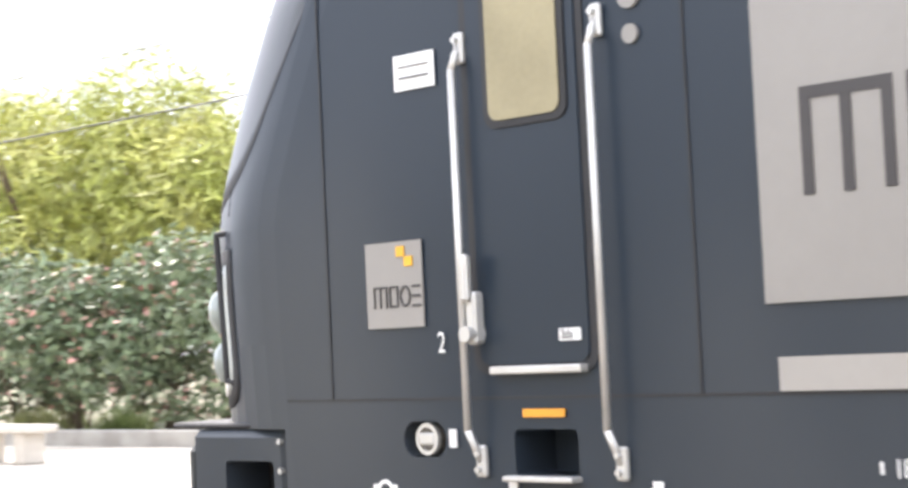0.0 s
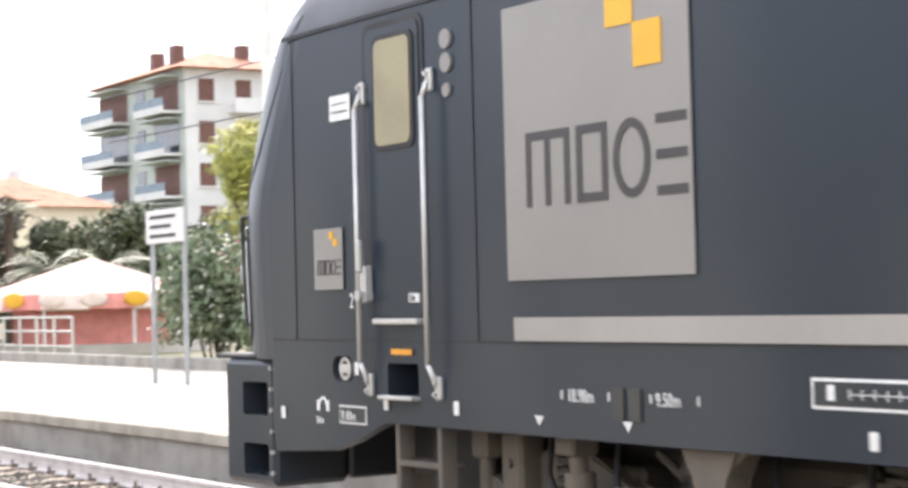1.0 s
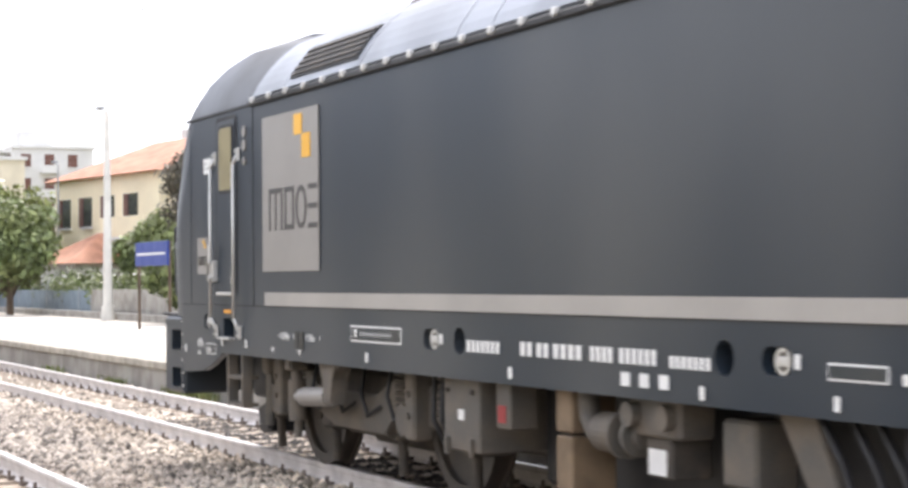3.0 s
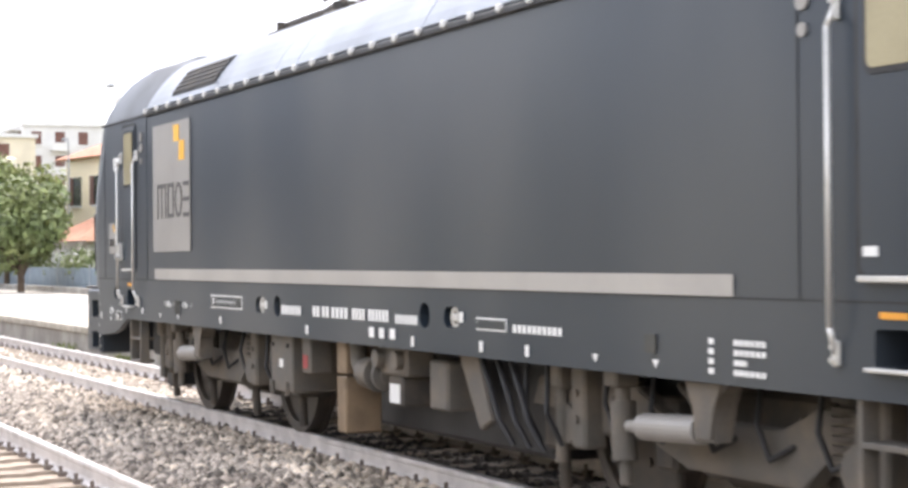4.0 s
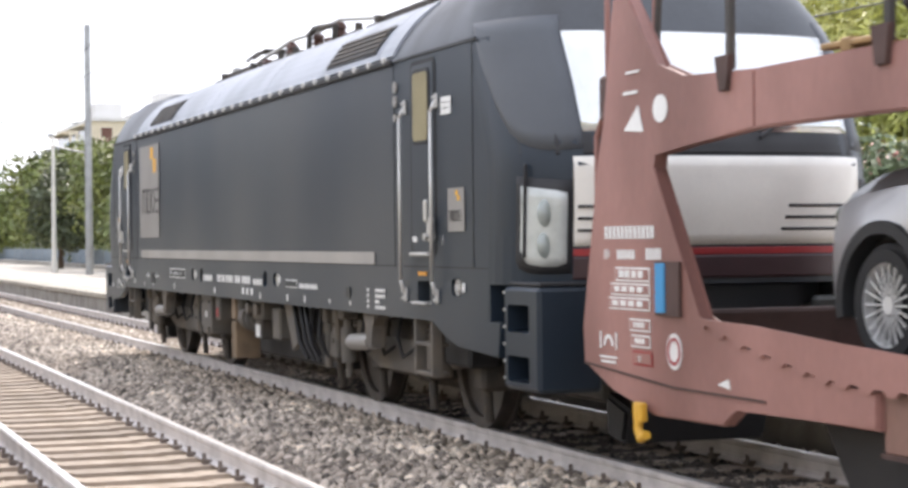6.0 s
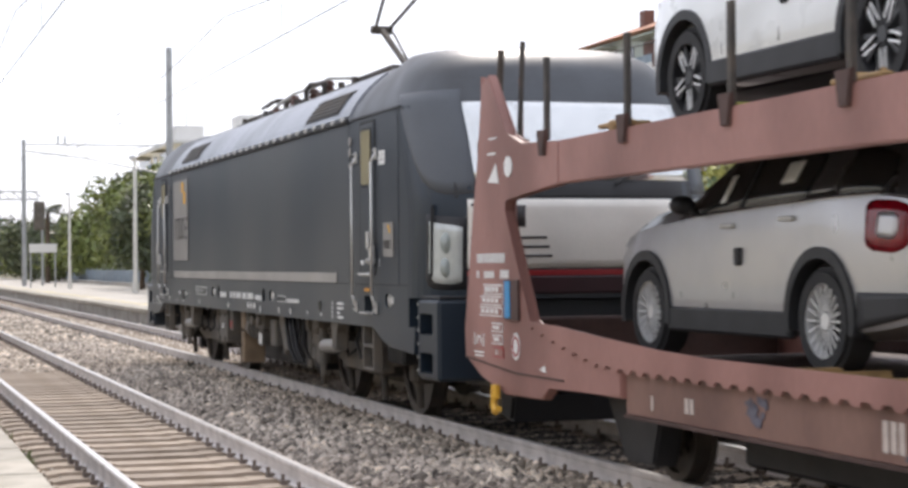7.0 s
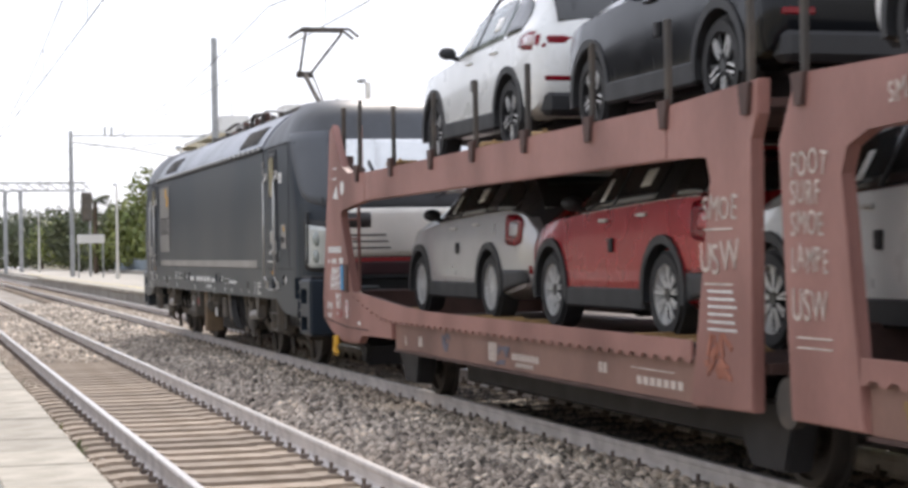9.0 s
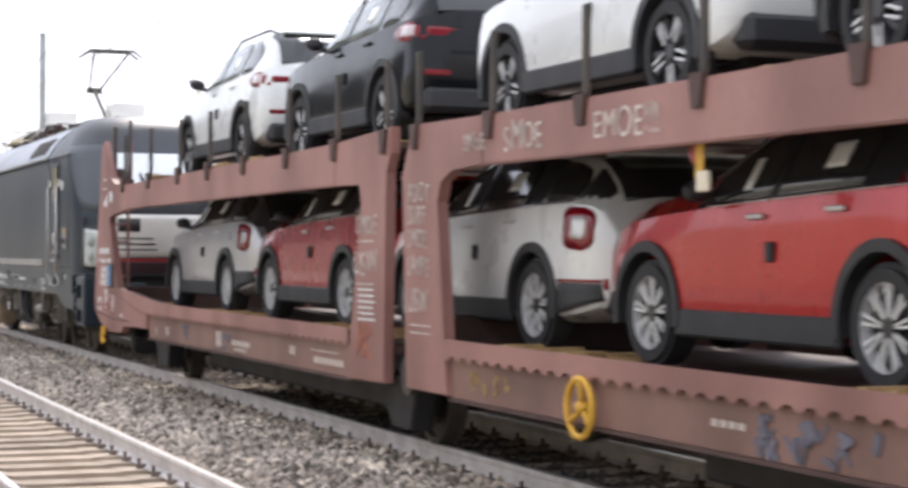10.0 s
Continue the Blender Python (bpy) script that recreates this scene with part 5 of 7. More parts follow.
def car_wheel(car, x, s, r, spokes, rim_mat, base_mat):
    y = s * 0.785
    bm = ring(bmesh.new(), x, y - 0.105, y + 0.105, r, r * 0.7, r, 48)
    bmesh.ops.bevel(bm, geom=[e for e in bm.edges if abs((e.verts[0].co - Vector((x, e.verts[0].co.y, r))).length - r) < 0.01 and abs(e.verts[0].co.y - e.verts[1].co.y) < 1e-4], offset=0.03, segments=2, affect="EDGES")
    wheel = part("wheel", bm, TYRE, car, "black tyre", smooth=False)
    part("rim_lip", ring(bmesh.new(), x, y + s * 0.02, y + s * 0.095, r, r * 0.675, r * 0.72, 40), rim_mat if spokes >= 12 else ALLOY_DARK, wheel)
    bm = bmesh.new()
    for i in range(spokes):
        a = 2 * math.pi * (i // 2 * 2 + (0.5 + (0.3 if i % 2 else -0.3))) / spokes if spokes == 18 else 2 * math.pi * i / spokes
        c, q = math.cos(a), math.sin(a)
        f = 0.02 if spokes < 12 else 0.0075 if spokes == 20 else 0.01
        u = (-q, c)
        ring_in, ring_out = 0.06, r * 0.68
        pts = [(x + c * d + u[0] * w, r + q * d + u[1] * w) for d, w in ((ring_in, f * 0.5), (ring_out * 0.6, f * 0.7), (ring_out, f), (ring_out, -f), (ring_out * 0.6, -f * 0.7), (ring_in, -f * 0.5))]
        plate(bm, pts, *sorted((y + s * 0.07, y + s * 0.08)))
    part("rim", bm, ALLOY if spokes >= 12 else ALLOY_DARK, wheel, "spoked alloy rim")
    part("hub_cap", rod(bmesh.new(), (x, y + s * 0.03, r), (x, y + s * 0.085, r), 0.052, seg=16), ALLOY_DARK if spokes < 20 else rim_mat, wheel)
    if spokes < 12:
        for i in range(10):
            a = 2 * math.pi * (i + 0.1) / 10
            c, q = math.cos(a), math.sin(a)
            k = 0.18 if i % 2 else -0.18
            p = [(0.09, 0.0), (r * 0.66, k * 0.3)]
            bm = bmesh.new()
            for (d0, w0), (d1, w1) in zip(p, p[1:]):
                plate(bm, [(x + c * d - q * w, r + q * d + c * w) for d, w in ((d0, w0 + 0.006), (d1, w1 + 0.011), (d1, w1 - 0.011), (d0, w0 - 0.006))], *sorted((y + s * 0.078, y + s * 0.088)))
            part("rim_spoke", bm, ALLOY, wheel)
    # disc behind the spokes, coloured as the dark of the gaps
    part("brake_disc", rod(bmesh.new(), (x, y - s * 0.02, r), (x, y + s * 0.02, r), r * 0.67, seg=28), base_mat, wheel)
    return wheel


def make_car(shape, paint, label, group, base, r, spokes, rim, suv, name):
    car = thing(name, label, "car", group)
    c = bmesh.new()
    for x in (0.0, base):
        for s in (-1, 1):
            rod(c, (x, s * 1.2, r + 0.01), (x, s * 0.6, r + 0.01), r + 0.055, seg=40)
    me = cut(car_body(shape), c)
    me.materials.append(PAINTS[paint])
    me.shade_smooth()
    me.set_sharp_from_angle(angle=radians(38))
    if not suv:
        # the frames between the side windows are black, a silver car's whole upper half dark grey
        me.materials.append(PAINTS["grey"] if paint == "silver" else BLACK)
        for f in me.polygons:
            q = car_section(shape, f.center.x)
            if paint == "silver":
                dark = f.center.x > 0.55 and f.center.z > q[1] + 0.02
            else:
                dark = 0.6 < f.center.x < 2.75 and q[1] + 0.02 < f.center.z < q[2] - 0.05 and abs(f.normal.y) > 0.5
            if dark:
                f.material_index = 1
    body = tagged_part("body", me, car, f"glossy {paint.replace('_', ' ')} bodywork")
    end = shape[-1][0]
    part("wheel_housing", boxed(-0.55, base + 0.5, -0.62, 0.62, 0.24, 0.7, 0.05), BLACK, car)
    # side windows with pillars between
    for s in (-1, 1):
        def zl(x):
            return car_section(shape, x)[1] + 0.03

        def zh(x):
            return car_section(shape, x)[2] - 0.075
        wins = (("front_window", 0.7, 1.47), ("rear_window", 1.52, 2.4), ("quarter_window", 2.46 if suv else 2.74, 2.98 if suv else 3.3))
        for nm, a, b in wins:
            out = []
            for x in np.linspace(a, b, 22):
                lo, hi = zl(x), zh(x)
                hi -= 0.09 * max(0.0, 1 - (b - x) / 0.12) ** 2 * (0.3 if nm == "front_window" else 1.0)
                if nm == "quarter_window":
                    hi -= 0.25 * max(0.0, (x - a - 0.2)) * (1.2 if suv else 0.4)
                    lo += 0.07 * max(0.0, 1 - (x - a) / 0.1) ** 2
                out.append((float(x), lo, max(lo + 0.015, hi)))
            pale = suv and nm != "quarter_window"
            car_side_patch(nm, shape, s, out, GLASS_PALE if pale else GLASS_DARK, car, label="side window with the pale sky behind painted in" if pale else "dark tinted side window")
        car_side_patch("centre_pillar", shape, s, [(x, zl(x), zh(x)) for x in (1.475, 1.495, 1.515)], BLACK, car, 0.015)
        car_side_patch("window_sheet", shape, s, [(x, zl(x) + 0.13, zl(x) + 0.27) for x in (1.95, 2.05, 2.15)], PAPER, car, 0.02, "white paper sheet behind the window")
        car_side_patch("window_sheet", shape, s, [(x, zl(x) + 0.06, zl(x) + 0.25) for x in (1.12, 1.16, 1.2)], PAPER, car, 0.02, "white paper sheet behind the window")
        if not suv:
            car_side_patch("belt_trim", shape, s, [(float(x), zl(x) - 0.02, zl(x) - 0.004) for x in np.linspace(0.66, 3.3, 24)], CHROME, car, 0.022, "thin chrome belt trim")
            xr = [float(v) for v in np.linspace(base + r + 0.13, end - 0.06, 7)]
            car_side_patch("bumper_corner", shape, s, [(x, 0.3 + 0.1 * i / 6, 0.52) for i, x in enumerate(xr)], CLADDING, car, 0.012, "dark plastic bumper corner")
            if paint != "silver":
                car_side_patch("bumper_line", shape, s, [(x, 0.525, 0.548) for x in xr], TAIL, car, 0.014, "thin red strip over the bumper")
                # black patch over the body-coloured rear pillar
                car_side_patch("rear_pillar_trim", shape, s, [(float(x), zl(x), max(zl(x) + 0.02, zh(x))) for x in np.linspace(3.31, 3.64, 8)], BLACK, car, 0.012)
            if paint == "silver":
                car_side_patch("dark_roof_pillar", shape, s, [(float(x), zl(x), zh(x)) for x in np.linspace(2.41, 2.735, 8)], PAINTS["grey"], car, 0.008)
                car_side_patch("dark_roof_pillar", shape, s, [(float(x), zl(x), zh(x)) for x in np.linspace(3.305, 3.6, 8)], PAINTS["grey"], car, 0.008)
        # lower cladding, arches
        bm = bmesh.new()
        x0, x1 = r + 0.06, base - r - 0.06
        box(bm, x0, x1, *sorted((s * 0.84, s * (car_section(shape, 1.2)[3] + 0.015))), car_section(shape, 1.2)[0] - 0.01, car_section(shape, 1.2)[0] + 0.17, 0.02)
        part("sill_cladding", bm, CLADDING, car, "dark plastic sill cladding")
        for x in (0.0, base):
            bm = ring(bmesh.new(), x, s * 0.80, s * 0.922, r + 0.01, r + 0.045, r + 0.115, 30, -12, 192)
            part("arch_cladding", bm, CLADDING, car, "dark plastic wheel arch")
        for x in (1.42, 2.28):
            z = car_section(shape, x)[1] - 0.085
            bm = boxed(x - 0.13, x + 0.06, *sorted((s * (car_y(shape, x, z) + 0.035), s * (car_y(shape, x, z) + 0.005))), z - 0.016, z + 0.016, 0.008)
            part("door_handle", bm, PAINTS[paint] if suv else STEEL, car)
        bm = boxed(1.52, 1.6, *sorted((s * (car_y(shape, 1.55, 0.72) + 0.03), s * 0.8)), 0.68, 0.8, 0.01)
        part("door_guard", bm, BLACK, car, "black foam door guard")
        for x in (0.62, 1.47, 2.3):
            z0, z1 = 0.45, car_section(shape, x)[1] - 0.01
            car_side_patch("door_seam", shape, s, [(x - 0.005, z0, z1), (x + 0.005, z0, z1)], BLACK, body, 0.002)
        bm = bmesh.new()
        bmesh.ops.create_uvsphere(bm, u_segments=16, v_segments=10, radius=1, matrix=Matrix.LocRotScale((0.82, s * 0.975, car_section(shape, 0.8)[1] + 0.1), None, (0.065, 0.1, 0.068)))
        rod(bm, (0.84, s * 0.86, car_section(shape, 0.8)[1] + 0.04), (0.83, s * 0.95, car_section(shape, 0.8)[1] + 0.06), 0.025)
        part("door_mirror", bm, BLACK, car, smooth=True)
        # lamps
        if suv:
            lamp = car_side_patch("tail_lamp", shape, s, [(end - 0.5, 0.99, 1.04), (end - 0.4, 0.95, 1.08), (end - 0.28, 0.93, 1.1), (end - 0.16, 0.925, 1.1), (end - 0.08, 0.93, 1.08), (end - 0.03, 0.94, 1.05)], TAIL, car, 0.018, "wide red tail lamp")
            car_side_patch("lamp_insert", shape, s, [(end - 0.34, 0.985, 1.06), (end - 0.24, 0.975, 1.075), (end - 0.12, 0.97, 1.065)], TAIL_WHITE, lamp, 0.026, "clear lamp middle")
            part("tail_lamp_rear", boxed(end - 0.12, end - 0.015, *sorted((s * 0.42, s * 0.77)), 0.955, 1.05, 0.02), TAIL, car)
            part("rear_reflector", boxed(end - 0.06, end + 0.01, *sorted((s * 0.55, s * 0.8)), 0.62, 0.67, 0.01), TAIL, car)
        else:
            lamp = car_side_patch("tail_lamp", shape, s, [(end - 0.6, 0.84, 1.02), (end - 0.57, 0.79, 1.05), (end - 0.5, 0.765, 1.065), (end - 0.3, 0.75, 1.055), (end - 0.2, 0.77, 1.03), (end - 0.15, 0.81, 0.98)], TAIL, car, 0.022, "rounded red tail lamp")
            car_side_patch("lamp_insert", shape, s, [(end - 0.46, 0.86, 0.97), (end - 0.43, 0.84, 0.99), (end - 0.3, 0.83, 0.985), (end - 0.25, 0.86, 0.96)], PAINTS[paint], lamp, 0.03, "body-coloured lamp middle")
            part("rear_reflector", boxed(end - 0.12, end - 0.02, *sorted((s * 0.7, s * 0.84)), 0.47, 0.57, 0.02), TAIL, car)
        bm = bmesh.new()
        bmesh.ops.create_uvsphere(bm, u_segments=16, v_segments=10, radius=1, matrix=Matrix.LocRotScale((-0.62, s * 0.64, 0.83), None, (0.16, 0.15, 0.09)))
        part("headlight", bm, LENS, car, smooth=True)
        if suv:
            bm = tube(bmesh.new(), [(1.2, s * 0.6, 1.53), (1.5, s * 0.585, 1.64), (2.7, s * 0.57, 1.65), (3.0, s * 0.55, 1.58)], 0.018)
            part("roof_rail", bm, BLACK, car)
    part("rear_bumper", boxed(end - 0.2, end + 0.03, -0.8, 0.8, 0.3, 0.53, 0.05), CLADDING, car, "dark plastic rear bumper")
    part("front_bumper", boxed(-0.86, -0.66, -0.7, 0.7, 0.26, 0.46, 0.05), CLADDING, car)
    part("grille", boxed(-0.865, -0.8, -0.45, 0.45, 0.5, 0.66, 0.02), BLACK, car)
    car_top_patch("windscreen", shape, 0.5, 1.3, 0.05, GLASS_DARK, car, label="dark windscreen")
    car_top_patch("tailgate_window", shape, end - 0.5, end - 0.09, -0.02, GLASS_DARK, car, label="dark tailgate window")
    part("rear_spoiler", boxed(end - 0.68, end - 0.4, -0.52, 0.52, car_section(shape, end - 0.6)[2] - 0.0, car_section(shape, end - 0.6)[2] + 0.03, 0.01), PAINTS[paint], car)
    for x in (0.0, base):
        for s in (-1, 1):
            w = car_wheel(car, x, s, r, spokes, rim, HOLLOW)
    return car


LOW, HIGH = 0.96, 2.63
cars = []
for spec in ((12.7, LOW, CROSSOVER, "silver", "silver crossover car chained on the lower deck", 2.68, 0.335, 20, ALLOY, False),
             (17.3, LOW, CROSSOVER, "red", "red crossover car on the lower deck behind a silver one", 2.68, 0.345, 18, ALLOY, False),
             (21.85, LOW, CROSSOVER, "white", "white crossover car on the lower deck across the wagon joint", 2.68, 0.345, 18, ALLOY, False),
             (26.4, LOW, CROSSOVER, "orange", "orange-red crossover car on the lower deck", 2.68, 0.345, 18, ALLOY, False),
             (13.42, HIGH, SUV, "white", "white off-road car on the upper deck", 2.68, 0.355, 10, ALLOY, True),
             (18.42, HIGH, SUV, "black", "black off-road car on the upper deck", 2.68, 0.355, 10, ALLOY, True),
             (23.97, HIGH, SUV, "white", "white off-road car on the upper deck behind a black one", 2.68, 0.355, 10, ALLOY, True),
             (28.98, HIGH, SUV, "black", "dark off-road car further back on the upper deck", 2.68, 0.355, 10, ALLOY, True)):
    x, z, shape, paint, label, base, r, spokes, rim, suv = spec
    car = make_car(shape, paint, label, "cars on the transporter", base, r, spokes, rim, suv, "off_road_car" if suv else "crossover_car")
    cars.append((car, x, z))


# ---- beyond the far platform ----
def bearing(az, r, z=0.3):
    return (-r * math.sin(radians(az)), EYE[1] + r * math.cos(radians(az)), z)


def leaf_cloud(blobs, count, size, seed, flat_=0.35):
    """Small pointed leaves scattered through overlapping clumps: vertices and faces."""
    g = np.random.default_rng(seed)
    w = np.array([b[3] * b[4] * b[5] for b in blobs]) ** (2 / 3)
    pick = g.choice(len(blobs), count, p=w / w.sum())
    b = np.array(blobs)[pick]
    d = g.normal(size=(count, 3))
    d /= np.linalg.norm(d, axis=1)[:, None]
    rad = g.uniform(0.55, 1.06, (count, 1)) ** 0.6
    lump = 1 + 0.16 * np.sin(d[:, :1] * 7 + b[:, :1] * 3) * np.sin(d[:, 1:2] * 6 + 1) + 0.1 * np.sin(d[:, 2:] * 9)
    c = b[:, :3] + d * b[:, 3:6] * rad * lump
    n = d + g.normal(size=(count, 3)) * 0.8 + np.array([0, 0, 0.4])
    n /= np.linalg.norm(n, axis=1)[:, None]
    u = np.cross(n, g.normal(size=(count, 3)))
    u /= np.linalg.norm(u, axis=1)[:, None]
    v = np.cross(n, u)
    s = size * g.uniform(0.6, 1.4, (count, 1))
    quad = np.stack([c - u * s, c + v * s * flat_ * 1.2, c + u * s, c - v * s * flat_ * 1.2], 1)
    return quad.reshape(-1, 3)


def quads_mesh(name, v, mat):
    n = len(v) // 4
    me = bpy.data.meshes.new(name)
    me.vertices.add(len(v))
    me.vertices.foreach_set("co", v.ravel())
    me.loops.add(n * 4)
    me.loops.foreach_set("vertex_index", np.arange(n * 4))
    me.polygons.add(n)
    me.polygons.foreach_set("loop_start", np.arange(0, n * 4, 4))
    me.update(calc_edges=True)
    me.materials.append(mat)
    return me


def crown_blobs(r, h, z0, seed, n=22, squash=0.8):
    rnd = random.Random(seed)
    out = []
    for i in range(n):
        a, q = rnd.uniform(0, 6.28), rnd.uniform(0.1, 0.72) * r
        z = z0 + h * rnd.uniform(0.15, 0.85)
        k = r * rnd.uniform(0.3, 0.52) * (1.1 - 0.45 * abs((z - z0) / h - 0.45))
        out.append((q * math.cos(a), q * math.sin(a), z, k, k, k * squash))
    return out


def tree(name, label, at, r, h, clear, leaf, count, size, seed, group="trees", trunk=0.16, flowers=None, category="tree"):
    t = thing(name, label, category, group, at=at)
    rnd = random.Random(seed)
    bm = bmesh.new()
    if trunk:
        rod(bm, (0, 0, -0.1), (rnd.uniform(-.1, .1), 0, clear + h * 0.25), trunk, trunk * 0.7, 9)
        for i in range(6):
            a = rnd.uniform(0, 6.28)
            rod(bm, (0, 0, clear * rnd.uniform(0.6, 1.0) + 0.05), (r * 0.6 * math.cos(a), r * 0.6 * math.sin(a), clear + h * rnd.uniform(0.35, 0.75)), trunk * 0.45, trunk * 0.15, 6)
    else:
        for i in range(7):
            a = rnd.uniform(0, 6.28)
            rod(bm, (0.1 * math.cos(a), 0.1 * math.sin(a), -0.1), (r * 0.5 * math.cos(a), r * 0.5 * math.sin(a), clear + h * 0.7), 0.03, 0.012, 6)
    part("trunk", bm, BARK, t)
    blobs = crown_blobs(r, h, clear, seed)
    crown = tagged_part("crown", quads_mesh("crown", leaf_cloud(blobs, count, size, seed, 0.1 if leaf == "pine" else 0.35), LEAF[leaf]), t)
    if flowers:
        tagged_part("blossom", quads_mesh("blossom", leaf_cloud(blobs, count // 14, size * 0.6, seed + 50, 0.8), LEAF[flowers]), t, f"{flowers} blossom clusters")
    return t


def palm(at, h, r, seed, label="palm tree with arching fronds", count=26, trunk=0.2):
    t = thing("palm_tree", label, "palm tree", "palms", at=at)
    rnd = random.Random(seed)
    if h > 0.5:
        part("trunk", rod(bmesh.new(), (0, 0, -0.1), (0.05, 0, h), trunk, trunk * 0.8, 10), BARK, t)
    vs = []
    for i in range(count):
        a, up = rnd.uniform(0, 6.28), rnd.uniform(0.1, 1.3)
        for k in range(14):
            f = k / 13
            x = r * f * math.cos(up * 0.6)
            z = h + r * (math.sin(up) * f - 0.75 * f * f)
            for s in (-1, 1):
                l = r * 0.28 * math.sin(math.pi * min(1, f + 0.12))
                p = np.array([x, 0, z])
                q = np.array([x + l * 0.5, s * l, z - l * 0.25])
                e = np.array([r * 0.018, 0, 0.0])
                for w in (p - e, q - e * 0.2, q + e * 0.2, p + e):
                    vs.append((w[0] * math.cos(a) - w[1] * math.sin(a), w[0] * math.sin(a) + w[1] * math.cos(a), w[2]))
    tagged_part("crown", quads_mesh("crown", np.array(vs, float), LEAF["palm"]), t)
    return t


def lamp_post(at, h, label="pale lamp post with a small arm and lantern", arm=(-0.9, 0), r=0.09, mat=None):
    p = thing("street_lamp", label, "lamp post", "platform lamps", at=at)
    mat = mat or POST
    part("pole", rod(bmesh.new(), (0, 0, 0), (0, 0, h), r, r * 0.6, 12), mat, p)
    part("base", rod(bmesh.new(), (0, 0, 0), (0, 0, 0.5), r * 1.4, r * 1.3, 12), mat, p)
    part("arm", tube(bmesh.new(), [(0, 0, h - 0.05), (arm[0], arm[1], h + 0.12)], 0.03), POST_GREY, p)
    part("lantern", boxed(arm[0] - 0.32, arm[0] + 0.2, arm[1] - 0.12, arm[1] + 0.12, h + 0.08, h + 0.2, 0.03), POST_GREY, p, "grey lantern")
    return p


def board(name, label, x0, x1, y, z0, z1, mat, posts=POST_GREY, writing=INK, lines=3, z_base=TOP):
    s = thing(name, label, "station sign", "platform signs")
    part("panel", boxed(x0 - 0.08, x1 + 0.08, y - 0.03, y + 0.03, z0, z1, 0.01), mat, s)
    for x in (x0, x1):
        part("post", rod(bmesh.new(), (x, y + 0.06, z_base), (x, y + 0.06, z1), 0.045, seg=10), posts, s)
    for i in range(lines):
        z = z1 - (z1 - z0) * (i + 0.75) / (lines + 0.5)
        part("writing_bar", boxed(x0 + 0.1, x1 - 0.15 - 0.2 * (i % 2), y - 0.035, y - 0.031, z - 0.03, z + 0.03), writing, s)
    return s


# lamps, masts and signs on the platform
lamp_post((-31.4, 9.2, TOP), 7.2, arm=(-0.5, -0.3), r=0.15)
lamp_post((-65.0, 9.1, TOP), 7.3, arm=(-0.9, 0), r=0.17)
lamp_post((-91.0, 6.1, TOP), 6.4, r=0.13)
lamp_post((-112.0, 5.2, TOP), 5.4, r=0.1)
lamp_post((-172.0, 4.6, TOP), 4.9, r=0.1)
lamp_post(bearing(77.9, 92, 0.3), 7.0, arm=(-0.7, 0), r=0.07, mat=POST_GREY)
board("notice_board", "white two-post notice board on the platform", -30.2, -28.87, 6.27, 2.72, 3.28, PLASTER_W)
board("notice_board", "white two-post notice board further along the platform", -41.6, -39.9, 6.45, 2.85, 3.3, PLASTER_W)
board("station_name_sign", "dark blue station sign on two brown posts", -52.1, -48.9, 6.83, 2.1, 2.75, SIGN_BLUE, BARK, WHITE, 1)
far_sign = thing("notice_board", "broad white sign on two grey posts far along the platform", "station sign", "platform signs", at=(-120, 4.4, TOP))
part("panel", boxed(-0.04, 0.04, -0.85, 0.85, 2.15, 2.7, 0.01), PLASTER_W, far_sign)
for y in (-0.75, 0.75):
    part("post", rod(bmesh.new(), (-0.06, y, 0), (-0.06, y, 2.6), 0.05, seg=8), POST_GREY, far_sign)


def bench(at):
    b = thing("stone_bench", "pale stone bench on the platform", "bench", at=at)
    part("seat", boxed(-0.85, 0.85, -0.24, 0.24, 0.4, 0.5, 0.02), PAVE, b)
    for x in (-0.5, 0.5):
        part("support", boxed(x - 0.14, x + 0.14, -0.16, 0.16, 0, 0.4, 0.015), PAVE, b)


bench((-22.3, 6.6, TOP))


def mast(at, h, label, cross=0.0):
    m = thing("catenary_mast", label, "catenary mast", "catenary masts", at=at)
    part("pole", rod(bmesh.new(), (0, 0, 0), (0, 0, h), 0.17, 0.13, 12), POST_GREY, m)
    if cross:
        bm = tube(bmesh.new(), [(0, 0, h - 0.3), (0, cross, h - 0.3)], 0.05)
        for y in (cross * 0.25, cross * 0.3):
            rod(bm, (0, y, h - 0.3), (0, y, h + 0.3), 0.07, seg=8)
        part("cross_span", bm, POST_GREY, m)
    else:
        bm = tube(bmesh.new(), [(0, 0, 5.2), (0, -3.6, 5.9), (0, -6.2, 6.2)], 0.035)
        rod(bm, (0, 0, 6.6), (0, -3.6, 5.95), 0.02)
        part("cantilever", bm, POST_GREY, m)


mast((-81.7, 6.3, TOP), 10.7, "tall grey catenary mast beside the platform")
mast((-128.4, 3.95, TOP), 9.7, "grey catenary mast with a long cross span", 9.0)


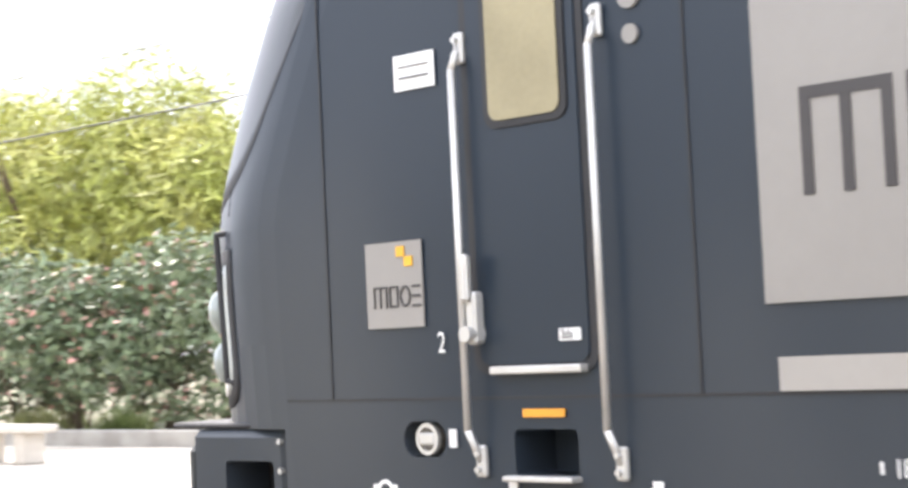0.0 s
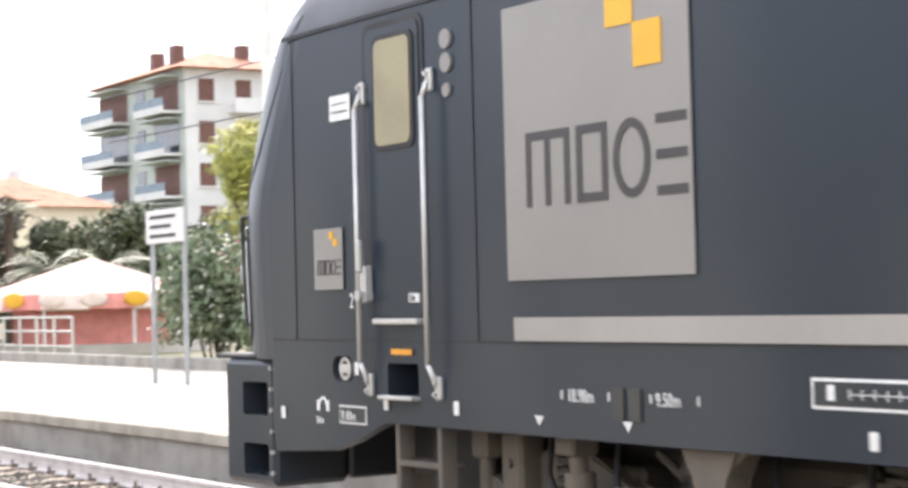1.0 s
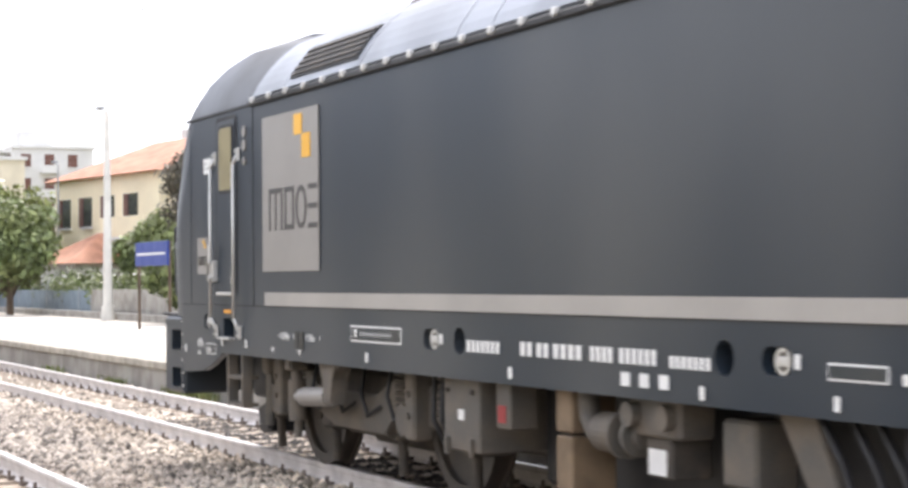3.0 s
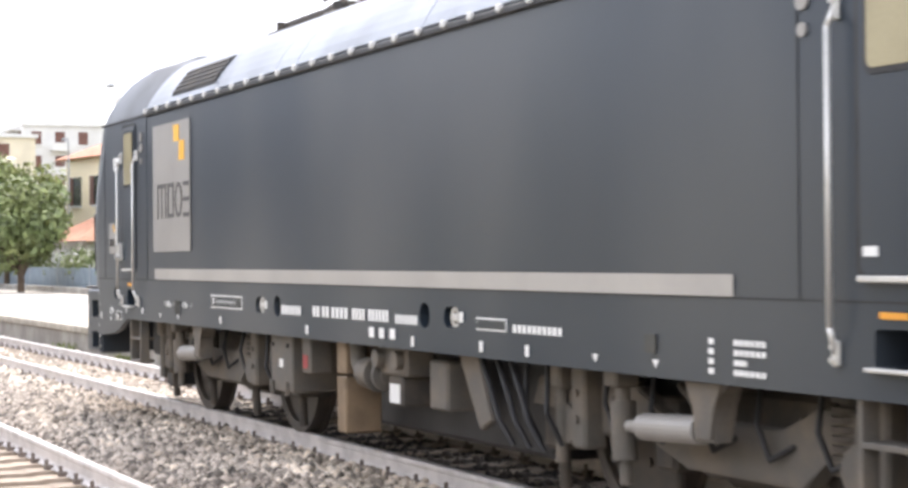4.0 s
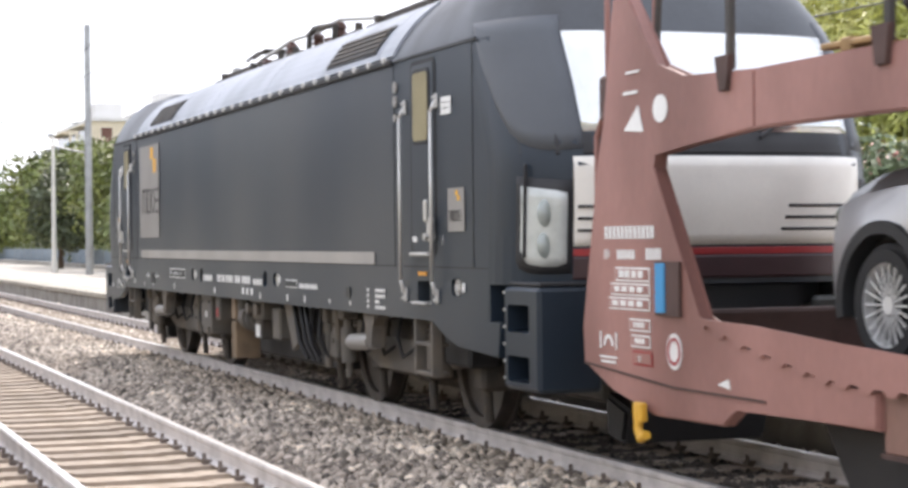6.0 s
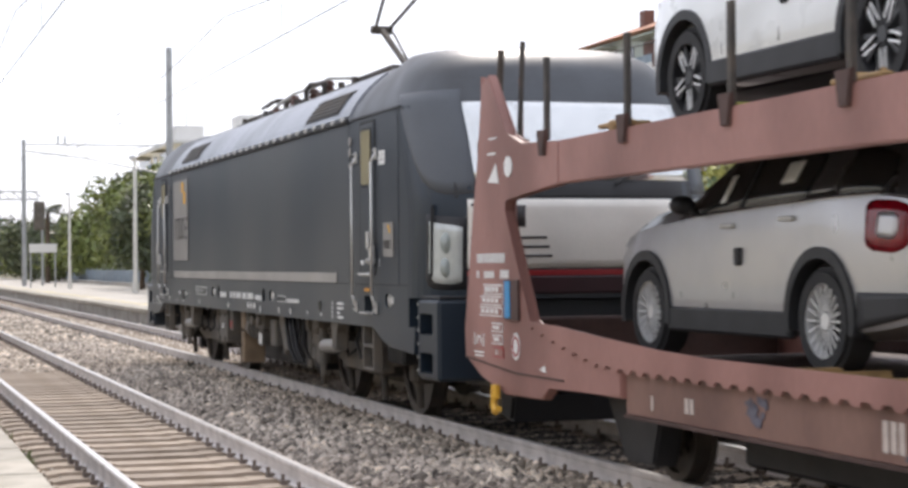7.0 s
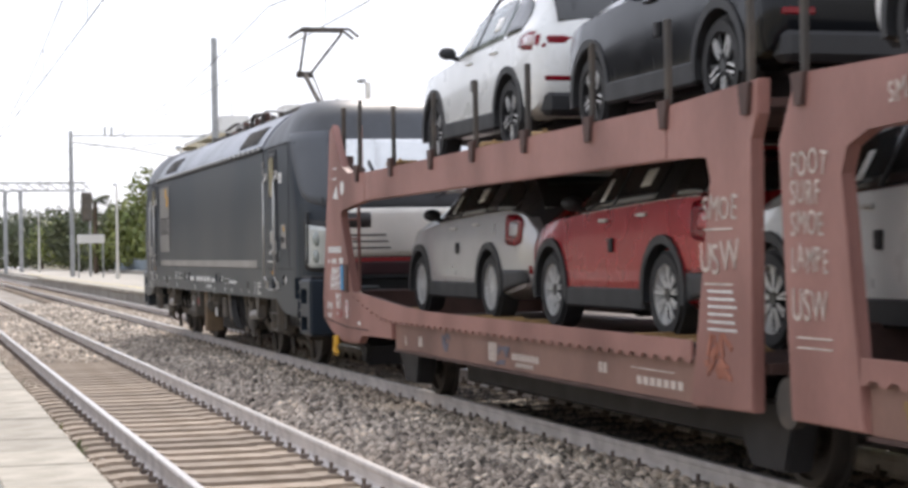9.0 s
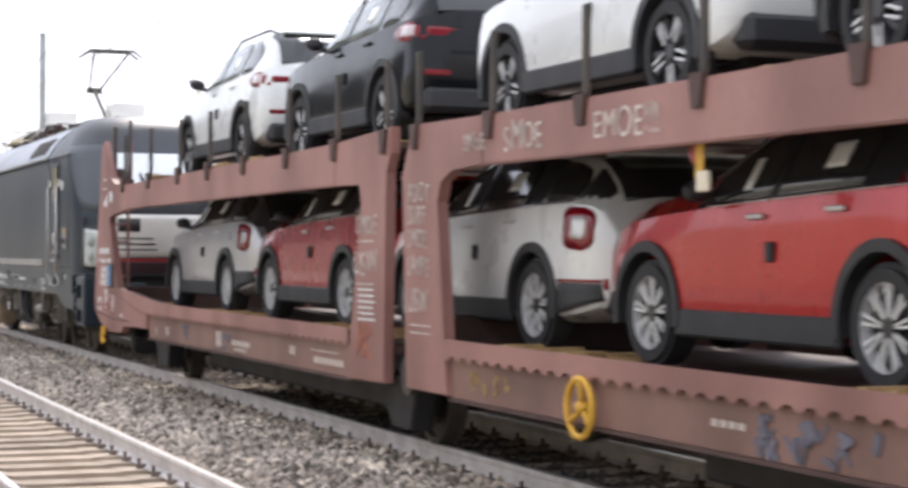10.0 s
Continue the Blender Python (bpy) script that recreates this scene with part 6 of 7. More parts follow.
def signal(at):
    s = thing("railway_signal", "dark railway signal with round lamps on a post", "railway signal", at=at)
    part("post", rod(bmesh.new(), (0, 0.2, 0), (0, 0.2, 4.0), 0.08, seg=8), POST_GREY, s)
    part("head", boxed(-0.2, 0.2, -0.36, 0.36, 3.7, 5.6, 0.08), UNDER, s)
    for z in (4.0, 4.65, 5.3):
        part("hood", rod(bmesh.new(), (0.2, 0, z), (0.42, 0, z), 0.2, seg=14), UNDER, s)


signal((-128, 4.9, TOP))


def gantry():
    g = thing("signal_gantry", "grey lattice gantry across the tracks", "gantry", at=(-180, 0, 0))
    bm = bmesh.new()
    for z in (7.85, 8.6):
        for x in (-0.4, 0.4):
            box(bm, x - 0.06, x + 0.06, -16, 9.5, z - 0.06, z + 0.06)
    for i in range(26):
        y = -16 + i
        for x in (-0.4, 0.4):
            rod(bm, (x, y, 7.85), (x, y + (1 if i % 2 else 0), 8.6), 0.03, seg=5)
            rod(bm, (x, y + 1, 7.85), (x, y, 8.6), 0.03, seg=5)
    part("beam", bm, POST_GREY, g)
    for y in (2.1, 3.5):
        bm = bmesh.new()
        for x in (-0.4, 0.4):
            box(bm, x - 0.1, x + 0.1, y - 0.16, y + 0.16, 0.0, 7.85)
        for i in range(10):
            rod(bm, (-0.4, y, 0.3 + 0.75 * i), (0.4, y, 1.0 + 0.75 * i), 0.04, seg=5)
        part("leg", bm, POST_GREY, g)


gantry()


WIRE = 5.36          # height of the contact line


def wires():
    for yc, nm in ((0.0, "far"), (-GAP, "near")):
        w = thing("overhead_wire", "thin dark overhead contact line over the track", "overhead line", "overhead lines", at=(0, yc, 0))
        part("contact_wire", tube(bmesh.new(), [(60, 0, WIRE), (-240, 0, WIRE)], 0.009, 5), BLACK, w)
        pts = []
        for i in range(61):
            x = 60 - 5 * i
            u = ((x + 81.7) / 46.7) % 1.0
            pts.append((x, 0, 6.3 - 0.75 * 4 * u * (1 - u)))
        part("carrier_wire", tube(bmesh.new(), pts, 0.009, 5), BLACK, w)
        for x, _, z in pts[::2]:
            part("dropper", rod(bmesh.new(), (x, 0, WIRE), (x, 0, z), 0.005, seg=4), BLACK, w)
    for k, (y0, z0, y1, z1) in enumerate(((13, 7.4, 11.5, 6.9), (13, 6.2, 11.5, 5.8))):
        w = thing("cable", "dark slack cable behind the platform", "cable", "cables", at=(0, 0, 0))
        part("strand", tube(bmesh.new(), [(-10, y0, z0), (-25, (y0 + y1) / 2, (z0 + z1) / 2 - 0.2), (-45, y1, z1)], 0.018, 5), BLACK, w)


wires()

# oleanders, pines and other planting
rnd = random.Random(11)
for i in range(7):
    x = -21.0 - i * 2.1
    tree("oleander_bush", "oleander bush with pink blossom behind the platform", (x, 11.0 + rnd.uniform(-0.3, 0.5), 0.3), 1.6, 3.0 + rnd.uniform(-0.3, 0.3), 0.3, "oleander", 5200, 0.085, 20 + i, "oleander hedge", 0, "pink", "bush")
for i in range(3):
    tree("oleander_bush", "oleander bush with white blossom behind the platform", (-35.0 - i * 1.9, 11.0 + rnd.uniform(-0.2, 0.4), 0.3), 1.5, 2.9, 0.3, "oleander", 5200, 0.085, 40 + i, "oleander hedge", 0, "white", "bush")
for i, (az, r, h, w) in enumerate(((57.5, 40, 8.1, 3.4), (53, 38, 7.7, 3.4), (61.2, 44, 8.2, 3.0), (48, 38, 7.8, 3.6), (63.2, 47, 6.2, 2.2))):
    tree("pine_tree", "yellow-green pine tree behind the hedge", bearing(az, r), w, h - 2.2, 1.6, "pine", 26000, 0.17, 60 + i, "pines", 0.2)
palm(bearing(62.3, 37.5), 0.5, 1.5, 5, "low palm bush beside the platform", 22)
palm(bearing(71.1, 74), 5.0, 1.6, 6)
palm(bearing(68.3, 66), 2.7, 2.3, 7)
palm(bearing(69.9, 64), 2.6, 2.2, 17)
palm(bearing(84.65, 150), 5.6, 1.9, 8, count=60)
palm(bearing(70.0, 72), 2.3, 1.8, 9)
tree("plum_tree", "dark purple-leaved plum tree", bearing(72.95, 70), 2.3, 5.0, 1.2, "plum", 15000, 0.12, 80)
tree("plum_tree", "dark purple-brown tree near the villa", bearing(71.9, 76), 2.0, 4.6, 1.2, "plum", 12000, 0.12, 81)
for i, (az, r, h, w, leaf) in enumerate(((69.3, 78, 6.0, 2.0, "dark"), (67.4, 80, 6.0, 2.2, "dark"), (70.9, 80, 4.0, 1.6, "green"), (75.2, 76, 4.4, 1.5, "green"), (79.7, 92, 6.6, 3.2, "olive"), (80.2, 96, 6.7, 3.2, "olive"), (66, 90, 6, 2.5, "dark"),
                                         (74.0, 60, 2.6, 1.3, "green"), (79.4, 110, 7.3, 4.0, "olive"), (81.4, 115, 7.6, 4.2, "olive"), (82.4, 135, 7.9, 3.6, "olive"), (83.2, 150, 6.0, 4.5, "olive"), (84.0, 165, 5.2, 5.0, "dark"), (81.9, 170, 11.2, 3.4, "dark"), (81.2, 180, 12.0, 3.6, "olive"),
                                         (84.7, 190, 5.6, 5.0, "dark"), (85.4, 200, 5.7, 5.0, "olive"), (86.2, 215, 6.2, 5.5, "dark"), (87.0, 230, 6.2, 6.0, "dark"), (81.9, 104, 6.4, 2.6, "dark"), (79.3, 80, 5.2, 2.3, "green"), (74.15, 66, 3.9, 0.8, "green"), (88, 240, 6.2, 6.0, "dark"))):
    tree("broadleaf_tree", {"olive": "yellow-green leafy tree beyond the platform"}.get(leaf, "dark green leafy tree beyond the platform"), bearing(az, r), w, h * 0.78, h * 0.16, leaf, 5200, 0.17 if r < 120 else 0.26, 100 + i, "trees beyond the platform", 0.16)
for i in range(16):
    x = -64 - i * 6.0 - rnd.uniform(0, 1)
    tree("shrub", "low green shrub with pale flowers by the fence", (x, 11.6 + rnd.uniform(-0.3, 0.6), 0.3), 1.7, 1.5 + rnd.uniform(-0.2, 0.5), 0.15, "green", 2600, 0.09, 140 + i, "shrubs by the fence", 0, "white", "shrub")


def fence():
    f = thing("mesh_fence", "blue-grey fence panels behind the platform", "fence")
    for i in range(30):
        x = -72 - i * 3.0
        part("panel", boxed(x - 1.46, x + 1.46, 10.0, 10.04, 0.45, 1.35), FENCE_BLUE, f)
        part("post", rod(bmesh.new(), (x + 1.5, 10.02, 0.3), (x + 1.5, 10.02, 1.5), 0.04, seg=8), POST_GREY, f)


fence()
tagged(part("garden_wall", boxed(-70.4, -55.5, 9.75, 9.95, 0.2, 1.4, 0.01), CONCRETE), "grey concrete garden wall behind the platform", "wall", kind="structure")


def white_fence():
    f = thing("tube_fence", "white painted tube fence behind the platform", "fence")
    for i in range(11):
        x = -47 - i * 1.35
        part("post", rod(bmesh.new(), (x, 11.2, 0.3), (x, 11.2, 1.45), 0.04, seg=8), POST, f)
    for z in (0.65, 1.05, 1.42):
        part("tube", rod(bmesh.new(), (-47, 11.2, z), (-60.5, 11.2, z), 0.03, seg=8), POST, f)


white_fence()


def carousel():
    c = thing("fairground_tent", "pink and cream fairground roundabout with a pointed canopy", "tent", at=bearing(68.75, 58))
    n, bm1, bm2 = 16, bmesh.new(), bmesh.new()
    for i in range(n):
        a, b = 2 * math.pi * i / n, 2 * math.pi * (i + 1) / n
        bm = bm1 if i % 2 else bm2
        r, z0, z1 = 3.4, 1.75, 2.85
        p = [(r * math.cos(a), r * math.sin(a), z0), (r * math.cos(b), r * math.sin(b), z0)]
        top = (0, 0, z1)
        bm.faces.new([bm.verts.new(v) for v in (*p, top)])
        q = [(x * 1.02, y * 1.02, z0 - 0.42) for x, y, _ in p]
        bm.faces.new([bm.verts.new(v) for v in (p[0], p[1], q[1], q[0])])
        bm.faces.new([bm.verts.new((x * 0.9, y * 0.9, z - 0.06)) for x, y, z in (p[1], p[0], q[0], q[1])])
    part("canopy", bm1, PINK, c)
    part("canopy_stripe", bm2, PINK_LIGHT, c)
    for i in range(8):
        a = 2 * math.pi * i / 8
        part("pole", rod(bmesh.new(), (3.3 * math.cos(a), 3.3 * math.sin(a), 0), (3.3 * math.cos(a), 3.3 * math.sin(a), 1.75), 0.05, seg=8), POST, c)
    part("drum", rod(bmesh.new(), (0, 0, 0), (0, 0, 1.5), 2.3, seg=16), PINK, c, "pink drum")
    part("floor", rod(bmesh.new(), (0, 0, 0), (0, 0, 0.3), 3.5, seg=24), PAVE, c)
    for i in range(18):
        a = 2 * math.pi * i / 18
        bm = bmesh.new()
        bmesh.ops.create_uvsphere(bm, u_segments=12, v_segments=8, radius=1, matrix=Matrix.Translation((3.47 * math.cos(a), 3.47 * math.sin(a), 1.6)) @ Matrix.Rotation(a, 4, "Z") @ Matrix.Diagonal((0.04, 0.38, 0.22, 1)))
        part("scallop", bm, PINK_LIGHT if i % 3 else AMBER, c, smooth=True)


carousel()


def villa(name, at, turn, w, d, h, ridge, label, wall=PLASTER_Y):
    v = thing(name, label, "house", "houses", at=at, turn=turn)
    part("wall", boxed(-w / 2, w / 2, -d / 2, d / 2, -0.3, h), wall, v)
    bm = bmesh.new()
    o = 0.5
    a = [bm.verts.new(q) for q in ((-w / 2 - o, -d / 2 - o, h), (w / 2 + o, -d / 2 - o, h), (w / 2 + o, d / 2 + o, h), (-w / 2 - o, d / 2 + o, h))]
    b = [bm.verts.new(q) for q in ((-w / 2 + d / 2, 0, ridge), (w / 2 - d / 2, 0, ridge))]
    for f in ((a[0], a[1], b[1], b[0]), (a[1], a[2], b[1]), (a[2], a[3], b[0], b[1]), (a[3], a[0], b[0]), a[::-1]):
        bm.faces.new(f)
    roof = part("roof", bm, ROOF_TILE, v, "terracotta tiled hip roof")
    part("chimney", boxed(-0.4, 0.2, 0.4, 1.0, ridge - 1.0, ridge + 0.5), PLASTER_W, roof)
    for k in range(int(w // 2.6)):
        x = -w / 2 + 1.4 + k * 2.6
        for z in np.arange(1.0, h - 1.4, 3.0):
            wd = part("window", boxed(x - 0.5, x + 0.5, -d / 2 - 0.03, -d / 2 + 0.05, z, z + 1.4), PANE, v)
            part("shutter", boxed(x - 0.95, x - 0.5, -d / 2 - 0.07, -d / 2 - 0.02, z, z + 1.4), SHUTTER, wd)
            part("window_sill", boxed(x - 0.6, x + 0.6, -d / 2 - 0.12, -d / 2, z - 0.1, z), PLASTER_W, wd)
    for z in np.arange(3.4, h - 0.5, 3.0):
        bal = part("balcony", boxed(w / 2 - 4, w / 2 + 0.6, -d / 2 - 1.1, -d / 2, z - 0.15, z), PLASTER_W, v)
        part("railing", boxed(w / 2 - 4, w / 2 + 0.6, -d / 2 - 1.1, -d / 2 - 1.02, z, z + 0.9), wall, bal)
    # the end wall with its balconies, glazed doors and cooling unit
    for z in np.arange(0.2, h - 2.4, 3.0):
        for y in (-d * 0.27, d * 0.22):
            wd = part("window", boxed(w / 2 - 0.05, w / 2 + 0.03, y - 0.45, y + 0.45, z + 0.8, z + 2.2), PANE, v)
            for q in (-0.9, 0.46):
                part("shutter", boxed(w / 2 + 0.01, w / 2 + 0.07, y + q, y + q + 0.44, z + 0.8, z + 2.2), SHUTTER, wd)
        if z > 1:
            bal = part("balcony", boxed(w / 2, w / 2 + 1.1, -d * 0.46, d * 0.05, z, z + 0.16), PLASTER_W, v)
            part("parapet", boxed(w / 2 + 1.0, w / 2 + 1.1, -d * 0.46, d * 0.05, z + 0.16, z + 1.0), wall, bal)
            part("awning", plate(bmesh.new(), [(w / 2, z + 2.5), (w / 2 + 1.1, z + 2.1), (w / 2 + 1.1, z + 2.16), (w / 2, z + 2.56)][::-1], -d * 0.46, d * 0.02), SHUTTER, bal, "brown sloping awning")
            part("cooling_unit", boxed(w / 2, w / 2 + 0.35, d * 0.3, d * 0.3 + 0.8, z + 2.0, z + 2.55, 0.03), PLASTER_W, v, "white air conditioner on the wall")
    return v


villa("villa", bearing(74.4, 92, 0.3), 10, 12.0, 7.5, 6.3, 8.2, "yellow villa with a red tiled hip roof")
villa("villa", bearing(71.2, 112, 0.3), 12, 10, 8, 7.0, 8.9, "long house with a terracotta roof behind trees", PLASTER)
villa("villa", bearing(76.7, 88, 0.3), 8, 4.5, 4, 2.2, 3.6, "small outbuilding with a red roof", PLASTER_W)


def apartments(name, at, turn, w, d, floors, label, left=PLASTER_G, front=PLASTER_Y, storey=3.0, pitched=True):
    """A block of flats: the face towards the track in one colour, the end wall in another, with balconies."""
    a = thing(name, label, "apartment building", "apartment buildings", at=at, turn=turn)
    h = floors * storey
    part("wall", boxed(-w, 0, 0, d, -0.3, h), front, a)
    part("side_cladding", boxed(-w, -0.02, -0.12, 0, -0.3, h), left, a, "green panelled front")
    for k in range(floors):
        z = k * storey
        for x0, x1 in ((-w - 0.6, -w * 0.62), (-w * 0.36, -0.4)):
            s = part("balcony", boxed(x0, x1, -1.6, -0.12, z - 0.16, z + 0.02), PLASTER_W, a)
            part("parapet", boxed(x0, x1, -1.6, -1.52, z + 0.02, z + 0.35), PLASTER_W, s)
            part("railing", boxed(x0, x1, -1.57, -1.55, z + 0.35, z + 0.95), FENCE_BLUE, s)
            wd = part("window", boxed(x0 + 0.5, x1 - 0.5, -0.16, -0.1, z + 0.1, z + 2.3), SHUTTER if k % 2 else PANE, a)
            part("awning", boxed(x0 + 0.3, x1 - 0.3, -1.4, -0.13, z + 2.45, z + 2.55), left, wd)
        wd = part("window", boxed(-w * 0.54, -w * 0.44, -0.18, -0.1, z + 0.8, z + 2.2), PANE, a)
        for y in np.arange(1.6, d - 0.8, 2.9):
            wd = part("window", boxed(-0.04, 0.05, y - 0.6, y + 0.6, z + 0.7, z + 2.3), SHUTTER, a)
            part("window_sill", boxed(0, 0.18, y - 0.7, y + 0.7, z + 0.58, z + 0.7), PLASTER_W, wd)
            if int(y * 10) % 2:
                s = part("balcony", boxed(0, 1.2, y - 1.2, y + 1.2, z - 0.14, z), PLASTER_W, a)
                part("parapet", boxed(1.12, 1.2, y - 1.2, y + 1.2, z, z + 0.9), front, s)
    if pitched:
        bm = bmesh.new()
        q = [bm.verts.new(v) for v in ((-w - 1, -1.0, h), (1, -1.0, h), (1, d + 1, h), (-w - 1, d + 1, h), (-w * 0.65, d / 2, h + 2.0), (-w * 0.35, d / 2, h + 2.0))]
        for f in ((0, 1, 5, 4), (1, 2, 5), (2, 3, 4, 5), (3, 0, 4), (3, 2, 1, 0)):
            bm.faces.new([q[i] for i in f])
        roof = part("roof", bm, ROOF_TILE, a, "red tiled roof")
        for x, y in ((-w * 0.3, 1.5), (-w * 0.6, 2), (-w * 0.2, d * 0.7)):
            part("chimney", boxed(x - 0.5, x + 0.5, y - 0.4, y + 0.4, h, h + 2.2), SHUTTER, roof)
    else:
        part("roof", boxed(-w - 0.3, 0.3, -0.3, d + 0.3, h, h + 0.4), PLASTER_W, a)
        part("roof_house", boxed(-w * 0.6, -w * 0.3, d * 0.2, d * 0.6, h + 0.4, h + 2.6), PLASTER_W, a)
        part("aerial", rod(bmesh.new(), (-w * 0.4, d * 0.4, h + 2.6), (-w * 0.4, d * 0.4, h + 5), 0.06, seg=6), POST_GREY, a)
    return a


apartments("apartment_building", bearing(65.86, 134, 0.3), 0, 15.7, 8.5, 6, "pale grey-green block of flats with balconies", front=PLASTER_W)
apartments("apartment_building", bearing(80.95, 215, 0.3), 0, 26, 8, 5, "pale flat-roofed block of flats beyond the trees", PLASTER, PLASTER, pitched=False)
apartments("apartment_building", bearing(79.2, 240, 0.3), 0, 18, 10, 6, "white flat-roofed block of flats in the distance", PLASTER_W, PLASTER_W, pitched=False)


# ---- marks and fittings of the wagons ----
def scrawl(name, x0, x1, z0, z1, n, mat, parent, y, seed):
    """An unreadable smear of paint strokes."""
    q = random.Random(seed)
    bm = bmesh.new()
    for i in range(n):
        x, z = q.uniform(x0, x1), q.uniform(z0, z1)
        a, l = q.uniform(-80, 80), q.uniform(0.4, 1.0) * (z1 - z0) * 0.6
        dx, dz = math.cos(radians(a)) * l / 2, math.sin(radians(a)) * l / 2
        k = 0.008 + 0.02 * q.random()
        zc = min(max(z, z0 + abs(dz)), z1 - abs(dz))
        ux, uz = -math.sin(radians(a)) * k, math.cos(radians(a)) * k
        plate(bm, [(x - dx - ux, zc - dz - uz), (x + dx - ux, zc + dz - uz), (x + dx + ux, zc + dz + uz), (x - dx + ux, zc - dz + uz)], y - 0.003 - 0.0004 * i, y)
    return tagged(part(name, bm, mat, parent), kind="stuff")


def scrawled(text, size, x, y, z, mat, parent, wide=1.0, lean=0.0):
    """Words painted by hand, each letter a stroke of its own, unevenly set."""
    q = random.Random(len(text) + int(x * 10) + int(z * 10))
    for ch in text:
        if ch != " ":
            me = text_mesh(ch, size * q.uniform(0.92, 1.1), wide)
            me.name = "scrawl"
            me.materials.clear()
            me.materials.append(mat)
            w = max(v.co.x for v in me.vertices)
            me.transform(Matrix.Translation((x, y, z + q.uniform(-0.015, 0.015))) @ Matrix.Rotation(radians(lean + q.uniform(-5, 5)), 4, "Y"))
            tagged_part("scrawl", me, parent)
            x += w + 0.02
        else:
            x += size * 0.3


def wagon_details():
    w = wagon_front
    y = -1.453
    # writing on the leading end post
    part("triangle_mark", plate(bmesh.new(), [(10.62, 2.35), (10.9, 2.33), (10.83, 2.5)][::-1], y - 0.004, y), WHITE, w, "white triangle")
    part("round_mark", plate(bmesh.new(), [(11.14 + 0.1 * math.cos(a), 2.46 + 0.085 * math.sin(a)) for a in np.linspace(0, 6.28, 25)[:-1]], y - 0.004, y), WHITE, w, "white disc")
    flat("dash", 10.66, 10.85, 2.705, 2.72, WHITE, w, y), flat("dash", 10.62, 10.82, 2.575, 2.595, WHITE, w, y)
    bars("number_bar", 10.31, 11.05, 1.67, 1.75, 12, WHITE, w, y)
    words("type_text", "RIV", 0.09, 10.3, y - 0.003, 1.54, WHITE, w, 0.6), bars("owner_bar", 10.5, 10.77, 1.54, 1.6, 5, WHITE, w, y)
    bars("type_bar", 10.92, 11.14, 1.54, 1.61, 5, WHITE, w, y)
    for x0, x1, z0, z1 in ((10.47, 10.97, 1.4, 1.49), (10.4, 10.97, 1.31, 1.39), (10.37, 10.97, 1.22, 1.3), (10.68, 10.97, 1.09, 1.17), (10.7, 10.97, 0.99, 1.07)):
        t = flat("load_table", x0, x1, z0, z1, WHITE, w, y, thick=0.003)
        part("table_field", boxed(x0 + 0.012, x1 - 0.012, y - 0.006, y - 0.004, z0 + 0.012, z1 - 0.012), WAGON, t)
        bars("table_bar", x0 + 0.06, x1 - 0.06, z0 + 0.025, z1 - 0.02, 4, WHITE, t, y - 0.006)
    words("class_text", "A  B  C", 0.07, 10.53, y - 0.012, 1.42, WHITE, w, 0.85)
    t = flat("red_frame", 10.72, 11.0, 0.88, 0.97, RED_BAND, w, y, thick=0.003)
    part("frame_field", boxed(10.735, 10.985, y - 0.006, y - 0.004, 0.892, 0.958), WAGON, t)
    words("load_text", "10", 0.05, 10.8, y - 0.009, 0.905, WHITE, w)
    rec = flat("plate_recess", 11.08, 11.4, 1.2, 1.53, WAGON_DARK, w, y, "square frame with a blue plate", thick=0.02)
    part("blue_plate", boxed(11.1, 11.22, y - 0.03, y - 0.021, 1.22, 1.52), BLUE, rec, "bright blue plate")
    part("round_sign", plate(bmesh.new(), [(11.3 + 0.1 * math.cos(a), 0.99 + 0.11 * math.sin(a)) for a in np.linspace(0, 6.28, 25)[:-1]], y - 0.004, y), WHITE, w, "white and red round sign")
    part("round_sign_ring", ring(bmesh.new(), 11.3, y - 0.008, y - 0.004, 0.99, 0.065, 0.085, 24), RED_BAND, w)
    bm = ring(bmesh.new(), 10.35, y - 0.004, y, 0.98, 0.05, 0.075, 12, 0, 180)
    box(bm, 10.22, 10.24, y - 0.004, y, 0.96, 1.07), box(bm, 10.46, 10.48, y - 0.004, y, 0.96, 1.07), box(bm, 10.22, 10.48, y - 0.004, y, 0.9, 0.915), box(bm, 10.24, 10.46, y - 0.004, y, 0.87, 0.885)
    part("curve_mark", bm, WHITE, w)
    part("lifting_mark", plate(bmesh.new(), [(11.85, 0.83), (12.0, 0.81), (11.98, 0.87)][::-1], y - 0.004, y), WHITE, w)
    part("fold_line", plate(bmesh.new(), [(9.97, 0.86), (11.3, 0.78), (12.4, 0.78), (12.4, 0.765), (11.3, 0.765), (9.97, 0.845)][::-1], y - 0.006, y), WAGON_DARK, w)
    hook = tube(bmesh.new(), [(10.92, -1.5, 0.66), (10.92, -1.52, 0.5), (10.96, -1.52, 0.44), (11.04, -1.52, 0.47)], 0.03)
    box(hook, 10.86, 10.98, -1.53, -1.48, 0.54, 0.66, 0.01)
    part("tow_hook", hook, YELLOW, w, "yellow rope hook under the end post")
    # ladder and mast gear at the leading end
    lad = bmesh.new()
    for yy in (-1.3, -0.95):
        tube(lad, [(9.86, yy, 0.9), (9.86, yy, 2.35), (10.05, yy, 2.6), (10.05, yy, 3.3)], 0.022)
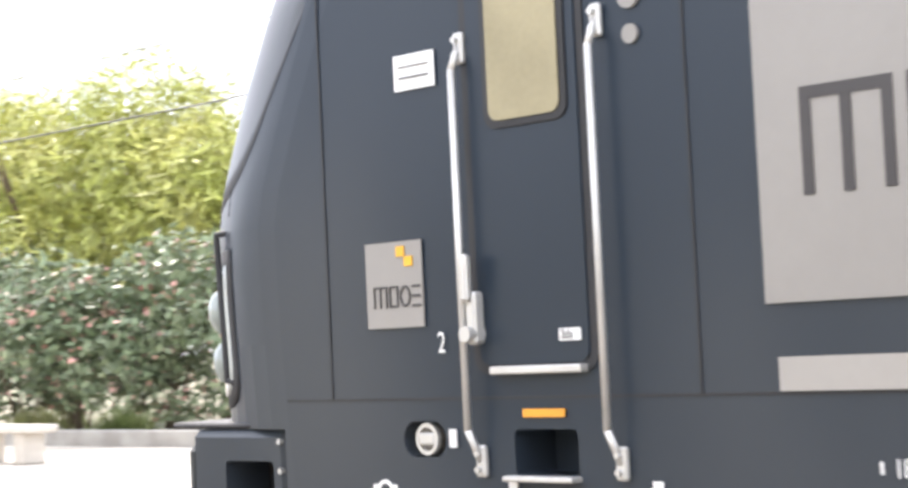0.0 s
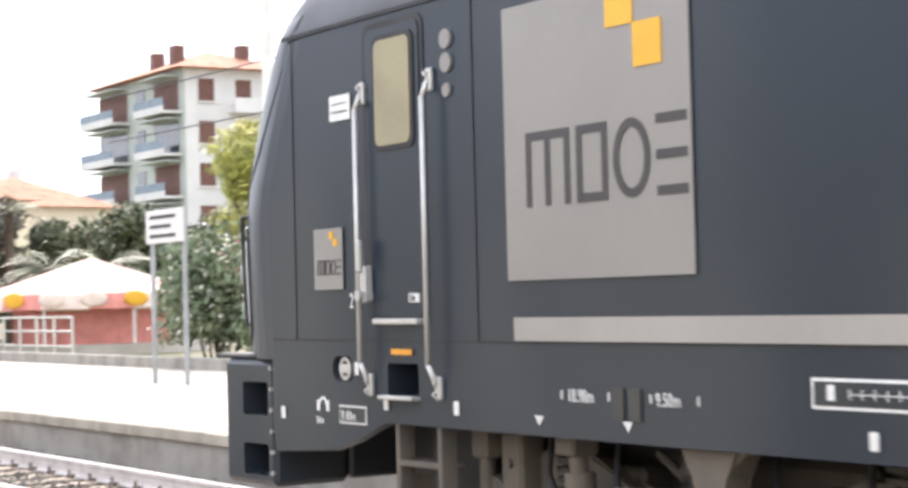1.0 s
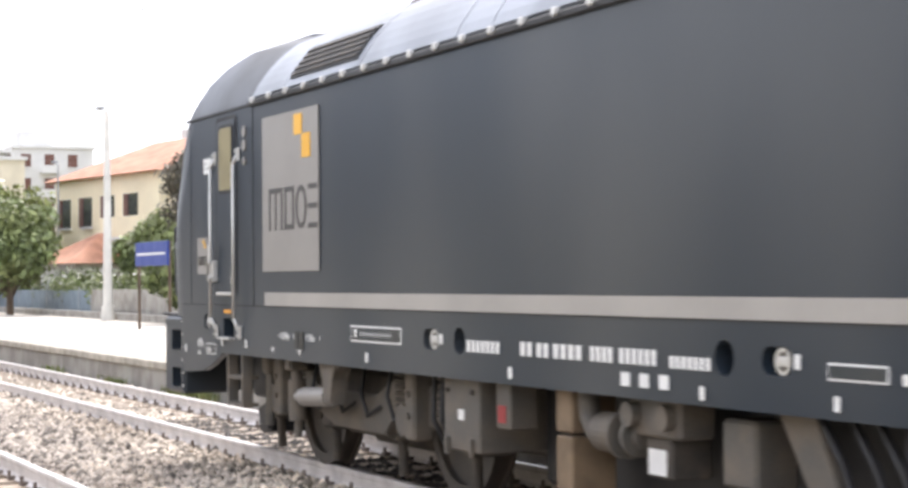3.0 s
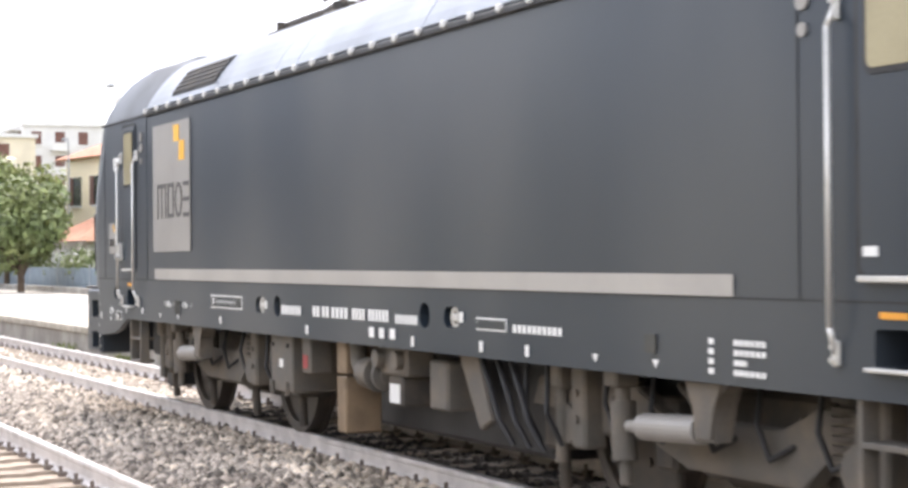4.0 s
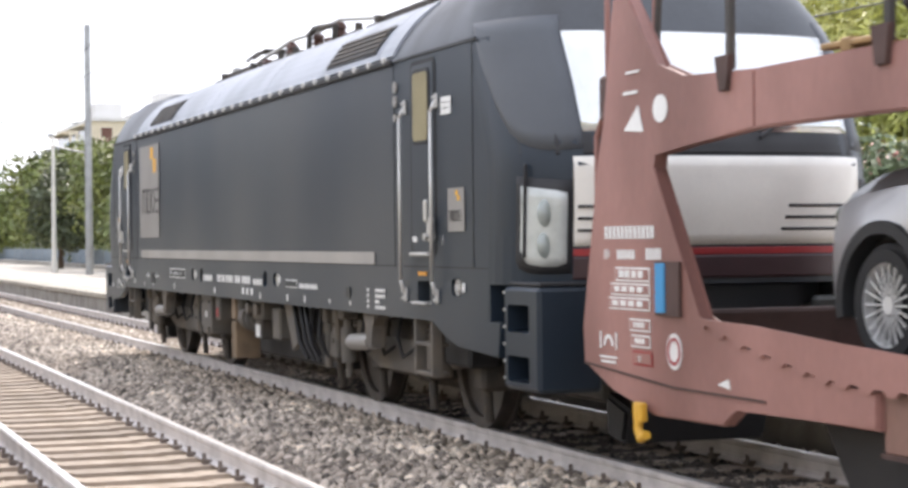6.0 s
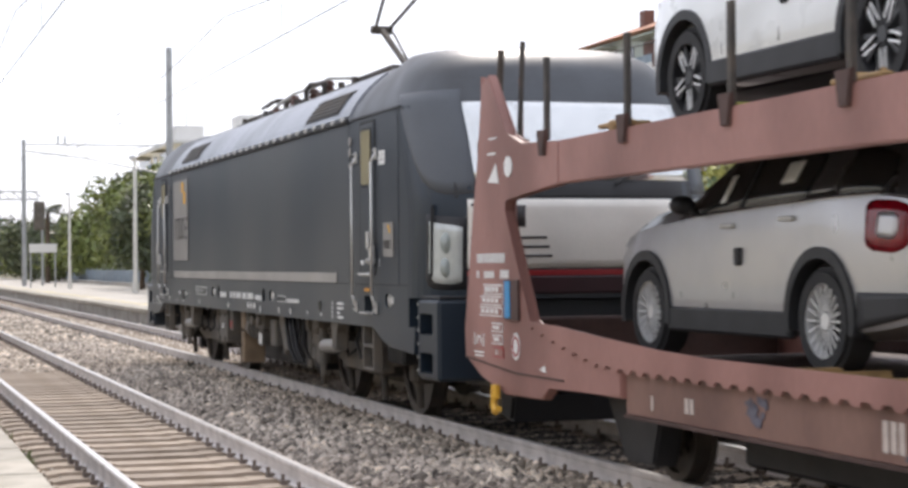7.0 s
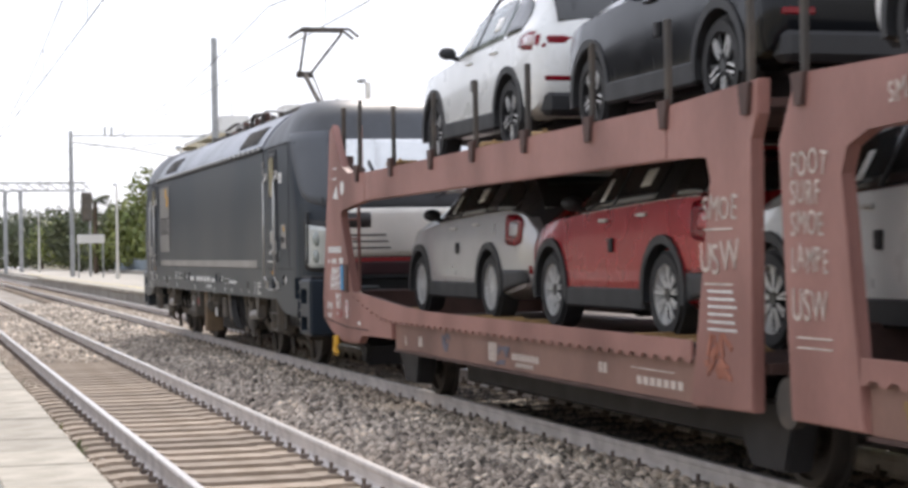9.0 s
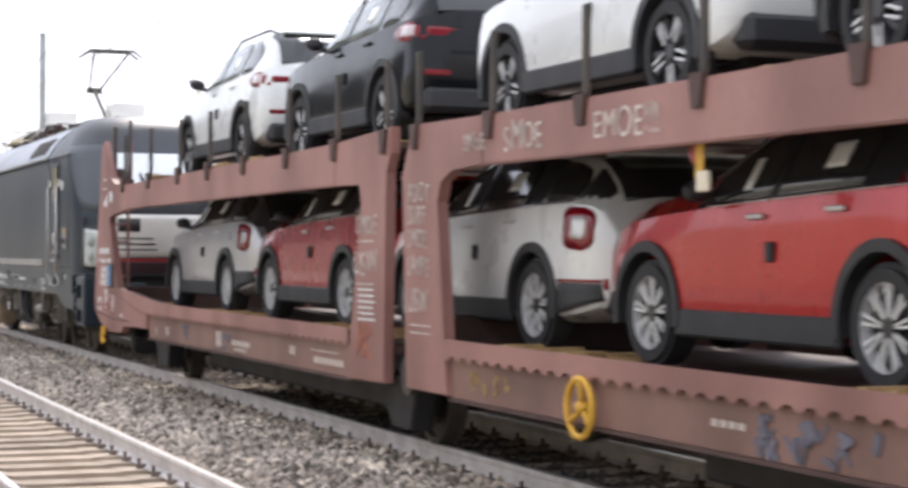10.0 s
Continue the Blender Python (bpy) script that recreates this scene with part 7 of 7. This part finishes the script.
    for z in (1.1, 1.35, 1.6, 1.85, 2.1, 2.4):
        rod(lad, (9.86, -1.3, z), (9.86, -0.95, z), 0.015)
    part("ladder", lad, WAGON, w, "oxide red end ladder")
    gear = boxed(10.0, 10.3, -1.35, -0.95, 2.45, 2.75, 0.02)
    rod(gear, (10.1, -1.15, 2.7), (10.1, -1.15, 2.9), 0.09)
    part("winch_box", gear, WAGON_DARK, w, "rusty winch box at the deck end")
    part("deck_stay", tube(bmesh.new(), [(10.15, -1.2, 2.75), (10.4, -1.25, 3.5)], 0.03), DARK_IRON, w)
    part("deck_stay", tube(bmesh.new(), [(10.15, -1.0, 2.75), (10.25, -1.0, 3.6)], 0.025), DARK_IRON, w)
    # marks along the sill
    sy = -1.413
    for x0, x1, z0, z1, n in ((13.95, 14.0, 0.66, 0.76, 1), (14.5, 14.66, 0.68, 0.78, 2), (17.0, 17.25, 0.66, 0.83, 3), (17.7, 18.45, 0.7, 0.76, 9), (17.8, 18.3, 0.64, 0.68, 6), (19.9, 20.1, 0.72, 0.8, 2), (20.6, 21.8, 0.79, 0.8, 1), (20.7, 21.6, 0.68, 0.74, 7)):
        bars("sill_mark", x0, x1, z0, z1, n, CHALK, w, sy)
    scrawl("blue_scrawl", 15.42, 15.66, 0.68, 0.84, 14, SCRAWL_BLUE, w, sy, 1)
    scrawl("blue_scrawl", 17.25, 17.6, 0.64, 0.8, 12, SCRAWL_BLUE, w, sy, 2)
    # scrawls on the end posts
    scrawled("SMOE", 0.23, 22.02, y - 0.003, 1.86, CHALK, w, 0.9, lean=4)
    scrawled("USW", 0.27, 21.97, y - 0.003, 1.5, CHALK, w, 1.0, lean=-3)
    for z in (1.78, 1.42):
        flat("scrawl_stroke", 22.05, 22.5, z, z + 0.015, CHALK, w, y, thick=0.003)
    for j in range(6):
        bars("stencil_bar", 22.1, 22.5 + 0.03 * (j % 3), 1.37 - 0.05 * j, 1.39 - 0.05 * j, 7, WHITE, w, y)
    scrawl("orange_scrawl", 22.05, 22.4, 0.82, 1.1, 16, SCRAWL_RED, w, y, 5)
    b = wagon_back
    for k, (txt, z) in enumerate((("FOOT", 2.1), ("SURF", 1.92), ("SMOE", 1.74), ("LAMPE", 1.52), ("USW", 1.22))):
        scrawled(txt, 0.21 if k != 4 else 0.26, 23.34, y - 0.003, z, CHALK, b, 0.75 if txt != "LAMPE" else 0.65, lean=5 - 2 * k)
    for z in (1.12, 1.06):
        flat("scrawl_stroke", 23.4, 23.85, z, z + 0.012, CHALK, b, y, thick=0.003)
    scrawled("SMoE", 0.17, 24.55, y - 0.003, 2.43, CHALK, b, 0.9, -4)
    scrawled("SMOE", 0.27, 25.3, y - 0.003, 2.4, CHALK, b, 0.95, 0)
    scrawled("EMOE!!!", 0.25, 26.75, y - 0.003, 2.4, CHALK, b, 1.0, 0)
    scrawl("yellow_scrawl", 24.6, 25.3, 0.68, 0.82, 16, CHOCK, b, sy, 3)
    scrawl("blue_scrawl", 28.7, 30.3, 0.62, 0.84, 34, SCRAWL_BLUE, b, sy, 4)
    bars("sill_mark", 28.2, 28.6, 0.74, 0.78, 4, CHALK, b, sy), bars("sill_mark", 26.5, 26.62, 0.94, 0.97, 2, WHITE, b, -1.445)
    # brake hand wheel
    bm = bmesh.new()
    n, k = 36, 10
    rows = []
    for i in range(n):
        f = 2 * math.pi * i / n
        rows.append([])
        for j in range(k):
            q = 0.185 + 0.022 * math.cos(2 * math.pi * j / k)
            rows[-1].append(bm.verts.new((26.66 + q * math.cos(f), -1.5 + 0.022 * math.sin(2 * math.pi * j / k), 0.72 + q * math.sin(f))))
    for i in range(n):
        for j in range(k):
            bm.faces.new((rows[i][j], rows[(i + 1) % n][j], rows[(i + 1) % n][(j + 1) % k], rows[i][(j + 1) % k]))
    for a in (90, 215, 325):
        rod(bm, (26.66, -1.48, 0.72), (26.66 + 0.18 * math.cos(radians(a)), -1.5, 0.72 + 0.18 * math.sin(radians(a))), 0.02)
    rod(bm, (26.66, -1.52, 0.72), (26.66, -1.4, 0.72), 0.04)
    part("hand_wheel", bm, YELLOW, b, "yellow spoked brake hand wheel", smooth=True)
    strap = boxed(27.86, 27.95, -1.34, -1.325, 2.12, 2.42, 0.004)
    part("hanging_strap", strap, YELLOW, b, "yellow strap hanging under the upper deck")
    part("hanging_strap", plate(bmesh.new(), [(27.8, 2.2), (27.9, 2.36), (27.82, 2.42), (27.74, 2.26)][::-1], -1.32, -1.305), RED_BAND, b, "dull pink strap hanging under the upper deck")
    part("strap_buckle", boxed(27.9, 28.04, -1.36, -1.33, 2.04, 2.16, 0.01), PLASTER, b, "pale ratchet buckle")
    # coupling between the two sections
    bm = rod(bmesh.new(), (22.8, -0.9, 0.9), (23.4, -0.9, 0.9), 0.14, seg=16)
    rod(bm, (23.05, -1.35, 0.7), (23.05, -1.28, 0.7), 0.16, seg=20)
    part("joint_gear", bm, DARK_IRON, b, "grimy joint gear between the sections")
    part("joint_strut", boxed(22.9, 23.3, -1.2, -1.0, 2.3, 2.62, 0.02), WAGON_DARK, b)


def chock(wagon_ob, x, z, s=1):
    bm = plate(bmesh.new(), [(x - 0.16, z), (x + 0.16, z), (x + 0.1 * s + 0.02, z + 0.085), (x + 0.02 * s, z + 0.07)][::-1], -1.12, -0.72, 0.006)
    box(bm, x - 0.26, x + 0.3, -1.3, -1.22, z + 0.05, z + 0.085, 0.008)
    box(bm, x - 0.06, x + 0.05, -1.3, -1.0, z + 0.02, z + 0.1, 0.01)
    rod(bm, (x - 0.2, -1.05, z + 0.04), (x + 0.28, -1.27, z + 0.09), 0.018, seg=8)
    part("wheel_chock", bm, CHOCK, wagon_ob, "worn yellow wheel chock with its bar")


wagon_details()
for car, x, z in cars:
    for dx in (-0.42, 2.68 + 0.42):
        xx = x + dx
        chock(wagon_front if xx < 22.9 else wagon_back, xx, z - 0.025, 1 if dx > 0 else -1)


def weeds():
    rnd_ = np.random.default_rng(4)
    for (cx, cy, n, h) in ((-27.5, 1.45, 260, 0.3), (-29, 1.5, 160, 0.22), (-19, -5.3, 120, 0.25), (-15.5, -5.35, 90, 0.2), (-24, -5.35, 90, 0.2), (-33, 1.5, 120, 0.2), (-11.5, -5.3, 150, 0.16), (-13, -5.28, 180, 0.2), (-17, -5.28, 200, 0.24), (-21.5, -5.28, 200, 0.2), (-27, -5.3, 160, 0.2), (-31, -5.3, 160, 0.2), (-24.5, 9.9, 420, 0.55), (-27, 9.9, 420, 0.6), (-38, 1.5, 100, 0.2)):
        c = np.stack([rnd_.normal(cx, 0.35, n), rnd_.normal(cy, 0.07, n), np.full(n, -0.2 if cy < 9 else 0.3)], 1)
        a = rnd_.uniform(0, 6.28, n)
        d = np.stack([np.cos(a), np.sin(a), np.zeros(n)], 1)
        tip = c + d * h * rnd_.uniform(0.2, 0.7, (n, 1)) + np.array([0, 0, 1]) * h * rnd_.uniform(0.5, 1.2, (n, 1))
        s = np.stack([-d[:, 1], d[:, 0], np.zeros(n)], 1) * 0.012
        mid = (c + tip) / 2 + np.array([0, 0, 0.05])
        v = np.stack([c - s, mid - s, tip, mid + s], 1).reshape(-1, 3)
        tagged(new("weeds", quads_mesh("weeds", v, LEAF["weed"])), "tuft of green and straw-coloured weeds", "weeds", kind="stuff")


weeds()


# ---- what moves ----
def train_at(t):
    return float(np.interp(t, [q[0] for q in TRAIN], [q[1] for q in TRAIN]))


def motions():
    for ob, x, z in [(loco, 0, 0), (wagon_front, 0, 0), (wagon_back, 0, 0)] + cars:
        walk(ob, [(t, pose(x + s, 0, z)) for t, s in TRAIN])
    steps = [i / 10 for i in range(101)]
    spin = [(w, x, 0.61) for w, x in zip(loco_wheels, (-6.25, -3.25, 3.25, 6.25))] + [(w, x, 0.37) for x, w in sets_front + sets_back]
    for ob, x, r in spin:
        walk(ob, [(t, pose(x, 0, r + LIFT, 0, math.degrees(train_at(t) / r), 0)) for t in steps])


motions()
